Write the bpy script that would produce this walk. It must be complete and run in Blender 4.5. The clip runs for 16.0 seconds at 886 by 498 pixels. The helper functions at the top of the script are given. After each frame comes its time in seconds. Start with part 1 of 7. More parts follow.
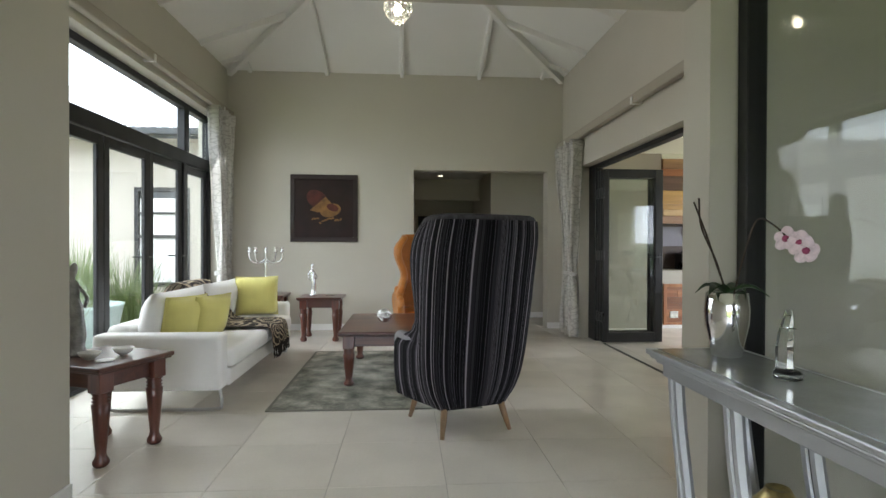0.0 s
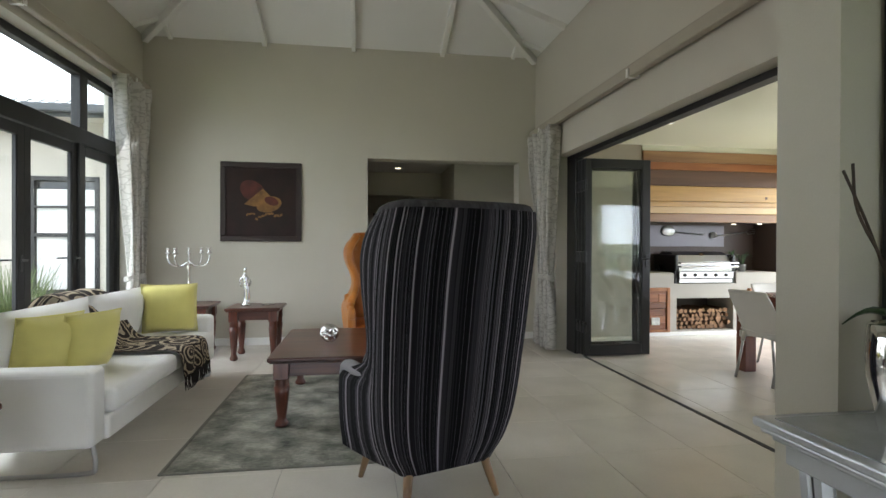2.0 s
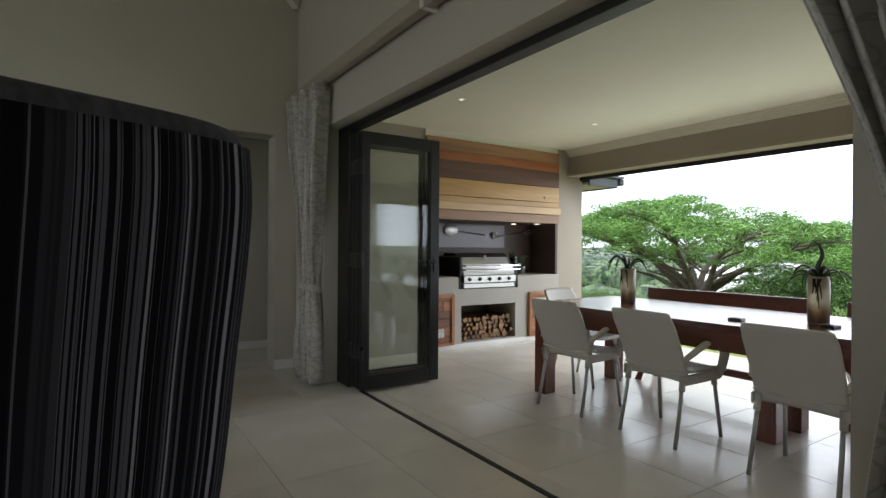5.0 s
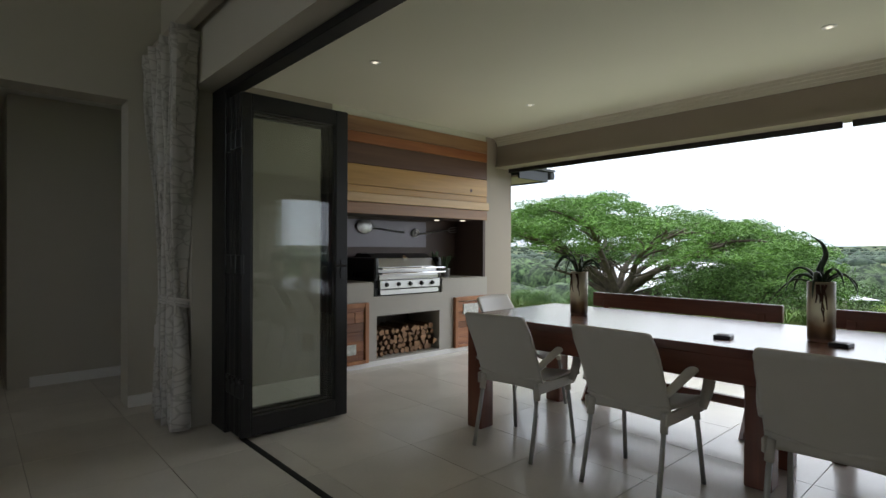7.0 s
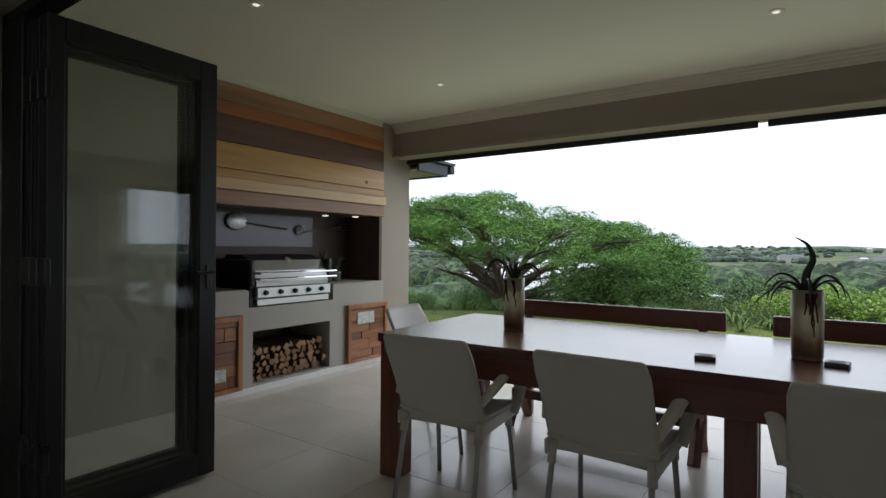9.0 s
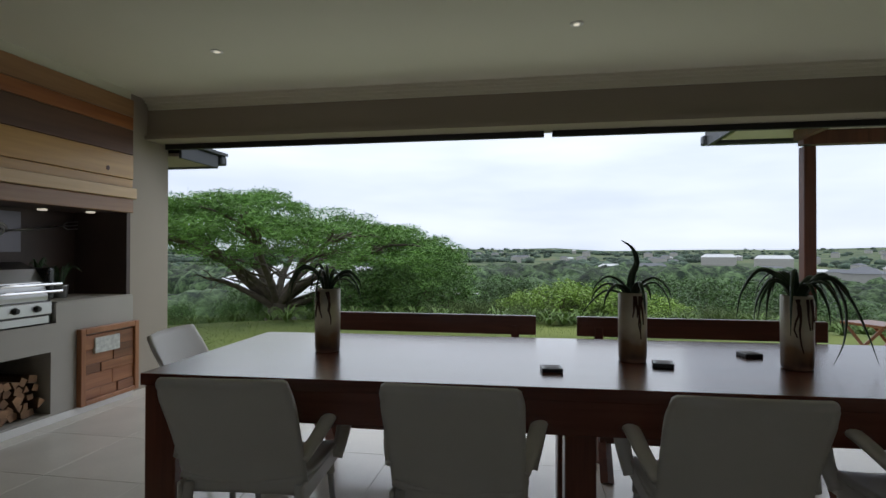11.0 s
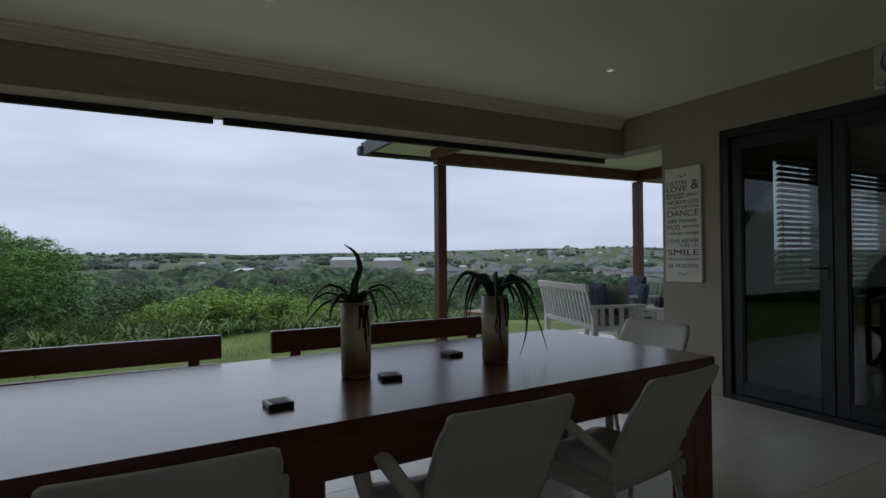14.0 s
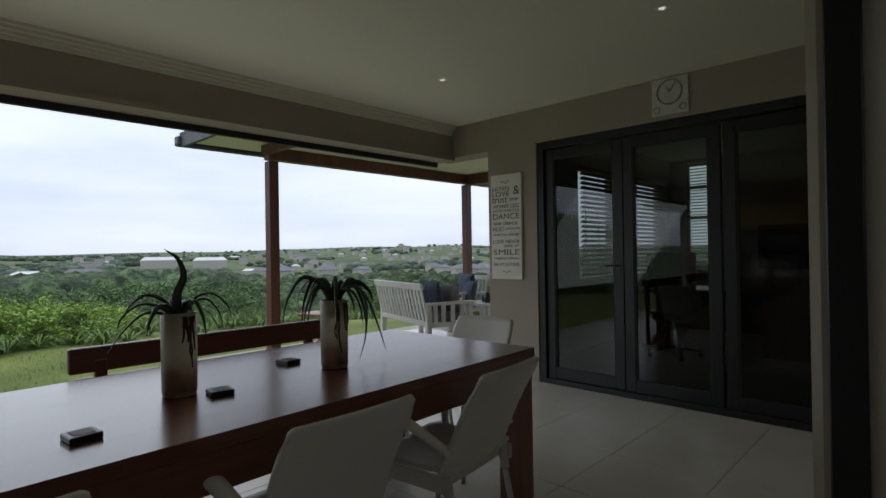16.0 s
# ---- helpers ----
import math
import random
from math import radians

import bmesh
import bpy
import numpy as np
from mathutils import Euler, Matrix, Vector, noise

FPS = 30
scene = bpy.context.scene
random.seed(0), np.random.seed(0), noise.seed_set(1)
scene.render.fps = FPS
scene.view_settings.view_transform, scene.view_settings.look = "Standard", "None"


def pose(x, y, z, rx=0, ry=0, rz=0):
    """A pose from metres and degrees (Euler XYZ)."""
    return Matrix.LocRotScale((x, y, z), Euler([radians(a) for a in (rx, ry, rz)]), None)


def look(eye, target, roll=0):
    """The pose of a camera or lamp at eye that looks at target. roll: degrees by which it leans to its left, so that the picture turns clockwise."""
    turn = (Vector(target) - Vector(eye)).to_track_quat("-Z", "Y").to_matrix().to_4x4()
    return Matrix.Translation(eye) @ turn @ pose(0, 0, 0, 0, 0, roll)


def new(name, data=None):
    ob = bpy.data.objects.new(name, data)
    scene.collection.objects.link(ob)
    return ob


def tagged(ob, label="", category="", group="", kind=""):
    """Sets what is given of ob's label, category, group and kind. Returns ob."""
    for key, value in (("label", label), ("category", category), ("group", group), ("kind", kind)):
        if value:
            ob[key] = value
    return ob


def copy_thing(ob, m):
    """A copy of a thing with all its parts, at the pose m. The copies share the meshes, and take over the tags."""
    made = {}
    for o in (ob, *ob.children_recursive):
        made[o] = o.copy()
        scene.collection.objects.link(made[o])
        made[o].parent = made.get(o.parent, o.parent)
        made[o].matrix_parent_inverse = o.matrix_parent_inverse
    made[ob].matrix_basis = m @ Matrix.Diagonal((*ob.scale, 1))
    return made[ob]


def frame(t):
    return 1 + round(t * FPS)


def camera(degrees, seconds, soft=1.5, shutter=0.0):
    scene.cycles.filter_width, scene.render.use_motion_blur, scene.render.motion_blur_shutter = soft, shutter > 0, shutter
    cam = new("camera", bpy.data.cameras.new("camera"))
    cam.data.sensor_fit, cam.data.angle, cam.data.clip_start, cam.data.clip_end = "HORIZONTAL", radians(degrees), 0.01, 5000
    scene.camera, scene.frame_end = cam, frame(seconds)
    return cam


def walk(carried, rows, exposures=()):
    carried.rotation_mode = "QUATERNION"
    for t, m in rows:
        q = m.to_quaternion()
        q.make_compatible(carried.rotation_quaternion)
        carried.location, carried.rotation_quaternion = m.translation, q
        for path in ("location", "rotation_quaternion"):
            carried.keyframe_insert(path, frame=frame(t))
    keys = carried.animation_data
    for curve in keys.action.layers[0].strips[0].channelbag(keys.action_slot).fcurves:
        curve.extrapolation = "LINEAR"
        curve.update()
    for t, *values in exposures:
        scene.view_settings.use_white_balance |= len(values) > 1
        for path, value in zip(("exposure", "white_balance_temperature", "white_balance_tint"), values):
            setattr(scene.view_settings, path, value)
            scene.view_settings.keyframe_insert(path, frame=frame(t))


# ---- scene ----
cam = camera(80.0, 16.0)
PATH = [
    (0, (0.83, 0.971, 1.222), (0.967, 2.967, 1.208), 0.2),
    (0.5, (0.805, 1.211, 1.227), (0.95, 3.206, 1.214), 0.3),
    (1, (0.821, 1.446, 1.216), (0.983, 3.44, 1.202), 0.2),
    (1.5, (0.852, 1.697, 1.222), (1.063, 3.686, 1.21), 0.1),
    (2, (0.86, 1.928, 1.218), (1.164, 3.905, 1.206), 0.2),
    (2.5, (0.847, 2.133, 1.229), (1.345, 4.07, 1.218), 0.3),
    (3, (0.931, 2.36, 1.233), (1.563, 4.257, 1.218), 0.2),
    (3.5, (1.03, 2.58, 1.216), (1.741, 4.45, 1.211), 0.2),
    (4, (1.195, 2.805, 1.226), (2.001, 4.635, 1.22), 0.2),
    (4.5, (1.34, 3.095, 1.217), (2.337, 4.829, 1.205), 0.2),
    (5, (1.448, 3.348, 1.205), (2.539, 5.025, 1.203), 0.4),
    (7.5, (2.135, 4.274, 1.207), (3.523, 5.714, 1.203), 0.2),
    (8, (2.238, 4.443, 1.206), (3.679, 5.83, 1.204), 0.3),
    (10.5, (2.647, 5.167, 1.225), (4.578, 5.69, 1.23), 0.3),
    (11, (2.743, 5.215, 1.22), (4.715, 5.547, 1.234), 0.1),
    (11.5, (2.807, 5.29, 1.21), (4.803, 5.418, 1.234), -0.0),
    (12, (2.848, 5.418, 1.225), (4.842, 5.262, 1.237), 0.2),
    (12.5, (2.946, 5.483, 1.22), (4.903, 5.074, 1.236), 0.2),
    (13, (3.013, 5.472, 1.211), (4.924, 4.88, 1.231), -0.0),
    (13.5, (3.11, 5.469, 1.224), (4.955, 4.696, 1.246), -0.2),
    (14, (3.129, 5.477, 1.229), (4.886, 4.521, 1.253), -0.5),
    (14.5, (3.136, 5.484, 1.244), (4.797, 4.369, 1.261), -0.6),
    (15, (3.128, 5.516, 1.247), (4.694, 4.272, 1.262), -0.7),
    (15.5, (3.139, 5.492, 1.249), (4.616, 4.144, 1.26), -0.9),
    (16, (3.136, 5.496, 1.252), (4.516, 4.05, 1.262), -0.9),
]
EXPOSURES = [(0, 1.3, 6500, 10), (1.0, 0.96, 6500, 10), (2.0, 1.14, 6500, 10), (3.0, 1.25, 6500, 10), (3.5, 1.1, 6500, 10), (4.0, 0.82, 6500, 10), (5.0, 0.22, 6500, 10), (7.5, -0.52, 6500, 10), (8.0, -0.63, 6450, 10), (10.5, -1.18, 6350, 10), (12.0, -1.5, 6200, 10), (13.5, -1.87, 5950, 10), (14.5, -1.82, 5980, 10), (15.5, -1.6, 6200, 10), (16, -1.35, 6350, 10)]
walk(cam, [(t, look(eye, target, roll)) for t, eye, target, roll in PATH], EXPOSURES)

# ---- world, sun and window light ----
SUN_ELEVATION, SUN_TURN = 55.0, 140.0
world = bpy.data.worlds.new("overcast_sky")
scene.world = world
world.use_nodes = True
wn, wl = world.node_tree.nodes, world.node_tree.links
wn.clear()
w_out, w_bg = wn.new("ShaderNodeOutputWorld"), wn.new("ShaderNodeBackground")
w_sky = wn.new("ShaderNodeTexSky")
w_sky.sky_type, w_sky.sun_disc = "NISHITA", False
w_sky.sun_elevation, w_sky.sun_rotation = radians(SUN_ELEVATION), radians(SUN_TURN)
w_sky.air_density, w_sky.dust_density = 1.0, 2.0
w_co, w_map = wn.new("ShaderNodeTexCoord"), wn.new("ShaderNodeMapping")
w_map.inputs["Scale"].default_value = (1.6, 1.6, 9.0)
w_noise, w_ramp, w_mix = wn.new("ShaderNodeTexNoise"), wn.new("ShaderNodeValToRGB"), wn.new("ShaderNodeMix")
w_noise.inputs["Scale"].default_value, w_noise.inputs["Detail"].default_value = 1.6, 6.0
w_ramp.color_ramp.elements[0].position, w_ramp.color_ramp.elements[0].color = 0.26, (14.8, 16.3, 18.8, 1)
w_ramp.color_ramp.elements[1].position, w_ramp.color_ramp.elements[1].color = 0.76, (20.1, 21.2, 23.0, 1)
w_mix.data_type, w_mix.inputs["Factor"].default_value = "RGBA", 0.88
wl.new(w_co.outputs["Generated"], w_map.inputs["Vector"])
wl.new(w_map.outputs["Vector"], w_noise.inputs["Vector"])
wl.new(w_noise.outputs["Fac"], w_ramp.inputs["Fac"])
wl.new(w_sky.outputs["Color"], w_mix.inputs["A"])
wl.new(w_ramp.outputs["Color"], w_mix.inputs["B"])
w_sep, w_low, w_haze, w_mul = wn.new("ShaderNodeSeparateXYZ"), wn.new("ShaderNodeMapRange"), wn.new("ShaderNodeMix"), wn.new("ShaderNodeMix")
w_low.inputs["From Min"].default_value, w_low.inputs["From Max"].default_value = 0.0, 0.30
w_haze.data_type, w_mul.data_type, w_mul.blend_type = "RGBA", "RGBA", "MULTIPLY"
w_haze.inputs["A"].default_value, w_haze.inputs["B"].default_value = (0.85, 0.86, 0.90, 1), (1.0, 1.0, 1.0, 1)
w_mul.inputs["Factor"].default_value = 1.0
wl.new(w_co.outputs["Generated"], w_sep.inputs["Vector"])
wl.new(w_sep.outputs["Z"], w_low.inputs["Value"])
wl.new(w_low.outputs["Result"], w_haze.inputs["Factor"])
wl.new(w_mix.outputs["Result"], w_mul.inputs["A"])
wl.new(w_haze.outputs["Result"], w_mul.inputs["B"])
wl.new(w_mul.outputs["Result"], w_bg.inputs["Color"])
wl.new(w_bg.outputs["Background"], w_out.inputs["Surface"])
w_bg.inputs["Strength"].default_value = 0.15

sun = new("sun", bpy.data.lights.new("sun", "SUN"))
sun.data.energy, sun.data.angle, sun.data.color = 1.35, radians(25), (1.0, 0.97, 0.93)
sun.matrix_world = pose(0, 0, 20, 90 - SUN_ELEVATION, 0, SUN_TURN)


def window_light(name, place, target, width, height, watts, color=(0.93, 0.97, 1.0)):
    """An area lamp standing in for sky light through an opening."""
    lamp = new(name, bpy.data.lights.new(name, "AREA"))
    lamp.data.shape, lamp.data.size, lamp.data.size_y = "RECTANGLE", width, height
    lamp.data.energy, lamp.data.color = watts, color
    lamp.matrix_world = look(place, target)
    return lamp


window_light("courtyard_window_light", (-2.05, 6.4, 1.6), (1, 6.4, -0.4), 3.6, 2.4, 21)
window_light("terrace_opening_light", (7.6, 6.2, 1.35), (4, 6.2, -1.1), 4.6, 1.9, 36)
# two fill lamps added behind the camera, where no window is in view
window_light("entrance_window_light", (0.3, -1.35, 1.6), (0.3, 3, 1.0), 2.4, 2.0, 1.5)
window_light("lobby_window_light", (2.85, -1.62, 1.55), (2.85, 3, 1.3), 0.7, 1.3, 0.9)


def spot(name, x, y, z, watts):
    lamp = new(name, bpy.data.lights.new(name, "SPOT"))
    lamp.data.energy, lamp.data.spot_size, lamp.data.spot_blend = watts, radians(75), 0.6
    lamp.data.color, lamp.data.shadow_soft_size = (1.0, 0.86, 0.68), 0.03
    lamp.matrix_world = pose(x, y, z)
    return lamp


# ---- shared building helpers ----
def thing(name, place=(0, 0, 0), turn=0.0, label="", category="", group="", kind=""):
    """An empty at a thing's base that carries its parts."""
    ob = new(name)
    ob.empty_display_size = 0.1
    ob.matrix_world = pose(*place, 0, 0, turn)
    return tagged(ob, label, category, group, kind)


def part(name, bm, material, parent=None, label="", smooth=False):
    """Links a bmesh as one mesh object, under a thing or part when given."""
    me = bpy.data.meshes.new(name)
    bm.normal_update()
    bm.to_mesh(me)
    bm.free()
    for m in material if isinstance(material, (list, tuple)) else [material]:
        me.materials.append(m)
    if smooth:
        for p in me.polygons:
            p.use_smooth = True
    ob = new(name, me)
    if parent is not None:
        ob.parent = parent
    return tagged(ob, label) if label else ob


def structure(name, bm, material, label, category="wall", parent=None):
    ob = part(name, bm, material, parent)
    return tagged(ob, label, category, "", "structure")


def again(ob, name, m, parent):
    """A second part on the same mesh."""
    other = new(name, ob.data)
    other.parent = parent
    other.matrix_basis = m
    return other


def add_box(bm, x0, y0, z0, x1, y1, z1, bevel=0.0, segments=2, m=None, index=0):
    vs = [bm.verts.new(v) for v in ((x0, y0, z0), (x1, y0, z0), (x1, y1, z0), (x0, y1, z0), (x0, y0, z1), (x1, y0, z1), (x1, y1, z1), (x0, y1, z1))]
    fs = [bm.faces.new([vs[i] for i in q]) for q in ((0, 3, 2, 1), (4, 5, 6, 7), (0, 1, 5, 4), (1, 2, 6, 5), (2, 3, 7, 6), (3, 0, 4, 7))]
    for face in fs:
        face.material_index = index
    if m is not None:
        bmesh.ops.transform(bm, matrix=m, verts=vs)
    if bevel > 0:
        edges = list({e for face in fs for e in face.edges})
        bmesh.ops.bevel(bm, geom=edges, offset=bevel, segments=segments, affect="EDGES", profile=0.5, clamp_overlap=True)
    return bm


def box(x0, y0, z0, x1, y1, z1, bevel=0.0, segments=2, m=None):
    return add_box(bmesh.new(), x0, y0, z0, x1, y1, z1, bevel, segments, m)


def add_lathe(bm, profile, seg=20, m=None, sides=None):
    """A turned body from (radius, height) rows; sides: 4 for a square one."""
    seg = sides or seg
    rings = []
    for r, z in profile:
        ring = []
        for i in range(seg):
            a = 2 * math.pi * (i + (0.5 if sides else 0)) / seg
            ring.append(bm.verts.new((r * math.cos(a), r * math.sin(a), z)))
        rings.append(ring)
    for a, b in zip(rings, rings[1:]):
        for i in range(seg):
            j = (i + 1) % seg
            bm.faces.new((a[i], a[j], b[j], b[i]))
    bm.faces.new(list(reversed(rings[0])))
    bm.faces.new(rings[-1])
    if m is not None:
        bmesh.ops.transform(bm, matrix=m, verts=[v for r in rings for v in r])
    return bm


def lathe(profile, seg=20, m=None, sides=None):
    return add_lathe(bmesh.new(), profile, seg, m, sides)


def add_tube(bm, points, radii, seg=8, flat=1.0):
    """A tube along points; radii one number or one for each point; flat: height over width of its section."""
    pts = [Vector(p) for p in points]
    if not isinstance(radii, (list, tuple)):
        radii = [radii] * len(pts)
    rings, side = [], None
    for i, p in enumerate(pts):
        way = (pts[min(i + 1, len(pts) - 1)] - pts[max(i - 1, 0)]).normalized()
        if side is None:
            side = way.cross(Vector((0, 0, 1)) if abs(way.z) < 0.9 else Vector((1, 0, 0))).normalized()
        else:
            side = (side - way * side.dot(way)).normalized()
        up = side.cross(way)
        rings.append([bm.verts.new(p + radii[i] * (math.cos(2 * math.pi * k / seg) * side + flat * math.sin(2 * math.pi * k / seg) * up)) for k in range(seg)])
    for a, b in zip(rings, rings[1:]):
        for k in range(seg):
            j = (k + 1) % seg
            bm.faces.new((a[k], a[j], b[j], b[k]))
    bm.faces.new(list(reversed(rings[0])))
    bm.faces.new(rings[-1])
    return bm


def tube(points, radii, seg=8, flat=1.0):
    return add_tube(bmesh.new(), points, radii, seg, flat)


def arc(points, n=12):
    """A smooth line through points (Catmull-Rom)."""
    p = [Vector(q) for q in points]
    p = [2 * p[0] - p[1]] + p + [2 * p[-1] - p[-2]]
    out = []
    for i in range(1, len(p) - 2):
        for k in range(n):
            t = k / n
            out.append(0.5 * (2 * p[i] + (p[i + 1] - p[i - 1]) * t + (2 * p[i - 1] - 5 * p[i] + 4 * p[i + 1] - p[i + 2]) * t * t + (3 * p[i] - p[i - 1] - 3 * p[i + 1] + p[i + 2]) * t ** 3))
    return out + [p[-2]]


def grid_sheet(fn, nu, nv, thick=0.0, closed=False):
    """A sheet of quads from fn(u, v); thick gives it a second face and rim."""
    bm = bmesh.new()
    vs = [[bm.verts.new(fn(i / nu, j / nv)) for j in range(nv + 1)] for i in range(nu + (0 if closed else 1))]
    n = len(vs)
    for i in range(nu):
        for j in range(nv):
            bm.faces.new((vs[i][j], vs[(i + 1) % n][j], vs[(i + 1) % n][j + 1], vs[i][j + 1]))
    bm.normal_update()
    if thick:
        thicken(bm, thick)
    return bm


def thicken(bm, thick):
    """Gives a sheet a second face behind it and a rim."""
    bm.normal_update()
    faces = bm.faces[:]
    rim = [e for e in bm.edges if len(e.link_faces) == 1]
    normal = {v: v.normal.copy() for v in bm.verts}
    res = bmesh.ops.duplicate(bm, geom=bm.verts[:] + bm.edges[:] + faces)
    twin = {a: b for a, b in res["vert_map"].items() if a in normal}
    for a, b in twin.items():
        b.co = a.co - normal[a] * thick
    bmesh.ops.reverse_faces(bm, faces=[g for g in res["geom"] if isinstance(g, bmesh.types.BMFace)])
    for e in rim:
        a, b = e.verts
        bm.faces.new((a, b, twin[b], twin[a]))
    bmesh.ops.recalc_face_normals(bm, faces=bm.faces[:])
    return bm


def rounded(bm, levels=1):
    """Rounds a body off by smoothing subdivision."""
    bmesh.ops.subdivide_edges(bm, edges=bm.edges[:], cuts=levels, use_grid_fill=True, smooth=1.0)
    return bm

# ---- materials ----
def nodes_of(name):
    m = bpy.data.materials.new(name)
    m.use_nodes = True
    nt = m.node_tree
    return m, nt, nt.nodes, nt.links, nt.nodes["Principled BSDF"]


def paint(name, color, rough=0.6, metal=0.0, var=0.08, scale=4.0, bump=0.0, bump_scale=120.0, stretch=(1, 1, 1), coat=0.0, rough_var=0.1, island=0.0, sheen=0.0, random_object=0.0):
    """A surface with variation at two scales, a fine relief and uneven gloss."""
    m, nt, n, l, b = nodes_of(name)
    co, mp = n.new("ShaderNodeTexCoord"), n.new("ShaderNodeMapping")
    mp.inputs["Scale"].default_value = stretch
    l.new(co.outputs["Object"], mp.inputs["Vector"])
    big, fine = n.new("ShaderNodeTexNoise"), n.new("ShaderNodeTexNoise")
    big.inputs["Scale"].default_value, big.inputs["Detail"].default_value = scale, 4.0
    fine.inputs["Scale"].default_value, fine.inputs["Detail"].default_value = bump_scale, 3.0
    l.new(mp.outputs["Vector"], big.inputs["Vector"])
    l.new(mp.outputs["Vector"], fine.inputs["Vector"])
    add = n.new("ShaderNodeMath")
    add.operation = "MULTIPLY_ADD"
    add.inputs[1].default_value = 0.35
    l.new(fine.outputs["Fac"], add.inputs[0])
    l.new(big.outputs["Fac"], add.inputs[2])
    ramp = n.new("ShaderNodeValToRGB")
    ramp.color_ramp.elements[0].position, ramp.color_ramp.elements[1].position = 0.4, 0.95
    ramp.color_ramp.elements[0].color = (*[max(0, c * (1 - var)) for c in color], 1)
    ramp.color_ramp.elements[1].color = (*[min(1, c * (1 + var)) for c in color], 1)
    l.new(add.outputs[0], ramp.inputs["Fac"])
    tone = ramp.outputs["Color"]
    if island or random_object:
        src = n.new("ShaderNodeObjectInfo") if random_object else n.new("ShaderNodeNewGeometry")
        key, amount = ("Random", random_object) if random_object else ("Random Per Island", island)
        rng, mul = n.new("ShaderNodeMapRange"), n.new("ShaderNodeHueSaturation")
        rng.inputs["To Min"].default_value, rng.inputs["To Max"].default_value = 1 - amount, 1 + amount
        l.new(src.outputs[key], rng.inputs["Value"])
        l.new(rng.outputs["Result"], mul.inputs["Value"])
        l.new(tone, mul.inputs["Color"])
        tone = mul.outputs["Color"]
    l.new(tone, b.inputs["Base Color"])
    rr = n.new("ShaderNodeMapRange")
    rr.inputs["To Min"].default_value, rr.inputs["To Max"].default_value = max(0.02, rough - rough_var), min(1, rough + rough_var)
    l.new(big.outputs["Fac"], rr.inputs["Value"])
    l.new(rr.outputs["Result"], b.inputs["Roughness"])
    b.inputs["Metallic"].default_value = metal
    b.inputs["Coat Weight"].default_value = coat
    b.inputs["Coat Roughness"].default_value = 0.15
    b.inputs["Sheen Weight"].default_value = sheen
    if bump:
        bp = n.new("ShaderNodeBump")
        bp.inputs["Strength"].default_value, bp.inputs["Distance"].default_value = bump, 0.004
        l.new(fine.outputs["Fac"], bp.inputs["Height"])
        l.new(bp.outputs["Normal"], b.inputs["Normal"])
    return m


def wood(name, dark, light, rough=0.35, coat=0.3, along=0, ring=9.0, random_object=0.0):
    """Long-grained wood; along: the axis of the grain."""
    m, nt, n, l, b = nodes_of(name)
    co, mp = n.new("ShaderNodeTexCoord"), n.new("ShaderNodeMapping")
    s = [ring, ring, ring]
    s[along] = ring * 0.06
    mp.inputs["Scale"].default_value = s
    l.new(co.outputs["Object"], mp.inputs["Vector"])
    vec = mp.outputs["Vector"]
    if random_object:
        info, off = n.new("ShaderNodeObjectInfo"), n.new("ShaderNodeVectorMath")
        off.operation = "ADD"
        mul = n.new("ShaderNodeMath")
        mul.operation = "MULTIPLY"
        mul.inputs[1].default_value = 40.0
        l.new(info.outputs["Random"], mul.inputs[0])
        l.new(vec, off.inputs[0])
        l.new(mul.outputs[0], off.inputs[1])
        vec = off.outputs["Vector"]
    a, g = n.new("ShaderNodeTexNoise"), n.new("ShaderNodeTexNoise")
    a.inputs["Scale"].default_value, a.inputs["Detail"].default_value, a.inputs["Distortion"].default_value = 1.0, 6.0, 1.2
    g.inputs["Scale"].default_value, g.inputs["Detail"].default_value = 9.0, 3.0
    l.new(vec, a.inputs["Vector"])
    l.new(vec, g.inputs["Vector"])
    mix = n.new("ShaderNodeMath")
    mix.operation = "MULTIPLY_ADD"
    mix.inputs[1].default_value = 0.4
    l.new(g.outputs["Fac"], mix.inputs[0])
    l.new(a.outputs["Fac"], mix.inputs[2])
    ramp = n.new("ShaderNodeValToRGB")
    ramp.color_ramp.elements[0].position, ramp.color_ramp.elements[1].position = 0.45, 0.95
    ramp.color_ramp.elements[0].color, ramp.color_ramp.elements[1].color = (*dark, 1), (*light, 1)
    l.new(mix.outputs[0], ramp.inputs["Fac"])
    tone = ramp.outputs["Color"]
    if random_object:
        rng, hue = n.new("ShaderNodeMapRange"), n.new("ShaderNodeHueSaturation")
        rng.inputs["To Min"].default_value, rng.inputs["To Max"].default_value = 1 - random_object, 1 + random_object
        l.new(info.outputs["Random"], rng.inputs["Value"])
        l.new(rng.outputs["Result"], hue.inputs["Value"])
        l.new(tone, hue.inputs["Color"])
        tone = hue.outputs["Color"]
    l.new(tone, b.inputs["Base Color"])
    b.inputs["Roughness"].default_value = rough
    b.inputs["Coat Weight"].default_value, b.inputs["Coat Roughness"].default_value = coat, 0.18
    bp = n.new("ShaderNodeBump")
    bp.inputs["Strength"].default_value, bp.inputs["Distance"].default_value = 0.15, 0.002
    l.new(mix.outputs[0], bp.inputs["Height"])
    l.new(bp.outputs["Normal"], b.inputs["Normal"])
    return m


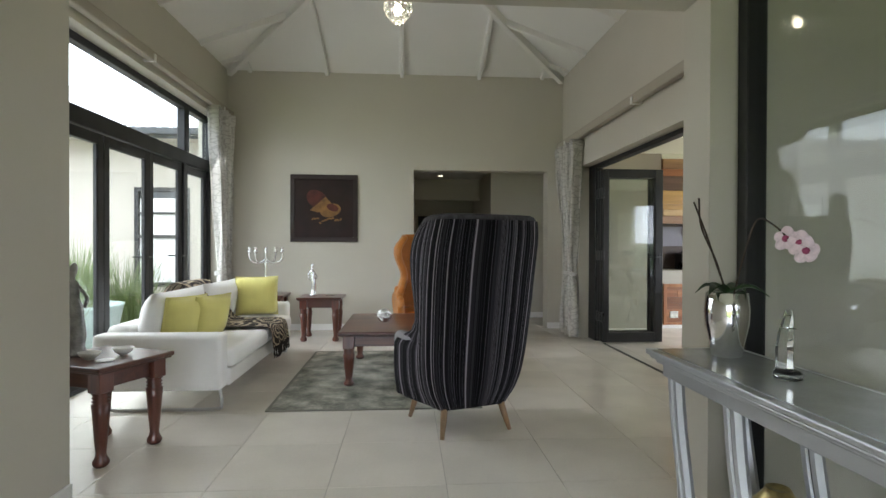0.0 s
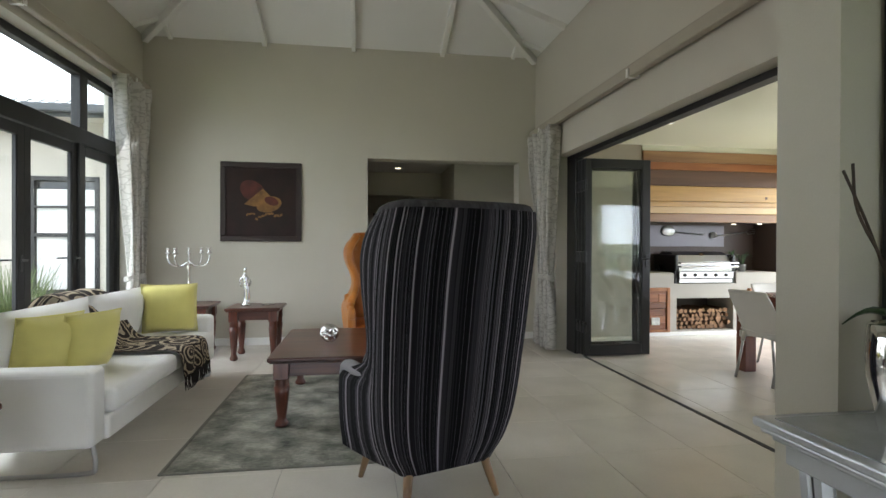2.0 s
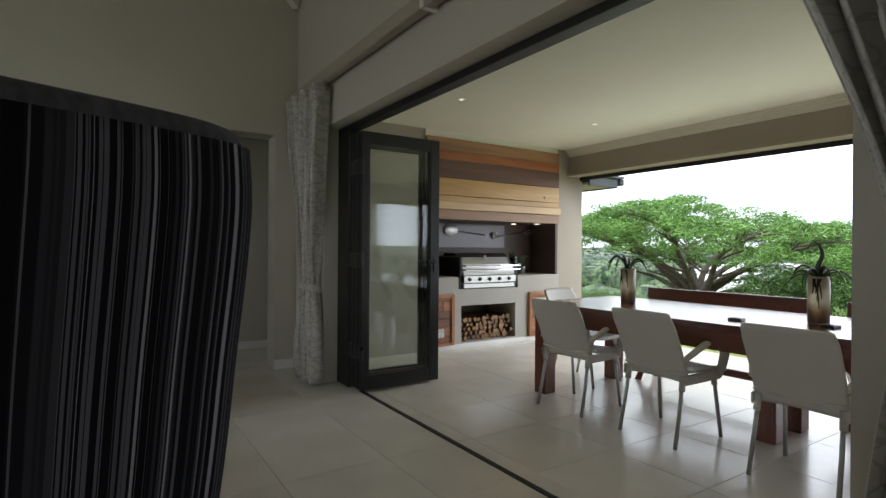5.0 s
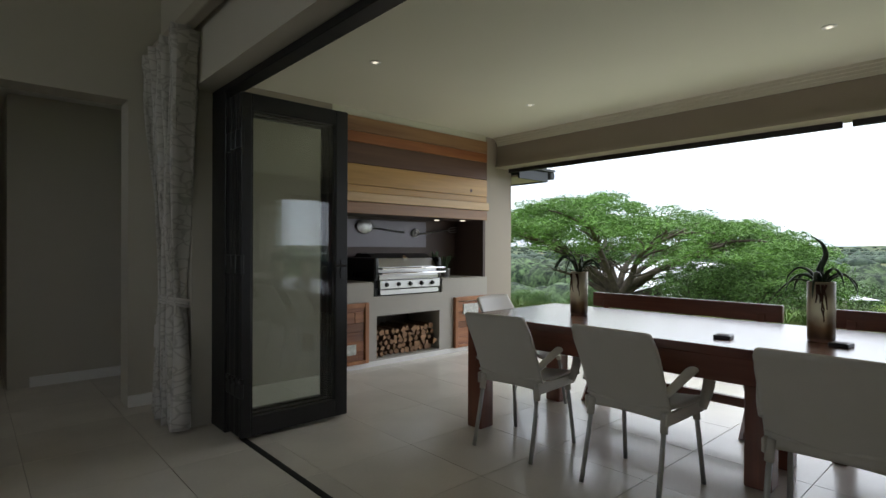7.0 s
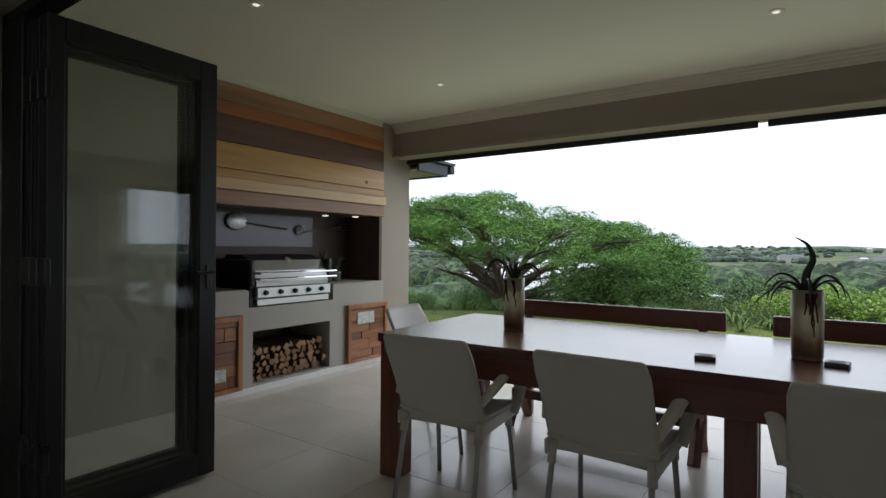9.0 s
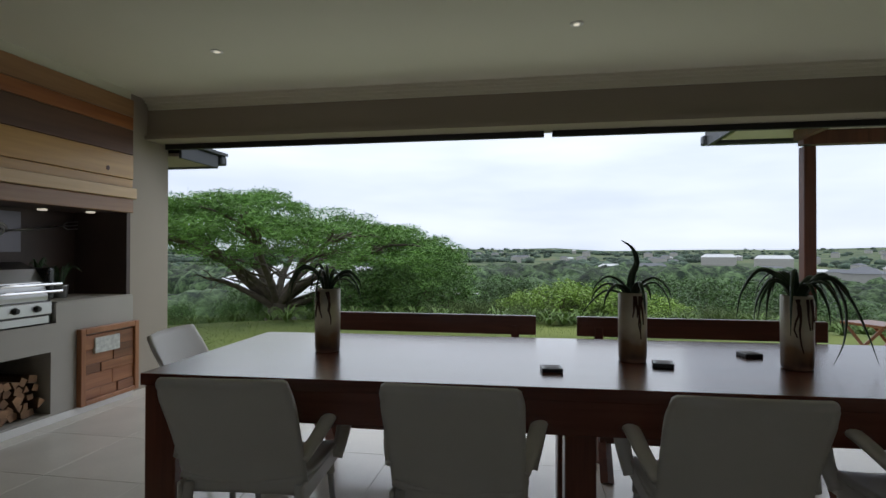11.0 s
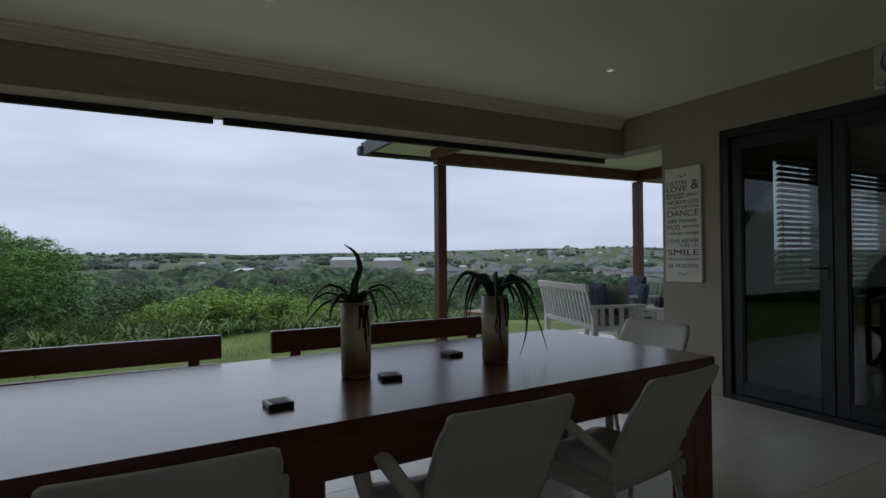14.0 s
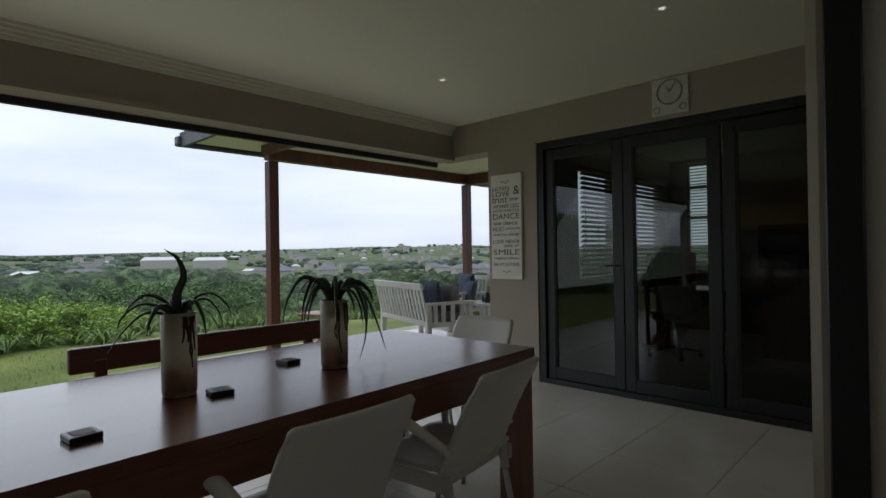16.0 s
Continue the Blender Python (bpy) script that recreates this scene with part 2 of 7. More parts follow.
def pane_glass(name, tint=(0.93, 0.97, 0.95), gain=1.0):
    """Thin clear glass: see-through, with gloss by the angle."""
    m, nt, n, l, b = nodes_of(name)
    n.remove(b)
    out = n["Material Output"]
    tr, gl, mx, fr = n.new("ShaderNodeBsdfTransparent"), n.new("ShaderNodeBsdfGlossy"), n.new("ShaderNodeMixShader"), n.new("ShaderNodeLayerWeight")
    tr.inputs["Color"].default_value = (*tint, 1)
    gl.inputs["Roughness"].default_value = 0.01
    fr.inputs["Blend"].default_value = 0.5
    pw, mul = n.new("ShaderNodeMath"), n.new("ShaderNodeMath")
    pw.operation, pw.inputs[1].default_value = "POWER", 5.0
    mul.operation, mul.use_clamp = "MULTIPLY_ADD", True
    mul.inputs[1].default_value, mul.inputs[2].default_value = 0.9, 0.045 * gain
    l.new(fr.outputs["Facing"], pw.inputs[0])
    l.new(pw.outputs[0], mul.inputs[0])
    l.new(mul.outputs[0], mx.inputs["Fac"])
    l.new(tr.outputs["BSDF"], mx.inputs[1])
    l.new(gl.outputs["BSDF"], mx.inputs[2])
    l.new(mx.outputs["Shader"], out.inputs["Surface"])
    return m


def solid_glass(name, color, rough=0.02):
    m, nt, n, l, b = nodes_of(name)
    b.inputs["Base Color"].default_value = (*color, 1)
    b.inputs["Transmission Weight"].default_value, b.inputs["Roughness"].default_value, b.inputs["IOR"].default_value = 1.0, rough, 1.48
    return m


def glow(name, color, strength):
    m, nt, n, l, b = nodes_of(name)
    b.inputs["Base Color"].default_value = (*color, 1)
    b.inputs["Emission Color"].default_value, b.inputs["Emission Strength"].default_value = (*color, 1), strength
    return m


M_WALL = paint("wall_plaster_paint", (0.54, 0.51, 0.435), 0.75, var=0.04, scale=1.2, bump=0.15, bump_scale=160)
M_PATIO = paint("terrace_plaster_paint", (0.345, 0.30, 0.245), 0.75, var=0.05, scale=1.5, bump=0.2, bump_scale=150)
M_WHITE = paint("white_ceiling_paint", (0.80, 0.79, 0.75), 0.7, var=0.03, scale=1.0, bump=0.08, bump_scale=150)
M_PCEIL = paint("terrace_ceiling_paint", (0.72, 0.70, 0.58), 0.7, var=0.03, scale=0.8, bump=0.08)
M_TRIM = paint("white_trim_paint", (0.80, 0.79, 0.76), 0.45, var=0.04, scale=3)
M_TILE = paint("cream_porcelain_tile", (0.72, 0.675, 0.60), 0.2, var=0.07, scale=2.5, bump=0.03, bump_scale=60, rough_var=0.08, random_object=0.035)
M_GROUT = paint("tile_grout", (0.46, 0.43, 0.385), 0.9, var=0.1, scale=8)
M_ALU = paint("dark_bronze_aluminium", (0.015, 0.0145, 0.015), 0.45, metal=0.1, var=0.1, scale=6)
M_SEAL = paint("black_rubber_track", (0.012, 0.012, 0.012), 0.6, var=0.1)
M_GLASS = pane_glass("clear_window_glass", (0.965, 0.985, 0.975))
# grey tint puts the darkness of the study behind into the glass
M_DGLASS = pane_glass("study_darkening_glass", (0.50, 0.54, 0.52), 1.1)
M_SOFA = paint("white_sofa_fabric", (0.84, 0.83, 0.80), 0.9, var=0.04, scale=3, bump=0.3, bump_scale=400, sheen=0.2)
M_YELLOW = paint("lime_yellow_cushion_fabric", (0.66, 0.60, 0.19), 0.85, var=0.08, scale=6, bump=0.3, bump_scale=350, sheen=0.3)
M_LEATHER = paint("tan_orange_leather", (0.44, 0.16, 0.03), 0.38, var=0.18, scale=7, bump=0.2, bump_scale=150)
M_MAHOG = wood("dark_mahogany", (0.045, 0.013, 0.009), (0.13, 0.040, 0.022), 0.34, 0.25, along=0)
M_MAHOGZ = wood("dark_mahogany_upright", (0.055, 0.014, 0.009), (0.17, 0.048, 0.026), 0.28, 0.5, along=2)
M_TABLE = wood("red_brown_dining_wood", (0.075, 0.019, 0.012), (0.175, 0.055, 0.034), 0.26, 0.3, along=1, ring=5, random_object=0.06)
M_TABLEZ = wood("red_brown_post_wood", (0.10, 0.025, 0.014), (0.22, 0.07, 0.035), 0.35, 0.3, along=2)
M_BENCH = wood("brown_bench_wood", (0.085, 0.025, 0.014), (0.19, 0.065, 0.035), 0.4, 0.2, along=1)
M_LEGW = wood("pale_walnut_leg", (0.14, 0.075, 0.035), (0.30, 0.18, 0.09), 0.4, 0.2, along=2)
M_REDW = wood("reddish_hood_plank", (0.20, 0.055, 0.015), (0.40, 0.145, 0.04), 0.45, 0.15, along=0, ring=5)
M_DARKW = wood("dark_hood_plank", (0.075, 0.032, 0.018), (0.14, 0.065, 0.036), 0.5, 0.1, along=0, ring=5)
M_YELW = wood("honey_hood_plank", (0.38, 0.20, 0.045), (0.62, 0.36, 0.10), 0.42, 0.2, along=0, ring=4)
M_PALEW = wood("pale_hood_lip", (0.48, 0.29, 0.11), (0.66, 0.45, 0.22), 0.42, 0.2, along=0, ring=5)
M_TANW = wood("tan_hood_plank", (0.20, 0.095, 0.04), (0.36, 0.19, 0.085), 0.45, 0.15, along=0, ring=5)
M_CUPW = wood("cupboard_frame_wood", (0.22, 0.075, 0.025), (0.42, 0.18, 0.075), 0.45, 0.2, along=2, ring=7)
M_CUPP = wood("cupboard_patch_wood", (0.14, 0.045, 0.018), (0.34, 0.14, 0.06), 0.45, 0.2, along=0, ring=7, random_object=0.3)
M_PLASTIC = paint("warm_white_chair_plastic", (0.60, 0.57, 0.52), 0.42, var=0.04, scale=5, bump=0.05, bump_scale=200)
M_STEEL = paint("brushed_steel", (0.50, 0.50, 0.50), 0.36, metal=1.0, var=0.03, scale=14, stretch=(1, 8, 8), rough_var=0.03)
M_TUBE = paint("matt_aluminium_tube", (0.42, 0.42, 0.41), 0.4, metal=0.7, var=0.02, scale=3, rough_var=0.02)
M_CHROME = paint("polished_chrome", (0.80, 0.80, 0.80), 0.06, metal=1.0, var=0.03, rough_var=0.02)
M_BLACK = paint("black_enamel", (0.012, 0.012, 0.013), 0.3, var=0.1)
M_NICHE = paint("dark_brown_niche_paint", (0.075, 0.050, 0.042), 0.55, var=0.12, scale=3)
M_COUNTER = paint("braai_plaster_screed", (0.40, 0.375, 0.33), 0.6, var=0.06, scale=2.5, bump=0.2, bump_scale=120)
# back of the log nook, much darker than the counter plaster
M_NOOK = paint("dark_log_nook", (0.10, 0.085, 0.07), 0.85, var=0.2, scale=5)
M_PEARL = paint("silver_painted_wood", (0.40, 0.41, 0.43), 0.33, metal=0.35, var=0.05, scale=8, coat=0.2)
M_BULB = glow("warm_bulb", (1.0, 0.86, 0.62), 14.0)
M_DOWN = glow("warm_downlight", (1.0, 0.90, 0.74), 1.3)
M_PHOTO = paint("dark_picture_ground", (0.020, 0.009, 0.008), 0.85, var=0.5, scale=5)
M_FRAME = paint("dark_picture_frame", (0.020, 0.009, 0.007), 0.6, var=0.2)

# ---- the setting: house shell ----
def walls(name, boxes, material, label, category="wall"):
    bm = bmesh.new()
    for b in boxes:
        add_box(bm, *b)
    return structure(name, bm, material, label, category)


X_L, X_R, Y_B, TOP = -1.70, 3.12, 8.64, 3.77
PX0, PX1, PY0, PCEIL = 3.34, 7.02, 1.25, 2.60
# living room
walls("wall_north", [(-2.0, Y_B, 0, 0.93, 8.88, TOP), (2.90, Y_B, 0, 3.34, 8.88, TOP), (0.93, Y_B, 2.315, 2.90, 8.88, TOP)], M_WALL, "warm beige painted wall with a wide plain opening to the hall")
walls("wall_west", [(-2.0, 8.36, 0, X_L, Y_B, TOP), (-2.0, 4.55, 2.93, X_L, 8.36, TOP), (-2.0, 3.70, 0, X_L, 4.55, TOP)], M_WALL, "beige wall around the tall glazed courtyard doors")
walls("wall_east", [(X_R, 7.86, 0, PX0, Y_B, TOP), (X_R, 3.93, 2.27, PX0, 7.86, TOP), (X_R, 3.40, 0, PX0, 3.93, TOP)], M_WALL, "beige wall with a wide folding-door opening to the terrace")
walls("wall_south", [(2.14, 3.18, 0, 3.12, 3.40, TOP), (3.12, 3.18, 0, 3.34, 3.40, TOP), (-2.0, 3.10, 0, -0.76, 3.58, TOP), (-0.76, 3.18, 2.335, 2.14, 3.40, TOP)], M_WALL, "beige wall piers and header between passage and lounge")
# openings in the end walls are unseen, added for the fill lamps
walls("passage_wall", [(-1.3, -1.6, 0, -1.15, 3.10, 2.6), (-1.3, -1.75, 0, -0.9, -1.6, 2.6), (1.5, -1.75, 0, 2.5, -1.6, 2.6), (3.2, -1.75, 0, 3.5, -1.6, 2.6), (2.5, -1.75, 0, 3.2, -1.6, 0.9), (2.5, -1.75, 2.2, 3.2, -1.6, 2.6), (-0.9, -1.75, 2.3, 1.5, -1.6, 2.6), (3.35, -1.6, 0, 3.5, 3.18, 2.6), (2.24, -1.6, 2.45, 2.36, 3.18, 2.6)], M_WALL, "plain beige walls that close the entrance passage")
walls("passage_ceiling", [(-1.3, -1.75, 2.6, 3.5, 3.18, 2.7)], M_WHITE, "flat white passage ceiling", "ceiling")
# hall behind the north opening
walls("hall_wall", [(-0.6, 8.88, 0, -0.45, 12.2, 2.6), (2.25, 9.85, 0, 3.7, 10.0, 2.6), (3.6, 8.88, 0, 3.7, 9.85, 2.6), (2.25, 10.0, 0, 2.4, 12.2, 2.6), (-0.6, 12.2, 0, 2.4, 12.35, 2.6), (-0.45, 11.2, 2.1, 2.25, 11.35, 2.6)], M_WALL, "beige walls of the dim hall")
walls("hall_ceiling", [(-0.6, 8.88, 2.5, 3.7, 12.35, 2.6)], M_WHITE, "white hall ceiling", "ceiling")

# hipped white ceiling of the lounge: sloping boards on exposed rafters
RISE, CX = 0.36, (X_L + X_R) / 2
RUN = CX - X_L
RIDGE = TOP + RUN * RISE


def slope_z(x, y):
    return TOP + RISE * min(x - X_L, X_R - x, Y_B - y, y - 3.3)


bm = bmesh.new()
E = 0.3
outer = [(X_L - E, 3.3 - E), (X_R + E, 3.3 - E), (X_R + E, Y_B + E), (X_L - E, Y_B + E)]
low = [bm.verts.new((x, y, TOP - E * RISE)) for x, y in outer]
ra, rb = bm.verts.new((CX, 3.3 + RUN, RIDGE)), bm.verts.new((CX, Y_B - RUN, RIDGE))
for f in ((low[0], low[1], ra), (low[1], low[2], rb, ra), (low[2], low[3], rb), (low[3], low[0], ra, rb)):
    bm.faces.new(f)
bm.normal_update()
thicken(bm, 0.08)
structure("ceiling", bm, M_WHITE, "white hipped lounge ceiling with exposed painted rafters", "ceiling")


def beam(name, a, b, w, h, material, label, category="rafter"):
    a, b = Vector(a), Vector(b)
    d = b - a
    bm = box(0, -w / 2, -h / 2, d.length, w / 2, h / 2, 0.006, 1)
    ob = part(name, bm, material)
    ob.matrix_world = Matrix.Translation(a) @ d.to_track_quat("X", "Z").to_matrix().to_4x4()
    return tagged(ob, label, category, "", "structure")


for x in (-0.31, 0.755, 1.87):
    yt = Y_B - min(x - X_L, X_R - x)
    beam("rafter", (x, Y_B - 0.01, TOP - 0.075), (x, yt, slope_z(x, yt) - 0.085), 0.055, 0.15, M_WHITE, "white painted rafter under the sloping ceiling")
for sx, s in ((X_L, 1), (X_R, -1)):
    beam("hip_rafter", (sx + s * 0.02, Y_B - 0.02, TOP - 0.09), (CX, Y_B - RUN, RIDGE - 0.1), 0.07, 0.18, M_WHITE, "white painted hip rafter running to the ridge")
    beam("rafter", (sx + s * 0.32, Y_B - 0.01, TOP - 0.06), (sx + s * 0.32, Y_B - 0.32, TOP + 0.05), 0.05, 0.14, M_WHITE, "short white jack rafter in the ceiling corner")
    beam("rafter", (sx + s * 0.01, Y_B - 0.32, TOP - 0.06), (sx + s * 0.32, Y_B - 0.32, TOP + 0.05), 0.05, 0.14, M_WHITE, "short white jack rafter in the ceiling corner")
    for y in (7.57, 6.5, 5.43, 4.36):
        xt = CX - s * 0.0
        run = min(RUN, Y_B - y, y - 3.3)
        beam("rafter", (sx + s * 0.01, y, TOP - 0.075), (sx + s * run, y, TOP + run * RISE - 0.085), 0.055, 0.15, M_WHITE, "white painted rafter under the sloping ceiling")
beam("ridge_beam", (CX, 3.3 + RUN, RIDGE - 0.12), (CX, Y_B - RUN, RIDGE - 0.12), 0.08, 0.2, M_WHITE, "white painted ridge beam", "beam")

# terrace room
walls("terrace_wall_west", [(PX0, 7.86, 0, PX0 + 0.02, 8.9, PCEIL), (PX0, 3.93, 2.27, PX0 + 0.02, 7.86, PCEIL), (PX0, 1.0, 0, PX0 + 0.02, 3.93, PCEIL)], M_PATIO, "taupe plastered terrace wall around the folding doors")
walls("terrace_lintel", [(7.02, 1.25, 2.235, 7.30, 8.70, 2.75), (6.985, 1.25, 2.235, 7.02, 8.66, 2.27)], M_PATIO, "deep taupe plastered lintel over the open terrace side")
walls("terrace_wall_south", [(5.95, 1.0, 0, 6.53, PY0, 2.27), (PX0, 1.0, 2.27, 7.30, PY0, 2.75)], M_PATIO, "taupe plastered column and bulkhead beside the study doors")
walls("terrace_wall_north", [(PX0, 8.62, 0, 4.62, 9.3, PCEIL), (6.76, 8.66, 0, 7.30, 9.3, 2.75), (4.62, 9.2, 0, 6.76, 9.3, PCEIL)], M_PATIO, "taupe plastered wall either side of the built-in barbecue")
walls("terrace_ceiling", [(PX0, 1.0, PCEIL, 7.02, 9.3, 2.72)], M_PCEIL, "flat pale terrace ceiling with recessed lights", "ceiling")
bm = bmesh.new()
for i, (d, h) in enumerate(((0.085, 0.022), (0.062, 0.045), (0.036, 0.068), (0.018, 0.095))):
    add_box(bm, 7.02 - d, 1.27, PCEIL - h, 7.02, 8.64, PCEIL - (0 if i == 0 else (0.022, 0.045, 0.068)[i - 1]))
structure("cornice", bm, M_PCEIL, "stepped plaster cornice along the terrace ceiling", "trim")

# skirting
bm = bmesh.new()
for b in ((X_L, Y_B - 0.014, 0, 0.93, Y_B, 0.09), (2.90, Y_B - 0.014, 0, X_R, Y_B, 0.09), (X_R - 0.014, 7.86, 0, X_R, Y_B - 0.014, 0.09), (-0.76, 3.10, 0, -0.746, 3.58, 0.09), (-1.15, 3.086, 0, -0.746, 3.10, 0.09), (2.126, 3.18, 0, 2.14, 3.40, 0.09), (2.126, 3.166, 0, 2.25, 3.18, 0.09), (2.37, 3.166, 0, 3.35, 3.18, 0.09), (2.126, 3.40, 0, 3.10, 3.414, 0.09), (0.916, 8.64, 0, 0.93, 8.88, 0.09), (2.4, 9.836, 0, 3.6, 9.85, 0.09), (X_L, 8.36, 0, X_L + 0.014, Y_B - 0.014, 0.09)):
    add_box(bm, *b, bevel=0.003, segments=1)
structure("baseboard", bm, M_TRIM, "low white skirting board along the walls", "skirting")

# floor slab under the tiles
walls("floor", [(-2.0, -1.75, -0.12, 7.55, 12.35, -0.006), (7.55, -2.6, -0.12, 9.75, 3.10, -0.006)], M_GROUT, "grey grouted floor slab under large cream tiles", "floor")
walls("door_track", [(3.28, 3.93, -0.006, 3.318, 7.45, 0.003)], M_SEAL, "slim dark floor track of the folding doors", "track")

M_RAIL = paint("taupe_rail_paint", (0.40, 0.36, 0.29), 0.55, var=0.08, scale=3, stretch=(1, 0.2, 1))


# ---- glazed doors, windows, curtains ----
def leaf(name, width, height, parent=None, stile=0.085, deep=0.045, glass=M_GLASS, handle=True, label="", hinge_stile=None):
    """A glazed door leaf along +x from its hinge, base at z = 0."""
    ob = thing(name, label=label, category="door") if parent is None else None
    holder = ob if ob else parent
    hs = hinge_stile or stile
    bm = bmesh.new()
    for b in ((0, 0, hs, height), (width - stile, 0, width, height), (hs, 0, width - stile, stile * 1.25), (hs, height - stile * 1.1, width - stile, height)):
        add_box(bm, b[0], -deep / 2, b[1], b[2], deep / 2, b[3], 0.004, 1)
    part("frame", bm, M_ALU, holder)
    bm = bmesh.new()
    for b in ((hs, stile * 1.25, hs + 0.012, height - stile * 1.1), (width - stile - 0.012, stile * 1.25, width - stile, height - stile * 1.1)):
        add_box(bm, b[0], -deep / 2 + 0.008, b[1], b[2], deep / 2 - 0.008, b[3])
    part("glazing_bead", bm, M_SEAL, holder)
    g = part("pane", box(hs, -0.004, stile * 1.25, width - stile, 0.004, height - stile * 1.1), glass, holder)
    g.visible_shadow = False
    if handle:
        bm = bmesh.new()
        for s in (1, -1):
            add_box(bm, width - 0.06, s * (deep / 2), 0.97, width - 0.03, s * (deep / 2 + 0.008), 1.10, 0.002, 1)
            add_tube(bm, [(width - 0.045, s * (deep / 2), 1.06), (width - 0.045, s * (deep / 2 + 0.05), 1.06), (width - 0.14, s * (deep / 2 + 0.055), 1.06)], 0.008, 8)
        part("handle", bm, M_BLACK, holder, "black lever handle")
    return ob


# courtyard glazing: fixed transom lights above a row of folding leaves
frame_w = tagged(thing("window_1", label="dark bronze transom lights above the courtyard doors", category="window"), kind="structure")
WX = -1.88
bm = bmesh.new()
for b in ((4.55, 2.86, 8.36, 2.93), (4.55, 2.20, 8.36, 2.35), (8.29, 0.0, 8.36, 2.86), (7.52, 2.35, 7.66, 2.90), (4.55, 0, 4.62, 2.86), (7.50, 0, 7.58, 2.20), (4.62, 0.0, 8.29, 0.03)):
    add_box(bm, WX - 0.045, b[0], b[1], WX + 0.045, b[2], b[3], 0.005, 1)
part("window_frame", bm, M_ALU, frame_w)
for y0, y1 in ((4.62, 7.52), (7.66, 8.29)):
    g = part("pane", box(WX - 0.004, y0, 2.35, WX + 0.004, y1, 2.86), M_GLASS, frame_w)
    g.visible_shadow = False
# the folded shutter of the small top light
for i, (y0, wd) in enumerate(((7.58, 0.69), (6.70, 0.80), (5.87, 0.83), (5.03, 0.83))):
    d = leaf("courtyard_door", wd, 2.16, handle=i in (1, 2), label="closed dark bronze glazed courtyard door leaf")
    d.matrix_world = pose(WX, y0 if i else 7.58, 0.03, 0, 0, 90)
tagged(bpy.data.objects["courtyard_door"], group="courtyard doors")
d = leaf("courtyard_door", 0.42, 2.16, handle=False, label="closed dark bronze glazed courtyard door leaf")
d.matrix_world = pose(WX, 4.62, 0.03, 0, 0, 90)

# folding terrace doors: opened and stacked at the far jamb
bm = bmesh.new()
add_box(bm, 3.25, 3.93, 2.222, 3.345, 7.86, 2.27, 0.004, 1)
add_box(bm, 3.25, 7.61, 0, 3.345, 7.86, 2.222, 0.004, 1)
add_box(bm, 3.27, 3.93, 0, 3.345, 3.95, 2.222, 0.004, 1)
fr = structure("door_frame_1", bm, M_ALU, "dark bronze frame around the folding terrace doors", "door frame")
for k, (y, a) in enumerate(((7.392, 0.5), (7.475, -0.4), (7.558, 0.4))):
    d = leaf("folding_door", 0.765, 2.155, stile=0.095, hinge_stile=0.065, handle=k in (0,), glass=M_GLASS, label="opened dark bronze glazed folding door leaf in a stack")
    tagged(d, group="stacked folding doors")
    d.matrix_world = pose(3.263, y, 0.022, 0, 0, a)
    for z in (0.25, 1.02, 1.80):
        part("hinge", box(-0.012, -0.04, z, 0.012, 0.04, z + 0.12, 0.004, 1), M_BLACK, d)
    part("edge_seal", box(0.0, 0.0225, 0.0, 0.03, 0.06, 2.155, 0.003, 1), M_SEAL, d)

# glass partition beside the console
bm = bmesh.new()
for b in ((3.10, 0.0, 3.165, 2.45), (-1.2, 2.38, 3.10, 2.45), (-1.2, 0.0, 3.10, 0.05), (0.55, 0.05, 0.62, 2.38)):
    add_box(bm, 2.255, b[0], b[1], 2.345, b[2], b[3], 0.004, 1)
fr = structure("door_frame_2", bm, M_ALU, "dark bronze frame of the glass partition", "door frame")
for y0, y1 in ((0.62, 3.10), (-1.2, 0.55)):
    g = part("pane", box(2.296, y0, 0.05, 2.304, y1, 2.38), M_GLASS, fr)
    g.visible_shadow = False


def curtain_cloth(name):
    """Cream cloth with a faint woven leaf scroll."""
    m, nt, n, l, b = nodes_of(name)
    co, mp = n.new("ShaderNodeTexCoord"), n.new("ShaderNodeMapping")
    mp.inputs["Scale"].default_value = (1, 1, 0.7)
    vo, ns, rp = n.new("ShaderNodeTexVoronoi"), n.new("ShaderNodeTexNoise"), n.new("ShaderNodeValToRGB")
    vo.feature, vo.inputs["Scale"].default_value = "DISTANCE_TO_EDGE", 17.0
    ns.inputs["Scale"].default_value = 7.0
    mixv = n.new("ShaderNodeMix")
    mixv.data_type = "VECTOR"
    mixv.inputs["Factor"].default_value = 0.12
    l.new(co.outputs["UV"], mp.inputs["Vector"])
    l.new(mp.outputs["Vector"], ns.inputs["Vector"])
    l.new(mp.outputs["Vector"], mixv.inputs["A"])
    l.new(ns.outputs["Color"], mixv.inputs["B"])
    l.new(mixv.outputs["Result"], vo.inputs["Vector"])
    l.new(vo.outputs["Distance"], rp.inputs["Fac"])
    rp.color_ramp.elements[0].position, rp.color_ramp.elements[0].color = 0.03, (0.42, 0.405, 0.365, 1)
    rp.color_ramp.elements[1].position, rp.color_ramp.elements[1].color = 0.09, (0.57, 0.55, 0.51, 1)
    l.new(rp.outputs["Color"], b.inputs["Base Color"])
    b.inputs["Roughness"].default_value = 0.75
    b.inputs["Sheen Weight"].default_value = 0.3
    return m


M_CURTAIN = curtain_cloth("patterned_curtain_cloth")


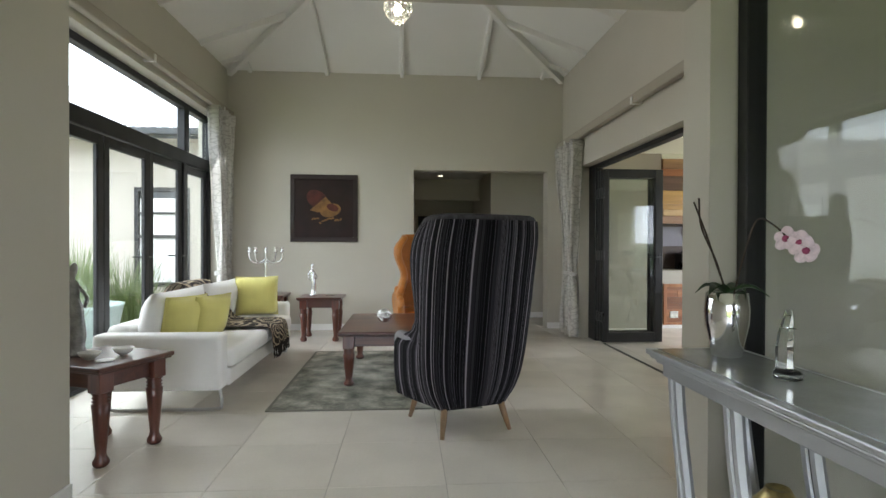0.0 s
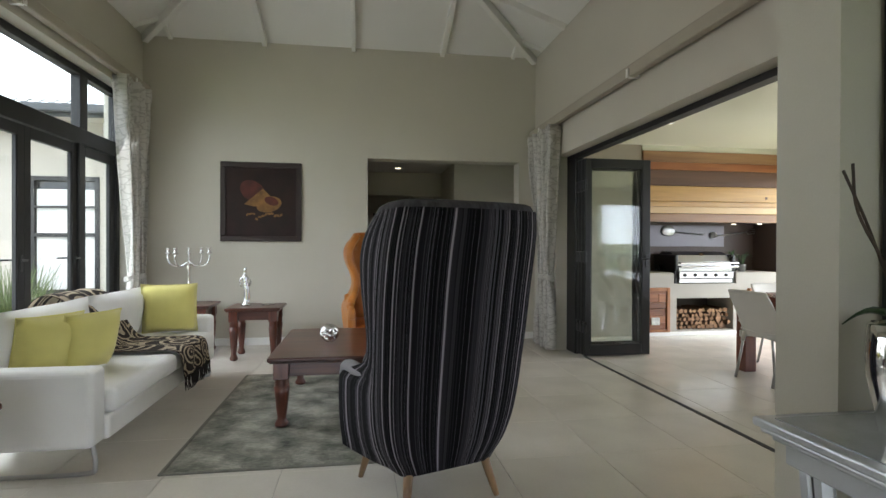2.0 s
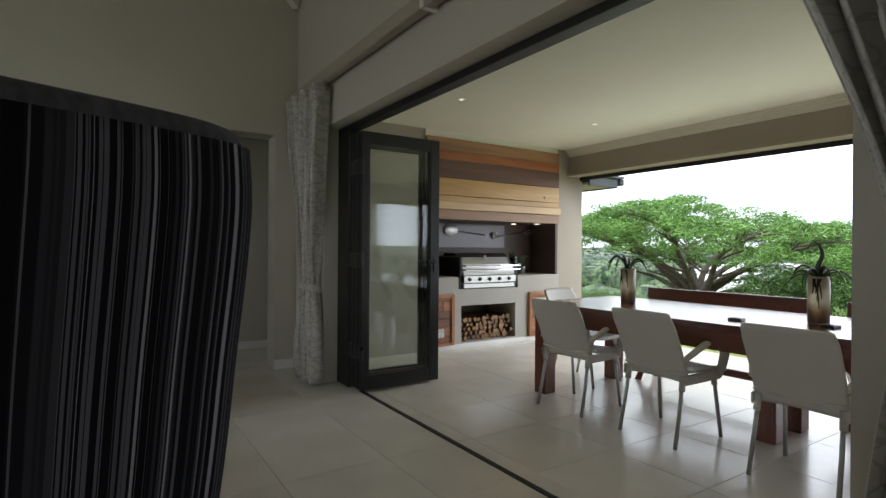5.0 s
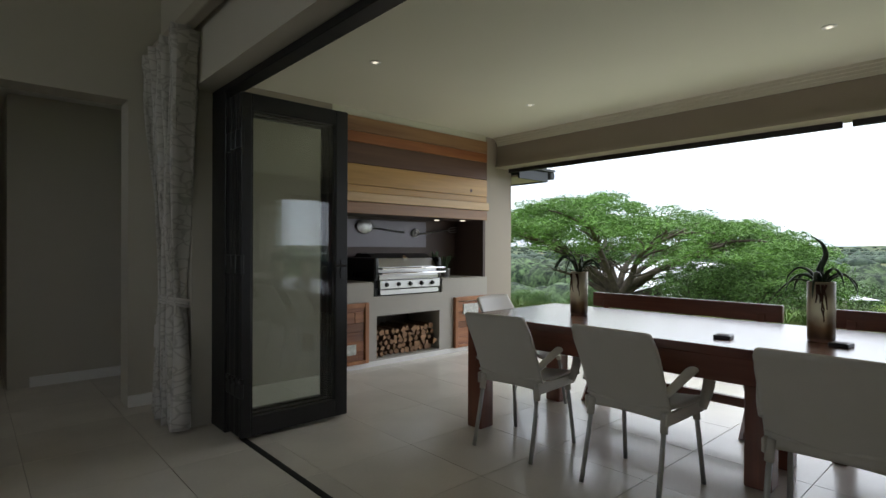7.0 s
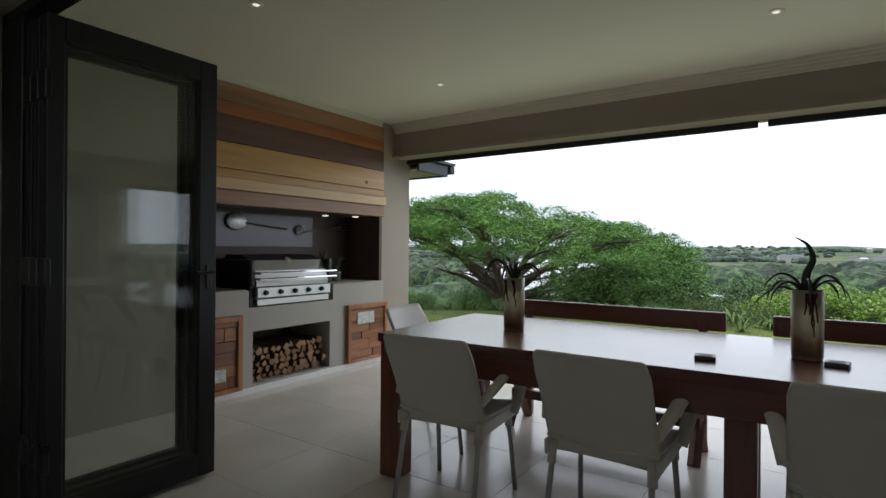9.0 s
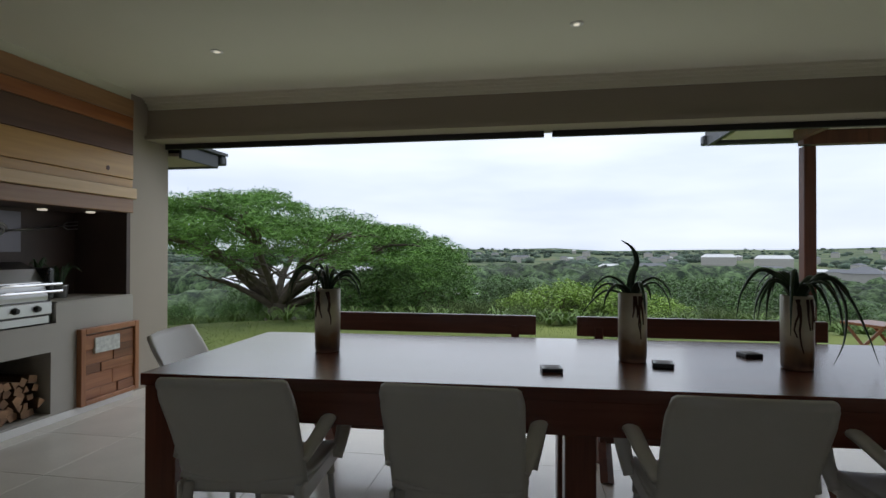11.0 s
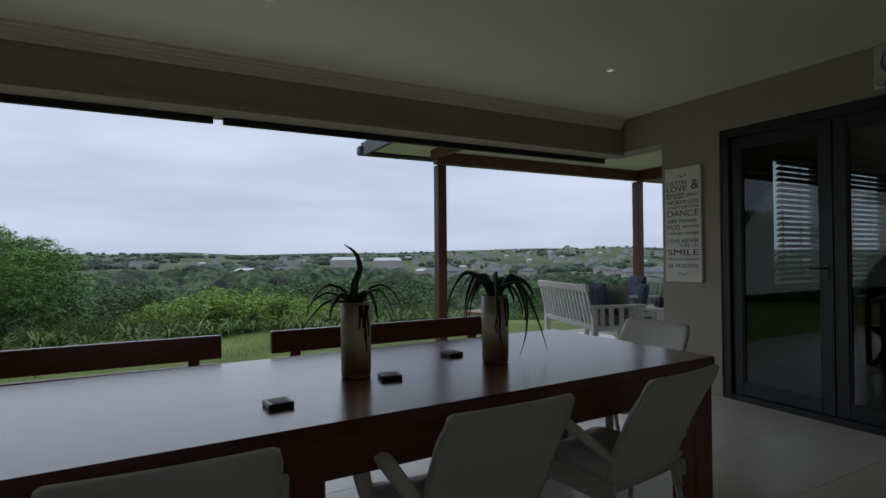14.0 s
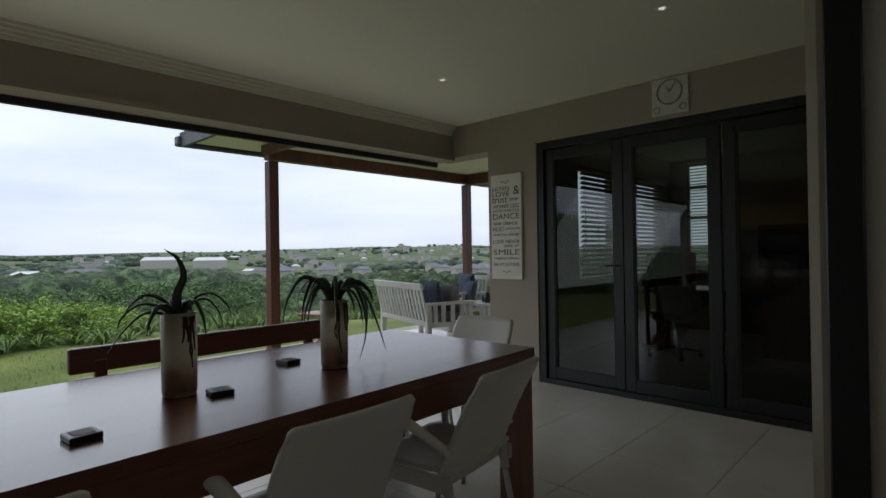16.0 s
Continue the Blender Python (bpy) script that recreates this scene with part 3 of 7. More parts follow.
def curtain(x, y_mid, half, z_top, z_tie, lean, side, folds=9, waist=0.45, flare=0.30, label="patterned cream curtain tied back", thing_label=True):
    """A pleated tied-back curtain that hangs from z_top; lean: how far the waist goes along y; side: the way into the room."""
    ob = thing("curtain", (x, y_mid, 0), 0, label, "curtain")
    nu, nv = folds * 8, 36

    def place(u, v):
        z = z_top * (1 - v) + 0.02 * v
        k = (z_top - z) / (z_top - z_tie)
        if k < 1:
            e = k * k * (3 - 2 * k)
            w, off = half * (1 - (1 - waist) * e), lean * e
        else:
            e = min(1, (z_tie - z) / z_tie * 1.6)
            w, off = half * (waist + flare * math.sin(e * math.pi / 2)), lean * (1 - 0.12 * e)
        amp = 0.085 * (0.35 + 0.65 * (w / half)) + (0.015 if k < 0.06 else 0)
        ph = 2 * math.pi * folds * u
        yy = off + (2 * u - 1) * w + 0.012 * math.sin(2.1 * ph + 3 * v)
        xx = side * (0.075 + amp * math.sin(ph + 0.6 * math.sin(5 * v + 3 * u)) + 0.02 * math.sin(ph * 0.37 + 6 * v))
        return (xx, yy, z)

    bm = grid_sheet(place, nu, nv)
    uv = bm.loops.layers.uv.new("UVMap")
    bm.verts.index_update()
    for face in bm.faces:
        for loop in face.loops:
            i, j = divmod(loop.vert.index, nv + 1)
            loop[uv].uv = (i / nu * half * 4, (1 - j / nv) * z_top)
    thicken(bm, 0.004)
    part("cloth", bm, M_CURTAIN, ob, smooth=True)
    pts = [(side * (0.055 + 0.085 * math.cos(a)), lean + half * waist * 1.08 * math.sin(a), z_tie + 0.02 * math.cos(a)) for a in [2 * math.pi * i / 24 for i in range(25)]]
    bm = bmesh.new()
    for dz in (-0.018, 0.0, 0.018):
        add_tube(bm, [(p[0], p[1], p[2] + dz) for p in pts], 0.012, 6)
    part("tie_band", bm, M_CURTAIN, ob, "gathered cloth tie band", smooth=True)
    bm = bmesh.new()
    add_lathe(bm, ((0.004, 0.12), (0.014, 0.115), (0.02, 0.09), (0.012, 0.07), (0.026, 0.06), (0.032, -0.08), (0.03, -0.085)), 10, pose(side * 0.15, lean + 0.03, z_tie - 0.22))
    part("tassel", bm, M_CURTAIN, ob, "hanging tie-back tassel", smooth=True)
    return ob


def rail(x, y0, y1, z, side, brackets):
    ob = thing("curtain_rail", (x, 0, z), 0, "thick beige-brown curtain pelmet rail on wall brackets", "curtain rail")
    bm = box(min(side * 0.03, side * 0.10), y0, -0.05, max(side * 0.03, side * 0.10), y1, 0.05, 0.012, 2)
    part("pole", bm, M_RAIL, ob)
    for y in brackets:
        bm = box(0 if side > 0 else -0.09, y - 0.018, -0.055, 0.09 if side > 0 else 0, y + 0.018, -0.03, 0.003, 1)
        add_box(bm, min(side * 0.1, side * 0.112), y - 0.018, -0.055, max(side * 0.1, side * 0.112), y + 0.018, 0.02, 0.003, 1)
        part("bracket", bm, M_TRIM, ob, "pale wall bracket")
    for y in (y0, y1):
        part("end_cap", box(min(side * 0.026, side * 0.104), y - 0.012, -0.054, max(side * 0.026, side * 0.104), y + 0.012, 0.054, 0.006, 1), M_RAIL, ob)
    return ob


rail(X_L, 3.75, 8.58, 3.035, 1, (4.2, 6.25, 8.2))
rail(X_R, 3.55, 8.58, 2.66, -1, (3.9, 6.0, 8.2))
curtain(X_L, 8.17, 0.38, 2.98, 0.85, 0.10, 1, 8, 0.34)
curtain(X_R, 8.05, 0.42, 2.60, 0.84, -0.02, -1, 9, 0.32)
curtain(X_R, 3.80, 0.40, 2.60, 1.03, -0.14, -1, 9, 0.36, 0.10)

# ---- lounge furniture ----
def stripes(name):
    """Dark upholstery with uneven upright stripes in grey, lilac and silver, along the cloth's u."""
    m, nt, n, l, b = nodes_of(name)
    co, sep = n.new("ShaderNodeTexCoord"), n.new("ShaderNodeSeparateXYZ")
    l.new(co.outputs["UV"], sep.inputs["Vector"])
    tones = []
    for scale, seed, stops in ((11.0, 3.1, ((0.0, (0.004, 0.004, 0.005)), (0.44, (0.009, 0.008, 0.010)), (0.50, (0.020, 0.018, 0.022)), (0.53, (0.005, 0.005, 0.006)))),
                               (52.0, 9.7, ((0.0, (0, 0, 0)), (0.47, (0.085, 0.078, 0.092)), (0.505, (0.0, 0.0, 0.0)), (0.60, (0.24, 0.22, 0.245))))):
        mul, ns, rp = n.new("ShaderNodeMath"), n.new("ShaderNodeTexNoise"), n.new("ShaderNodeValToRGB")
        mul.operation = "MULTIPLY_ADD"
        mul.inputs[1].default_value, mul.inputs[2].default_value = scale, seed
        ns.noise_dimensions = "1D"
        ns.inputs["Scale"].default_value, ns.inputs["Detail"].default_value = 1.0, 1.0
        l.new(sep.outputs["X"], mul.inputs[0])
        l.new(mul.outputs[0], ns.inputs["W"])
        l.new(ns.outputs["Fac"], rp.inputs["Fac"])
        rp.color_ramp.interpolation = "CONSTANT"
        while len(rp.color_ramp.elements) < len(stops):
            rp.color_ramp.elements.new(0.5)
        for e, (p, c) in zip(rp.color_ramp.elements, stops):
            e.position, e.color = p, (*c, 1)
        tones.append(rp.outputs["Color"])
    band, bn, gate = n.new("ShaderNodeMath"), n.new("ShaderNodeTexNoise"), n.new("ShaderNodeMapRange")
    band.operation = "MULTIPLY_ADD"
    band.inputs[1].default_value, band.inputs[2].default_value = 17.0, 41.3
    bn.noise_dimensions = "1D"
    bn.inputs["Scale"].default_value, bn.inputs["Detail"].default_value = 1.0, 0.0
    gate.inputs["From Min"].default_value, gate.inputs["From Max"].default_value = 0.47, 0.50
    gate.inputs["To Min"].default_value = 0.10
    l.new(sep.outputs["X"], band.inputs[0])
    l.new(band.outputs[0], bn.inputs["W"])
    l.new(bn.outputs["Fac"], gate.inputs["Value"])
    mx = n.new("ShaderNodeMix")
    mx.data_type, mx.blend_type = "RGBA", "ADD"
    l.new(gate.outputs["Result"], mx.inputs["Factor"])
    l.new(tones[0], mx.inputs["A"])
    l.new(tones[1], mx.inputs["B"])
    l.new(mx.outputs["Result"], b.inputs["Base Color"])
    b.inputs["Roughness"].default_value, b.inputs["Specular IOR Level"].default_value = 0.9, 0.12
    wv, bp = n.new("ShaderNodeTexNoise"), n.new("ShaderNodeBump")
    wv.inputs["Scale"].default_value = 500.0
    bp.inputs["Strength"].default_value, bp.inputs["Distance"].default_value = 0.25, 0.002
    l.new(wv.outputs["Fac"], bp.inputs["Height"])
    l.new(bp.outputs["Normal"], b.inputs["Normal"])
    return m


M_STRIPE = stripes("dark_striped_upholstery")
M_ROLL = paint("grey_rolled_edge_cloth", (0.04, 0.037, 0.042), 0.9, var=0.6, scale=40, stretch=(1, 1, 0.1))
M_STRIPED_TOP = paint("silver_grey_arm_piping", (0.22, 0.21, 0.225), 0.6, var=0.1, scale=20)


def lerp_rows(rows, z):
    """The rows' values at z, eased over a few centimetres."""
    zs = [r[0] for r in rows]
    near = [min(zs[-1], max(zs[0], z + d)) for d in (-0.05, -0.025, 0.0, 0.025, 0.05)]
    return [float(np.mean(np.interp(near, zs, [r[i] for r in rows]))) for i in range(1, len(rows[0]))]


# height, half width, set-back of the shell, reach of the wings forward
SHELL = ((0.17, 0.235, 0.03, 0.55), (0.24, 0.30, 0.0, 0.61), (0.38, 0.346, -0.03, 0.635), (0.53, 0.364, -0.055, 0.63), (0.58, 0.367, -0.062, 0.60), (0.63, 0.369, -0.07, 0.27), (0.70, 0.372, -0.08, 0.16), (0.82, 0.378, -0.10, 0.16), (1.00, 0.382, -0.125, 0.22), (1.18, 0.383, -0.16, 0.24), (1.31, 0.374, -0.19, 0.17), (1.38, 0.355, -0.20, 0.05))


EARED = ((0.17, 0.30, 0.03, 0.55), (0.24, 0.34, 0.0, 0.61), (0.40, 0.37, -0.035, 0.635), (0.56, 0.385, -0.06, 0.63), (0.62, 0.375, -0.07, 0.58), (0.68, 0.32, -0.08, 0.25), (0.80, 0.265, -0.10, 0.14), (0.90, 0.275, -0.115, 0.17), (1.02, 0.335, -0.13, 0.22), (1.13, 0.36, -0.15, 0.24), (1.22, 0.345, -0.17, 0.20), (1.29, 0.29, -0.18, 0.10), (1.33, 0.24, -0.19, 0.05))


def wing_chair(name, cloth, piping, leg_mat, label, tufted=False):
    """A tall wing chair that faces +y, base at the back legs' line."""
    ob = thing(name, label=label, category="armchair")
    nu, nv = 44, 34
    rows = EARED if tufted else SHELL
    top_z = rows[-1][0]

    def shell(u, v, grow=0.0):
        z = 0.17 + (top_z - 0.17) * v
        w, yb, reach = lerp_rows(rows, z)
        w, yb = w - grow, yb + grow
        s = 2 * u - 1
        a = min(1.0, abs(s) / 0.62)
        curve = 1 - (1 - a ** 4.0) ** (1 / 2.2)
        x = w * math.sin(a * math.pi / 2) ** 0.8 * (1 if s > 0 else -1)
        y = yb + 0.13 * curve
        if abs(s) > 0.62:
            k = (abs(s) - 0.62) / 0.38
            y += (reach - yb - 0.13) * k
            if z > 0.60:
                x *= 1 + 0.07 * k - 0.09 * k * k
            else:
                x += ((0.352 - grow) * (1 if s > 0 else -1) - x) * k ** 0.7
        top = 0.02 * (abs(s) ** 2) * (v ** 6)
        return (x, y, z - top)

    bm = bmesh.new()
    uv = bm.loops.layers.uv.new("UVMap")
    outer = [[bm.verts.new(shell(i / nu, j / nv)) for j in range(nv + 1)] for i in range(nu + 1)]
    inner = [[bm.verts.new(shell(i / nu, j / nv, 0.07)) for j in range(nv + 1)] for i in range(nu + 1)]

    def quad(vs, us):
        face = bm.faces.new(vs)
        for loop, q in zip(face.loops, us):
            loop[uv].uv = q

    for i in range(nu):
        for j in range(nv):
            us = [(i / nu * 1.75, j / nv), ((i + 1) / nu * 1.75, j / nv), ((i + 1) / nu * 1.75, (j + 1) / nv), (i / nu * 1.75, (j + 1) / nv)]
            quad((outer[i][j], outer[i + 1][j], outer[i + 1][j + 1], outer[i][j + 1]), us)
            quad((inner[i][j], inner[i][j + 1], inner[i + 1][j + 1], inner[i + 1][j]), (us[0], us[3], us[2], us[1]))
    for i in range(nu):
        for j in (0, nv):
            a, b, c, d = outer[i][j], outer[i + 1][j], inner[i + 1][j], inner[i][j]
            quad((a, d, c, b) if j == 0 else (a, b, c, d), [(i / nu * 1.75, 0)] * 4)
    for i in (0, nu):
        for j in range(nv):
            a, b, c, d = outer[i][j], outer[i][j + 1], inner[i][j + 1], inner[i][j]
            quad((a, b, c, d) if i == 0 else (a, d, c, b), [(0, j / nv)] * 4)
    bmesh.ops.recalc_face_normals(bm, faces=bm.faces[:])
    part("backrest", bm, cloth, ob, smooth=True)
    # piping round the rim of the shell
    rim = [shell(i / nu, 1.0, 0.035) for i in range(nu + 1)]
    for i in (nu, 0):
        col = [shell(i / nu, j / nv, 0.035) for j in range(int(nv * 0.42), nv + 1)]
        rim = rim + col[::-1] if i else col + rim
    part("rolled_edge", tube(rim, 0.0358, 10), M_ROLL if not tufted else cloth, ob, smooth=True)
    # padded arm tops
    for s in (1, -1):
        pts = [(s * 0.325, 0.14, 0.70), (s * 0.328, 0.22, 0.63), (s * 0.326, 0.36, 0.595), (s * 0.322, 0.52, 0.585), (s * 0.318, 0.60, 0.565), (s * 0.315, 0.625, 0.50)]
        part("armrest", tube(arc(pts, 6), [0.02] + [0.036] * 29 + [0.03], 10), piping if not tufted else cloth, ob, smooth=True)
    bm = box(-0.27, 0.03, 0.19, 0.27, 0.60, 0.33, 0.04, 3)
    uv = bm.loops.layers.uv.new("UVMap")
    for face in bm.faces:
        for loop in face.loops:
            loop[uv].uv = (loop.vert.co.x, loop.vert.co.y)
    part("seat_frame", bm, cloth, ob, smooth=True)
    bm = box(-0.265, 0.02, 0.33, 0.265, 0.63, 0.45, 0.05, 3)
    uv = bm.loops.layers.uv.new("UVMap")
    for face in bm.faces:
        for loop in face.loops:
            loop[uv].uv = (loop.vert.co.x, loop.vert.co.y)
    part("seat", bm, cloth, ob, smooth=True)
    if tufted:
        for r in range(5):
            for c in range(4 if r % 2 else 5):
                x = -0.22 + 0.11 * c + (0.055 if r % 2 else 0)
                z = 0.62 + 0.14 * r
                yb = lerp_rows(rows, z)[1]
                part("button", lathe(((0.004, 0), (0.014, 0.003), (0.012, 0.010), (0.003, 0.013)), 8, pose(x, yb + 0.075 + 0.10 * (abs(x) / 0.3) ** 2.4, z, -90)), M_LEATHER, ob)
    for x, y, sx, sy in ((-0.20, 0.06, -0.045, -0.06), (0.20, 0.06, 0.045, -0.06), (-0.22, 0.48, -0.05, 0.03), (0.22, 0.48, 0.05, 0.03)):
        part("leg", tube([(x, y, 0.21), (x + sx * 0.5, y + sy * 0.5, 0.10), (x + sx, y + sy, 0.0)], [0.026, 0.021, 0.014], 10), leg_mat, ob, "tapered wooden leg", smooth=True)
    return ob


chair = wing_chair("wing_armchair", M_STRIPE, M_STRIPED_TOP, M_LEGW, "tall wing armchair in dark striped upholstery on tapered legs")
chair.matrix_world = pose(1.285, 4.35, 0, 0, 0, 20)
orange = wing_chair("leather_armchair", M_LEATHER, M_LEATHER, M_MAHOGZ, "tall tan orange leather wing armchair with buttoned back", True)
orange.matrix_world = pose(1.020, 7.75, 0, 0, 0, 186)

# rug
def rug_cloth(name):
    m, nt, n, l, b = nodes_of(name)
    co, mp = n.new("ShaderNodeTexCoord"), n.new("ShaderNodeMapping")
    mp.inputs["Scale"].default_value = (1.0, 3.5, 1.0)
    l.new(co.outputs["Object"], mp.inputs["Vector"])
    a, s, v = n.new("ShaderNodeTexNoise"), n.new("ShaderNodeTexNoise"), n.new("ShaderNodeTexVoronoi")
    a.inputs["Scale"].default_value, a.inputs["Detail"].default_value = 4.5, 9.0
    s.inputs["Scale"].default_value, s.inputs["Detail"].default_value, s.inputs["Roughness"].default_value = 30.0, 10.0, 0.85
    v.inputs["Scale"].default_value = 3.2
    l.new(co.outputs["Object"], a.inputs["Vector"])
    l.new(mp.outputs["Vector"], s.inputs["Vector"])
    l.new(co.outputs["Object"], v.inputs["Vector"])
    m1, m2 = n.new("ShaderNodeMath"), n.new("ShaderNodeMath")
    m1.operation, m2.operation = "MULTIPLY_ADD", "MULTIPLY_ADD"
    m1.inputs[1].default_value, m2.inputs[1].default_value = 1.1, 0.12
    l.new(s.outputs["Fac"], m1.inputs[0])
    l.new(a.outputs["Fac"], m1.inputs[2])
    l.new(v.outputs["Distance"], m2.inputs[0])
    l.new(m1.outputs[0], m2.inputs[2])
    rp = n.new("ShaderNodeValToRGB")
    el = rp.color_ramp.elements
    el[0].position, el[0].color = 0.05, (0.05, 0.055, 0.045, 1)
    el[1].position, el[1].color = 0.95, (0.52, 0.49, 0.41, 1)
    e = el.new(0.5)
    e.color = (0.23, 0.23, 0.19, 1)
    rg = n.new("ShaderNodeMapRange")
    rg.inputs["From Min"].default_value, rg.inputs["From Max"].default_value = 0.84, 1.38
    l.new(m2.outputs[0], rg.inputs["Value"])
    l.new(rg.outputs["Result"], rp.inputs["Fac"])
    l.new(rp.outputs["Color"], b.inputs["Base Color"])
    b.inputs["Roughness"].default_value = 0.95
    bp = n.new("ShaderNodeBump")
    bp.inputs["Strength"].default_value, bp.inputs["Distance"].default_value = 0.5, 0.004
    l.new(s.outputs["Fac"], bp.inputs["Height"])
    l.new(bp.outputs["Normal"], b.inputs["Normal"])
    return m


M_RUG = rug_cloth("distressed_grey_rug")
rug = thing("rug", (-0.2, 4.89, 0), 0, "distressed grey-green woven rug on the tiles", "rug")
part("weave", box(0.02, 0.02, 0.0, 1.58, 2.15, 0.010, 0.004, 1), M_RUG, rug)
M_RUGEDGE = paint("rug_binding", (0.21, 0.205, 0.175), 0.95, var=0.2, scale=30)
bm = bmesh.new()
for b in ((0, 0, 1.60, 0.02), (0, 2.15, 1.60, 2.17), (0, 0.02, 0.02, 2.15), (1.58, 0.02, 1.60, 2.15)):
    add_box(bm, b[0], b[1], 0.0, b[2], b[3], 0.011, 0.003, 1)
part("binding", bm, M_RUGEDGE, rug)

# turned-leg tables
LEG = ((0.028, 0.0), (0.040, 0.012), (0.043, 0.030), (0.030, 0.055), (0.026, 0.075), (0.034, 0.16), (0.043, 0.29), (0.048, 0.345), (0.036, 0.352), (0.046, 0.362), (0.036, 0.372), (0.046, 0.382), (0.036, 0.392), (0.046, 0.402), (0.046, 0.41))


def turned_table(name, wx, wy, height, label, over=0.035, thick=0.028, fat=1.0):
    ob = thing(name, label=label, category="table")
    bm = bmesh.new()
    add_box(bm, -wx / 2, -wy / 2, height - thick, wx / 2, wy / 2, height, 0.008, 2)
    add_box(bm, -wx / 2 + 0.012, -wy / 2 + 0.012, height - thick - 0.012, wx / 2 - 0.012, wy / 2 - 0.012, height - thick, 0.004, 1)
    part("tabletop", bm, M_MAHOG, ob)
    lx, ly = wx / 2 - over - 0.045 * fat, wy / 2 - over - 0.045 * fat
    k = (height - 0.15) / 0.41
    mesh = None
    for sx in (-1, 1):
        for sy in (-1, 1):
            if mesh is None:
                bm = lathe([(r * fat, z * k) for r, z in LEG], 18)
                add_box(bm, -0.045 * fat, -0.045 * fat, height - 0.15, 0.045 * fat, 0.045 * fat, height - thick - 0.012, 0.004, 1)
                leg = part("leg", bm, M_MAHOGZ, ob)
                leg.data.polygons.foreach_set("use_smooth", [len(p.vertices) == 4 and p.area < 0.003 for p in leg.data.polygons])
                leg.matrix_basis = pose(sx * lx, sy * ly, 0)
                mesh = leg
            else:
                again(mesh, "leg", pose(sx * lx, sy * ly, 0), ob)
    z0, z1 = height - 0.135, height - thick - 0.012
    for s in (-1, 1):
        part("apron", box(-lx + 0.045 * fat, s * ly - 0.012, z0, lx - 0.045 * fat, s * ly + 0.012, z1, 0.003, 1), M_MAHOG, ob)
        part("apron", box(s * lx - 0.012, -ly + 0.045 * fat, z0, s * lx + 0.012, ly - 0.045 * fat, z1, 0.003, 1), M_MAHOG, ob)
    return ob


coffee = turned_table("coffee_table", 1.22, 1.25, 0.47, "low dark mahogany coffee table with turned legs on the rug", fat=1.1)
coffee.matrix_world = pose(0.86, 6.11, 0.011)
side = turned_table("side_table", 0.56, 0.52, 0.56, "small dark mahogany side table with turned legs")
side.matrix_world = pose(-0.27, 7.93, 0)
near_side = copy_thing(side, pose(-0.965, 4.225, 0, 0, 0, -21))
corner_side = copy_thing(side, pose(-1.06, 8.22, 0))
for o in (side, near_side, corner_side):
    tagged(o, group="mahogany side tables")

# sofa
sofa = thing("sofa", (-0.98, 6.0, 0), 0, "low white fabric sofa with loose cushions on a steel sled base", "sofa")


def pillow(w, h, d, puff=1.0, seed=0, n=10):
    """A filled cushion, standing in the xz plane."""
    bm = bmesh.new()
    sides = []
    for s in (1, -1):
        rows = []
        for i in range(n + 1):
            row = []
            for j in range(n + 1):
                u, v = 2 * i / n - 1, 2 * j / n - 1
                pin = 1 - 0.05 * (1 - (abs(u) * abs(v)) ** 1.5) * max(abs(u), abs(v)) ** 4
                bulge = max(0.0, (1 - abs(u) ** 3.2) * (1 - abs(v) ** 3.2)) ** 0.55
                wob = 1 + 0.12 * noise.noise((u * 1.7 + seed, v * 1.7, s))
                row.append((u * w / 2 * pin, s * d / 2 * bulge * puff * wob, v * h / 2 * pin))
            rows.append(row)
        sides.append(rows)
    vs = {}
    for s, rows in enumerate(sides):
        for i in range(n + 1):
            for j in range(n + 1):
                rim = i in (0, n) or j in (0, n)
                key = (0 if rim else s, i, j)
                if key not in vs:
                    vs[key] = bm.verts.new(rows[i][j])
        for i in range(n):
            for j in range(n):
                q = [vs[(0 if (a in (0, n) or b in (0, n)) else s, a, b)] for a, b in ((i, j), (i + 1, j), (i + 1, j + 1), (i, j + 1))]
                bm.faces.new(q if s == 1 else q[::-1])
    return bm


def soft_box(x0, y0, z0, x1, y1, z1, r):
    return box(x0, y0, z0, x1, y1, z1, r, 4)


part("seat_frame", soft_box(-0.37, -1.0, 0.17, 0.50, 1.0, 0.30, 0.02), M_SOFA, sofa)
part("backrest", soft_box(-0.40, -1.0, 0.17, -0.22, 1.0, 0.62, 0.05), M_SOFA, sofa, smooth=False)
for s in (-1, 1):
    part("armrest", soft_box(-0.42, s * 1.06 - 0.08, 0.165, 0.48, s * 1.06 + 0.08, 0.575, 0.035), M_SOFA, sofa)
for s in (-1, 1):
    ob = part("seat_cushion", soft_box(-0.22, -0.978 if s < 0 else 0.002, 0.30, 0.53, -0.002 if s < 0 else 0.978, 0.44, 0.05), M_SOFA, sofa)
for s in (-1, 1):
    ob = part("back_cushion", pillow(0.98, 0.46, 0.26, 1.0, s), M_SOFA, sofa, smooth=True)
    ob.matrix_basis = pose(-0.13, s * 0.49, 0.63, 0, 0, 90) @ pose(0, 0, 0, 14)
for y in (-1.05, 1.05):
    pts = arc([(-0.33, y, 0.17), (-0.345, y, 0.05), (-0.30, y, 0.013), (0.0, y, 0.012), (0.40, y, 0.013), (0.455, y, 0.05), (0.44, y, 0.17)], 6)
    part("sled_leg", tube(pts, 0.013, 8), M_STEEL, sofa, "bent steel sled leg", smooth=True)

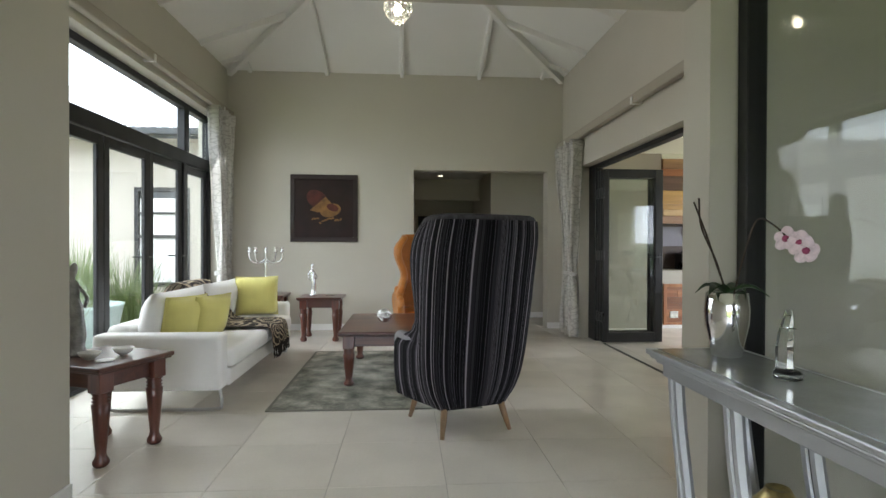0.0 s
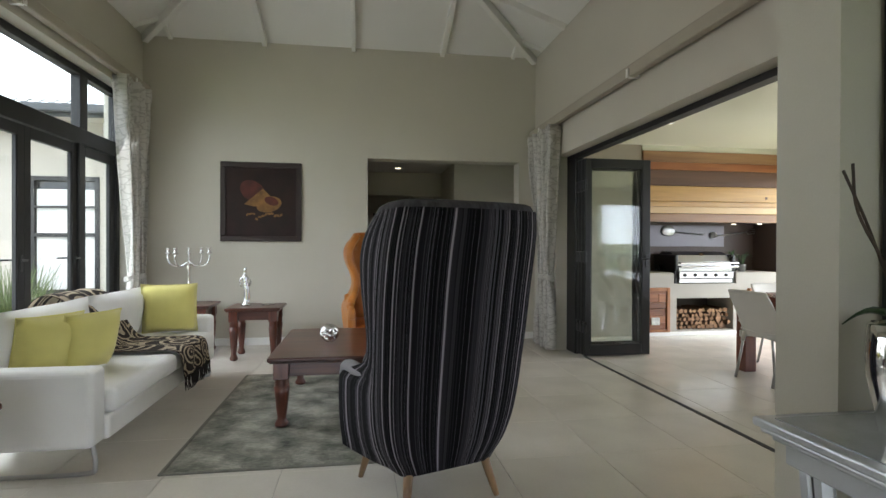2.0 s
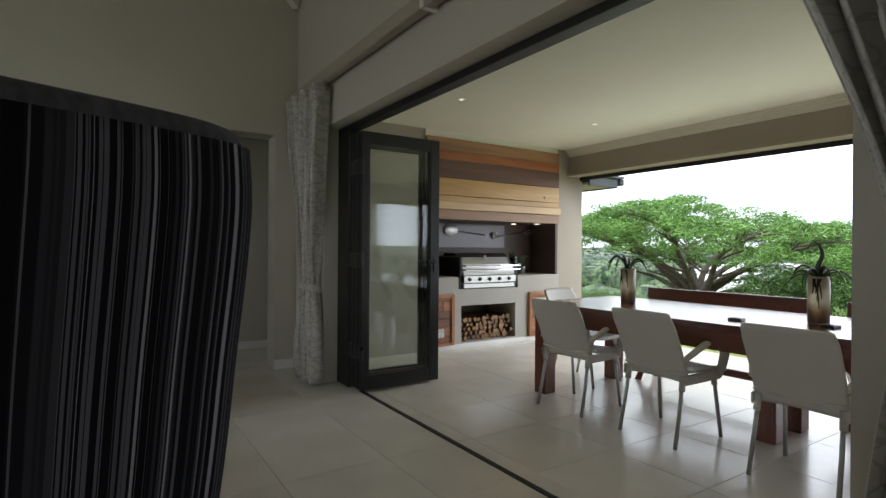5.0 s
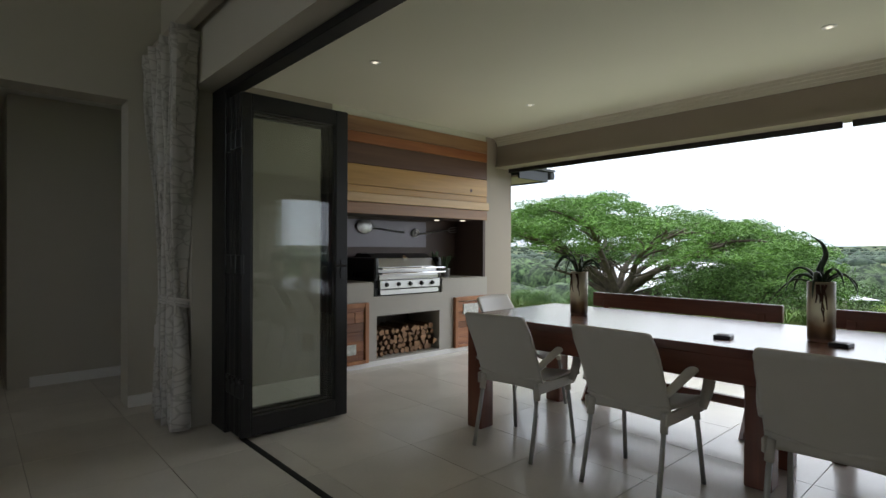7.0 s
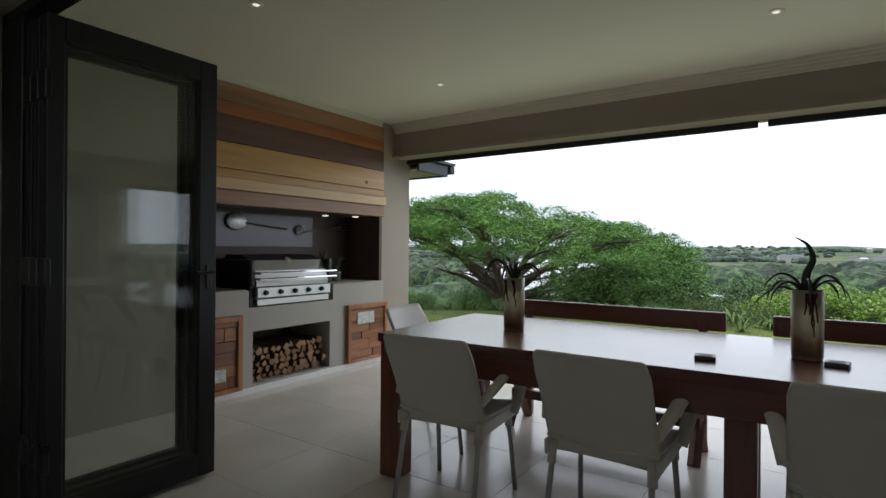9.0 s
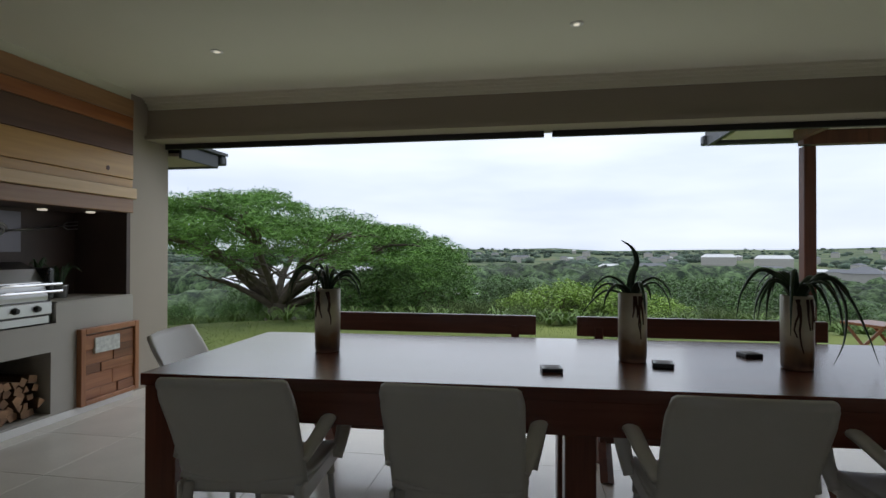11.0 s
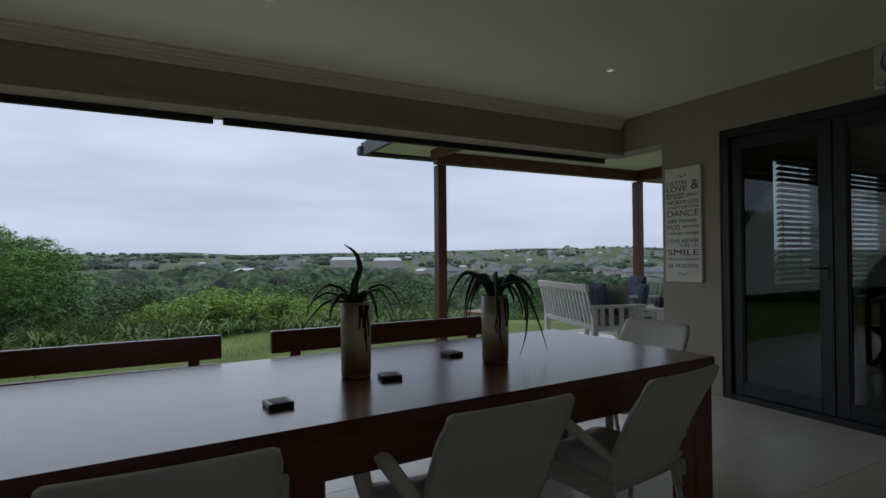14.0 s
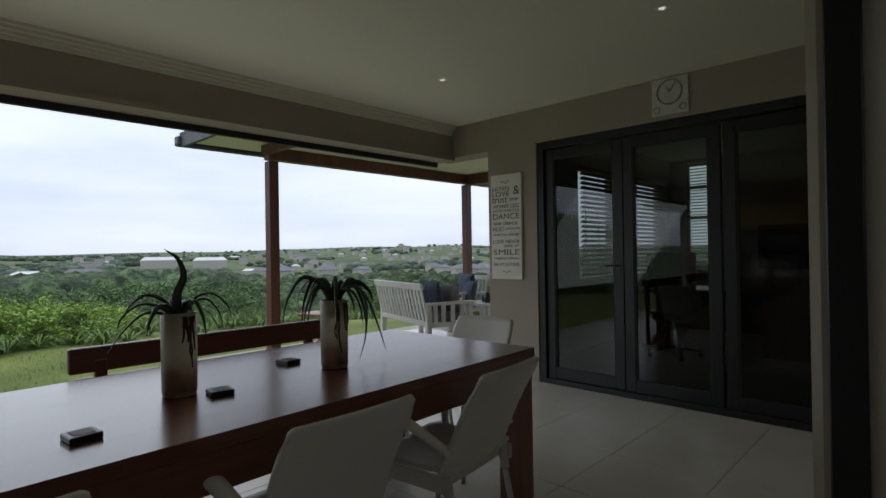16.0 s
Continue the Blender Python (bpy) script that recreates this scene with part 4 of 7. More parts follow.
for (x, y, z, rz, rx, seed) in ((-0.93, 5.27, 0.635, 62, 14, 1), (-0.80, 5.45, 0.63, 66, 18, 4), (-0.80, 6.86, 0.665, 14, 12, 7)):
    size = 0.38 if seed != 7 else 0.44
    c = thing("throw_cushion", (x, y, z), 0, "lime yellow square cushion with a piped edge on the sofa", "cushion", "yellow cushions")
    c.matrix_world = pose(x, y, z, 0, 0, rz) @ pose(0, 0, 0, rx)
    part("cover", pillow(size, size, 0.20, 1.0, seed), M_YELLOW, c, smooth=True)
    k = size / 2
    pts = [(k * 0.99 * a, 0, k * 0.99 * b) for a, b in ((-1, -1), (-0.5, -0.955), (0, -0.95), (0.5, -0.955), (1, -1), (0.955, -0.5), (0.95, 0), (0.955, 0.5), (1, 1), (0.5, 0.955), (0, 0.95), (-0.5, 0.955), (-1, 1), (-0.955, 0.5), (-0.95, 0), (-0.955, -0.5), (-1, -1))]
    part("piping", tube(pts, 0.006, 6), M_YELLOW, c)


def throw_cloth(name):
    m, nt, n, l, b = nodes_of(name)
    co, rp = n.new("ShaderNodeTexCoord"), n.new("ShaderNodeValToRGB")
    vo, sub = n.new("ShaderNodeTexVoronoi"), n.new("ShaderNodeMath")
    vo.inputs["Scale"].default_value = 5.5
    l.new(co.outputs["UV"], vo.inputs["Vector"])
    sub.operation = "MULTIPLY"
    sub.inputs[1].default_value = 26.0
    l.new(vo.outputs["Distance"], sub.inputs[0])
    sn = n.new("ShaderNodeMath")
    sn.operation = "SINE"
    l.new(sub.outputs[0], sn.inputs[0])
    l.new(sn.outputs[0], rp.inputs["Fac"])
    rp.color_ramp.interpolation = "CONSTANT"
    rp.color_ramp.elements[0].color = (0.022, 0.014, 0.011, 1)
    rp.color_ramp.elements[1].position, rp.color_ramp.elements[1].color = 0.35, (0.46, 0.38, 0.27, 1)
    l.new(rp.outputs["Color"], b.inputs["Base Color"])
    b.inputs["Roughness"].default_value = 0.95
    return m


M_THROW = throw_cloth("brown_cream_scroll_weave")
M_FRINGE = paint("black_throw_fringe", (0.015, 0.011, 0.010), 0.95, var=0.2)
throw = thing("throw_blanket", (-0.98, 6.0, 0), 0, "brown and cream patterned throw blanket draped over the sofa", "blanket")
profile = arc([(-0.36, 0.70, 0), (-0.26, 0.865, 0), (-0.12, 0.83, 0), (0.0, 0.62, 0), (0.07, 0.50, 0), (0.16, 0.466, 0), (0.36, 0.464, 0), (0.52, 0.456, 0), (0.566, 0.41, 0), (0.575, 0.31, 0), (0.578, 0.24, 0)], 5)


def drape(u, v):
    p = profile[min(len(profile) - 1, int(round(u * (len(profile) - 1))))]
    y = -0.30 + 0.62 * v + 0.42 * u - 0.12 * u * u
    return (p[0] + 0.006 * math.sin(14 * v + 5 * u), y, p[1] + 0.010 * abs(math.sin(9 * v + 4 * u)) + 0.004)


NU, NV = len(profile) - 1, 26
bm = grid_sheet(drape, NU, NV)
uv = bm.loops.layers.uv.new("UVMap")
bm.verts.index_update()
for face in bm.faces:
    for loop in face.loops:
        i, j = divmod(loop.vert.index, NV + 1)
        loop[uv].uv = (i / NU * 1.3, j / NV * 0.62)
thicken(bm, 0.006)
part("cloth", bm, M_THROW, throw, smooth=True)
bm = bmesh.new()
rnd = random.Random(3)
for k in range(46):
    v = (k + 0.5) / 46
    x, y, z = drape(1.0, v)
    add_tube(bm, [(x, y, z + 0.01), (x + rnd.uniform(-0.004, 0.008), y + rnd.uniform(-0.01, 0.01), z - 0.05), (x + rnd.uniform(-0.004, 0.012), y + rnd.uniform(-0.015, 0.015), z - 0.10)], [0.004, 0.004, 0.002], 4)
part("fringe", bm, M_FRINGE, throw, "black knotted fringe")

# picture on the north wall
pic = thing("framed_picture", (-0.35, Y_B, 1.745), 0, "dark square painting of a clay pot and bowl", "picture")
bm = bmesh.new()
for b in ((-0.475, -0.48, 0.475, -0.415), (-0.475, 0.415, 0.475, 0.48), (-0.475, -0.415, -0.41, 0.415), (0.41, -0.415, 0.475, 0.415)):
    add_box(bm, b[0], -0.035, b[1], b[2], -0.003, b[3], 0.006, 1)
part("frame", bm, M_FRAME, pic)
part("canvas", box(-0.41, -0.022, -0.415, 0.41, -0.012, 0.415), M_PHOTO, pic)
M_CLAY = paint("painted_clay_red", (0.075, 0.018, 0.012), 0.8, var=0.5, scale=9)
M_GOLDP = paint("painted_ochre", (0.20, 0.10, 0.03), 0.8, var=0.5, scale=12)


def blob(name, outline, y, material, z_off=0.0):
    bm = bmesh.new()
    bm.faces.new([bm.verts.new((x, y, z)) for x, z in outline])
    thicken(bm, 0.002)
    bmesh.ops.recalc_face_normals(bm, faces=bm.faces[:])
    return part(name, bm, material, pic)


def oval(cx, cz, rx, rz, turn=0.0, n=24, a0=0.0, a1=360.0):
    out = []
    for i in range(n):
        a = radians(a0 + (a1 - a0) * i / (n if a1 - a0 == 360 else n - 1))
        x, z = rx * math.cos(a), rz * math.sin(a)
        out.append((cx + x * math.cos(turn) - z * math.sin(turn), cz + x * math.sin(turn) + z * math.cos(turn)))
    return out


blob("painted_pot", oval(-0.10, 0.13, 0.16, 0.12, -0.6), -0.0245, M_CLAY)
blob("painted_cone", [(-0.20, -0.03), (0.02, 0.16), (0.10, 0.08), (0.06, -0.02), (-0.08, -0.06)], -0.027, M_GOLDP)
blob("painted_bowl", oval(0.09, -0.03, 0.15, 0.095, 0.25), -0.0295, M_GOLDP)
blob("painted_bowl_mouth", oval(0.12, 0.01, 0.085, 0.05, -0.35), -0.032, M_CLAY)
rnd = random.Random(8)
for k in range(12):
    blob("painted_nut", oval(-0.16 + 0.036 * k, -0.14 - rnd.uniform(0, 0.07), 0.022, 0.014, rnd.uniform(-1, 1), 8), -0.0345 - 0.0008 * k, M_GOLDP)

# small pieces on the tables
cand = thing("candelabra", (-1.06, 8.22, 0.56), 0, "five-armed polished silver candelabra on a side table", "candelabra")
part("stem", lathe(((0.065, 0), (0.07, 0.01), (0.05, 0.02), (0.018, 0.04), (0.014, 0.10), (0.024, 0.14), (0.012, 0.18), (0.010, 0.36), (0.022, 0.40), (0.012, 0.44), (0.010, 0.55), (0.020, 0.57)), 16), M_CHROME, cand, smooth=True)
cup = ((0.006, 0), (0.022, 0.012), (0.024, 0.016), (0.010, 0.022), (0.013, 0.05), (0.018, 0.055), (0.017, 0.058))
part("cup", lathe(cup, 12, pose(0, 0, 0.57)), M_CHROME, cand, smooth=True)
for deg in (8, 68, 188, 248):
    c, s = math.cos(radians(deg)), math.sin(radians(deg))
    pts = arc([(0.01 * c, 0.01 * s, 0.47), (0.06 * c, 0.06 * s, 0.43), (0.13 * c, 0.13 * s, 0.42), (0.19 * c, 0.19 * s, 0.45), (0.215 * c, 0.215 * s, 0.515), (0.21 * c, 0.21 * s, 0.56)], 6)
    arm = part("arm", tube(pts, 0.010, 8), M_CHROME, cand, smooth=True)
    part("cup", lathe([(r * 1.4, z * 1.3) for r, z in cup], 12, pose(0.21 * c, 0.21 * s, 0.55)), M_CHROME, arm, smooth=True)


def figure(name, height, material, label, place):
    """A slim standing statuette as one plain mesh."""
    k = height
    bm = lathe([(r * k, z * k) for r, z in ((0.11, 0), (0.115, 0.03), (0.10, 0.06), (0.075, 0.10), (0.085, 0.22), (0.070, 0.40), (0.082, 0.52), (0.055, 0.62), (0.075, 0.72), (0.060, 0.79), (0.025, 0.82), (0.034, 0.87), (0.045, 0.92), (0.036, 0.97), (0.012, 1.0))], 14)
    add_tube(bm, arc([(0.06 * k, 0, 0.75 * k), (0.13 * k, 0.02 * k, 0.62 * k), (0.07 * k, 0.05 * k, 0.52 * k)], 5), 0.02 * k, 6)
    add_tube(bm, arc([(-0.06 * k, 0, 0.75 * k), (-0.12 * k, 0.0, 0.66 * k), (-0.13 * k, 0.02 * k, 0.50 * k)], 5), 0.02 * k, 6)
    for v in bm.verts:
        v.co.x += 0.03 * k * math.sin(6 * v.co.z / k)
        v.co.y *= 0.7
    ob = part(name, bm, material, smooth=True)
    ob.matrix_world = pose(*place)
    return tagged(ob, label, "statuette")


M_PEWTER = paint("aged_pewter", (0.34, 0.34, 0.34), 0.32, metal=0.9, var=0.4, scale=18)
M_SILVER = paint("silver_figure", (0.62, 0.62, 0.62), 0.2, metal=1.0, var=0.3, scale=25)
figure("statuette", 0.55, M_PEWTER, "slim dark pewter statuette standing on the side table", (-1.13, 4.24, 0.56))
figure("statuette", 0.42, M_SILVER, "bright silver statuette on the far side table", (-0.38, 7.90, 0.56))
M_CLEAR = solid_glass("clear_crystal", (0.93, 0.97, 0.96))
bowl_profile = ((0.018, 0), (0.022, 0.004), (0.045, 0.020), (0.060, 0.045), (0.056, 0.045), (0.040, 0.022), (0.012, 0.010))
for x, y in ((-0.98, 4.12), (-0.86, 4.25)):
    o = part("glass_bowl", lathe(bowl_profile, 20), M_TRIM, smooth=True)
    o.matrix_world = pose(x, y, 0.56)
    tagged(o, "small milky white glass bowl on the side table", "bowl", "glass bowls")
for x, y, z in ((-0.87, 4.08, 0.56), (0.98, 5.68, 0.481)):
    o = part("coaster", lathe(((0.046, 0), (0.05, 0.003), (0.05, 0.006), (0.046, 0.008)), 24), M_TRIM)
    o.matrix_world = pose(x, y, z)
    tagged(o, "round pale coaster lying on a table", "coaster")
o = part("coaster", box(-0.06, -0.05, 0, 0.06, 0.05, 0.012, 0.003, 1), M_CLEAR)
o.matrix_world = pose(-0.16, 7.98, 0.56)
tagged(o, "clear glass coaster on the far side table", "coaster")
# knotted silver ornament
bm = bmesh.new()
rnd = random.Random(5)
for k in range(9):
    ax = Vector((rnd.uniform(-1, 1), rnd.uniform(-1, 1), rnd.uniform(-1, 1))).normalized()
    rot = ax.to_track_quat("Z", "Y").to_matrix()
    add_tube(bm, [rot @ Vector((0.058 * math.cos(a), 0.058 * math.sin(a), 0.022 * math.sin(3 * a))) + Vector((0, 0, 0.075)) for a in [2 * math.pi * i / 24 for i in range(25)]], 0.010, 6)
o = part("knot_ornament", bm, M_CHROME, smooth=True)
o.matrix_world = pose(0.62, 6.02, 0.481)
tagged(o, "knotted silver ball ornament on the coffee table", "ornament")

# chandelier on the ridge
chand = thing("chandelier", (0.76, 4.87, 2.94), 0, "small lit crystal chandelier on a long rod", "chandelier")
part("rod", tube([(0, 0, 0.06), (0, 0, RIDGE - 2.94 - 0.22)], 0.008, 8), M_CHROME, chand)
part("canopy", lathe(((0.055, -0.03), (0.06, -0.02), (0.05, 0.0)), 16, pose(0, 0, RIDGE - 2.94 - 0.22)), M_CHROME, chand)
part("bulb", lathe(((0.01, -0.03), (0.03, -0.01), (0.034, 0.01), (0.02, 0.04), (0.01, 0.05)), 12), M_BULB, chand, "glowing warm bulb")
bm = bmesh.new()
for ring, (r, z, c) in enumerate(((0.095, 0.05, 14), (0.10, 0.015, 16), (0.085, -0.025, 14), (0.055, -0.06, 9), (0.02, -0.085, 4))):
    for k in range(c):
        a = 2 * math.pi * k / c + ring
        add_lathe(bm, ((0.002, -0.016), (0.011, 0.0), (0.002, 0.014)), 6, pose(r * math.cos(a), r * math.sin(a), z))
part("crystal", bm, M_CLEAR, chand, "cut glass beads")
lamp = new("chandelier_light", bpy.data.lights.new("chandelier_light", "POINT"))
lamp.data.energy, lamp.data.color, lamp.data.shadow_soft_size = 2.5, (1.0, 0.84, 0.62), 0.05
lamp.matrix_world = pose(0.76, 4.87, 3.06)

# console with its pieces
console = thing("console_table", (1.83, 1.3, 0), 0, "silver painted console table with curved legs and moulded top", "console table")
bm = bmesh.new()
add_box(bm, 0, 0, 0.772, 0.40, 1.82, 0.795, 0.006, 2)
part("top", bm, M_PEARL, console)
part("moulding", box(0.012, 0.012, 0.758, 0.388, 1.808, 0.772, 0.006, 2), M_PEARL, console)
part("moulding", box(0.03, 0.03, 0.742, 0.37, 1.79, 0.758, 0.006, 2), M_PEARL, console)
part("apron", box(0.05, 0.05, 0.69, 0.36, 1.77, 0.742, 0.004, 1), M_PEARL, console)
M_CONTOP = paint("grey_stone_inset", (0.30, 0.315, 0.32), 0.12, var=0.12, scale=9, coat=0.3)
part("inset", box(0.035, 0.035, 0.795, 0.365, 1.785, 0.798), M_CONTOP, console, "polished grey inset top")
for x, y in ((0.07, 1.70), (0.07, 1.33), (0.33, 1.70), (0.33, 1.33), (0.07, 0.12), (0.07, 0.49), (0.33, 0.12), (0.33, 0.49)):
    s = -1 if y > 0.9 else 1
    pts = arc([(x, y, 0.70), (x + 0.005, y + s * 0.02, 0.50), (x + 0.01, y + s * 0.075, 0.22), (x + 0.01, y + s * 0.10, 0.0)], 6)
    bm = bmesh.new()
    for off, w in ((-0.02, 0.02), (0.02, 0.02)):
        add_tube(bm, [(p[0], p[1] + off, p[2]) for p in pts], [0.021] * len(pts), 6, 1.0)
    leg = part("leg", bm, M_PEARL, console)
    part("leg_inlay", tube([(p[0], p[1], p[2]) for p in pts], 0.012, 6), M_BLACK, leg, "dark groove between the leg beads")
part("stretcher", box(0.06, 0.22, 0.10, 0.34, 1.60, 0.118, 0.004, 1), M_PEARL, console)

vase = thing("orchid_pot", (2.065, 2.93, 0.798), 0, "mirror-finish silver vase with a pink orchid on the console", "vase")
part("vase", lathe(((0.048, 0), (0.055, 0.006), (0.062, 0.05), (0.078, 0.13), (0.080, 0.18), (0.074, 0.245), (0.068, 0.25), (0.066, 0.24), (0.05, 0.23)), 32), M_CHROME, vase, smooth=True)
M_LEAF = paint("dark_orchid_leaf", (0.025, 0.055, 0.018), 0.4, var=0.3, scale=12)
M_TWIG = paint("dark_twig", (0.045, 0.03, 0.02), 0.8, var=0.3, scale=20)
M_PETAL = paint("pale_pink_petal", (0.78, 0.64, 0.69), 0.6, var=0.18, scale=30)
M_LIP = paint("magenta_orchid_lip", (0.36, 0.05, 0.14), 0.5, var=0.2)


def blade(length, width, lift, droop, turn, n=9, thick=0.003, twist=0.0):
    """A long leaf from the origin, rising by lift and drooping toward its tip."""
    bm = bmesh.new()
    rows = []
    for i in range(n + 1):
        k = i / n
        r = length * k
        z = lift * math.sin(min(1, k * 1.25) * math.pi / 2) - droop * k ** 2.4
        w = width * (math.sin(math.pi * min(1, 0.12 + 0.88 * k)) ** 0.7 if k > 0.5 else 0.72 + 0.56 * k) * (1 - k ** 4)
        a = turn + twist * k
        c, s = math.cos(a), math.sin(a)
        mid = Vector((r * c, r * s, z))
        side = Vector((-s, c, 0)) * max(w, 0.001) / 2
        rows.append((bm.verts.new(mid - side + Vector((0, 0, w * 0.22))), bm.verts.new(mid), bm.verts.new(mid + side + Vector((0, 0, w * 0.22)))))
    for a, b in zip(rows, rows[1:]):
        bm.faces.new((a[0], a[1], b[1], b[0]))
        bm.faces.new((a[1], a[2], b[2], b[1]))
    bm.normal_update()
    thicken(bm, thick)
    return bm


for a, ln in ((3.6, 0.12), (5.6, 0.14), (0.4, 0.12), (2.2, 0.12)):
    o = part("leaf", blade(ln, 0.06, 0.05, 0.05, a), M_LEAF, vase, smooth=True)
    o.matrix_basis = pose(0, 0, 0.235)
for pts in (((0, 0, 0.22), (-0.03, 0.02, 0.36), (-0.07, 0.06, 0.50), (-0.075, 0.07, 0.615)), ((0.01, 0, 0.22), (-0.02, 0.03, 0.34), (-0.055, 0.05, 0.47), (-0.09, 0.08, 0.60)), ((0.01, -0.02, 0.22), (0.03, -0.06, 0.40), (0.05, -0.10, 0.52), (0.04, -0.20, 0.50), (0.03, -0.30, 0.44))):
    part("stem", tube(arc(pts, 6), 0.0035, 6), M_TWIG, vase, "thin dark flower stem")
for fx, fy, fz in ((0.035, -0.27, 0.45), (0.03, -0.34, 0.435), (0.028, -0.37, 0.41)):
    fl = part("flower", lathe(((0.003, 0), (0.012, 0.004), (0.009, 0.012), (0.002, 0.015)), 8), M_LIP, vase, "pink orchid bloom")
    fl.matrix_basis = pose(fx, fy, fz, 80, 0, -60)
    for k in range(5):
        a = 2 * math.pi * k / 5 + 0.3
        bm = bmesh.new()
        ring = [bm.verts.new((0.022 * math.cos(a) + (0.022 if k % 2 else 0.017) * math.cos(t_) * math.cos(a) - 0.02 * math.sin(t_) * math.sin(a), 0.022 * math.sin(a) + (0.022 if k % 2 else 0.017) * math.cos(t_) * math.sin(a) + 0.02 * math.sin(t_) * math.cos(a), 0.003 * math.cos(2 * t_))) for t_ in [2 * math.pi * i / 12 for i in range(12)]]
        bm.faces.new(ring)
        thicken(bm, 0.0015)
        part("petal", bm, M_PETAL, fl)

boat = thing("crystal_sailboat", (2.05, 2.58, 0.798), 0, "clear crystal sailboat ornament on a round base", "ornament")
part("base", lathe(((0.038, 0), (0.042, 0.004), (0.042, 0.02), (0.036, 0.026), (0.030, 0.03)), 20), M_CLEAR, boat)
bm = bmesh.new()
outer = [(-0.024, 0.03), (0.030, 0.03), (0.030, 0.10), (0.018, 0.15), (-0.008, 0.205), (-0.016, 0.225), (-0.022, 0.205)]
bm.faces.new([bm.verts.new((0, y, z)) for y, z in outer])
thicken(bm, 0.022)
bmesh.ops.recalc_face_normals(bm, faces=bm.faces[:])
part("sail", bm, M_CLEAR, boat)
part("crossbar", tube([(0.0, -0.035, 0.165), (0.0, 0.035, 0.16)], 0.003, 6), M_CHROME, boat)
bm = lathe(((0.03, 0), (0.06, 0.02), (0.10, 0.10), (0.118, 0.20), (0.105, 0.30), (0.055, 0.36), (0.045, 0.38), (0.035, 0.375)), 28)
M_GOLD = paint("crackled_gold_leaf", (0.42, 0.33, 0.14), 0.35, metal=0.7, var=0.35, scale=22, bump=0.5, bump_scale=45)
o = part("gold_urn", bm, M_GOLD, smooth=True)
o.matrix_world = pose(2.05, 2.62, 0.118) @ Matrix.Scale(0.82, 4)
tagged(o, "round crackled gold urn under the console", "urn")
# small recessed light in the hall
for x, y in ((1.38, 9.7), (1.45, 10.7)):
    o = part("downlight", lathe(((0.04, -0.004), (0.045, -0.001), (0.045, 0.0)), 16), M_DOWN)
    o.matrix_world = pose(x, y, 2.499)
    tagged(o, "small lit recessed hall downlight", "downlight")
# picture at the end of the hall
hp = thing("hall_picture", (1.35, 12.199, 1.62), 0, "small dark framed picture in the dim hall", "picture")
part("frame", box(-0.28, -0.03, -0.22, 0.28, -0.002, 0.22, 0.006, 1), M_FRAME, hp)
spot("hall_light", 1.38, 9.7, 2.46, 3.0)

# ---- terrace: built-in barbecue ----
BY = 8.58
hood = thing("barbecue_hood", (4.62, BY, 0), 0, "barbecue hood clad in broad mixed-colour timber planks", "hood")
for z0, z1, mt, out in ((2.375, 2.52, M_TANW, 0.0), (2.265, 2.372, M_REDW, 0.003), (2.05, 2.262, M_DARKW, 0.004), (1.84, 2.047, M_YELW, 0.0), (1.765, 1.837, M_YELW, 0.006), (1.672, 1.762, M_PALEW, -0.035), (1.555, 1.669, M_TANW, 0.0)):
    part("plank", box(0, out, z0, 2.14, out + 0.05, z1, 0.004, 1), mt, hood)
part("back_board", box(0.0, 0.06, 1.56, 2.14, 0.62, 2.52), M_NICHE, hood)
part("knot", lathe(((0.02, 0), (0.016, 0.0015), (0.004, 0.002)), 12, pose(1.86, -0.0005, 1.90, 90)), M_DARKW, hood)
walls("hood_ceiling_strip", [(4.62, BY + 0.03, 2.52, 6.76, 9.2, 2.60)], M_PCEIL, "pale strip between hood and ceiling", "trim")
# masonry counter with log nook
cnt = thing("barbecue_counter", (0, BY, 0), 0, "plastered built-in barbecue counter with an open log nook", "counter")
for b in ((4.62, 0.0, 5.08, 0.85), (6.02, 0.0, 6.76, 0.85), (5.08, 0.0, 6.02, 0.07), (5.08, 0.51, 6.02, 0.71), (5.08, 0.07, 5.12, 0.51), (5.98, 0.07, 6.02, 0.51)):
    part("masonry", box(b[0], 0.0, b[1], b[2], 0.62, b[3]), M_COUNTER, cnt)
part("nook_back", box(5.10, 0.56, 0.06, 6.0, 0.60, 0.53), M_NOOK, cnt)
for b in ((4.62, 0.004, 5.07, 0.62), (6.03, 0.004, 6.76, 0.62)):
    part("worktop", box(b[0], b[1], 0.85, b[2], b[3], 0.862, 0.003, 1), M_COUNTER, cnt)
part("kick_strip", box(4.62, -0.012, 0, 6.76, 0.0, 0.055, 0.003, 1), M_TRIM, cnt)
walls("barbecue_niche", [(4.62, 9.12, 0.862, 6.76, 9.2, 1.56), (4.62, BY + 0.06, 0.862, 4.66, 9.12, 1.56), (6.72, BY + 0.03, 0.862, 6.76, 9.12, 1.56)], M_NICHE, "dark brown painted barbecue niche", "niche")
M_SPLASH = paint("mauve_grey_splash_panel", (0.17, 0.15, 0.185), 0.3, var=0.08, scale=3)
o = part("splash_panel", box(4.70, 9.105, 1.22, 6.22, 9.119, 1.53, 0.002, 1), M_SPLASH)
tagged(o, "glossy mauve-grey panel behind the barbecue", "panel")

grill = thing("gas_barbecue", (5.55, BY, 0.71), 0, "stainless steel gas barbecue with black side cheeks", "barbecue")
part("firebox", box(-0.45, 0.02, 0.0, 0.45, 0.55, 0.20, 0.008, 1), M_BLACK, grill)
part("control_panel", box(-0.41, -0.03, 0.075, 0.41, 0.02, 0.165, 0.006, 1, ), M_STEEL, grill)
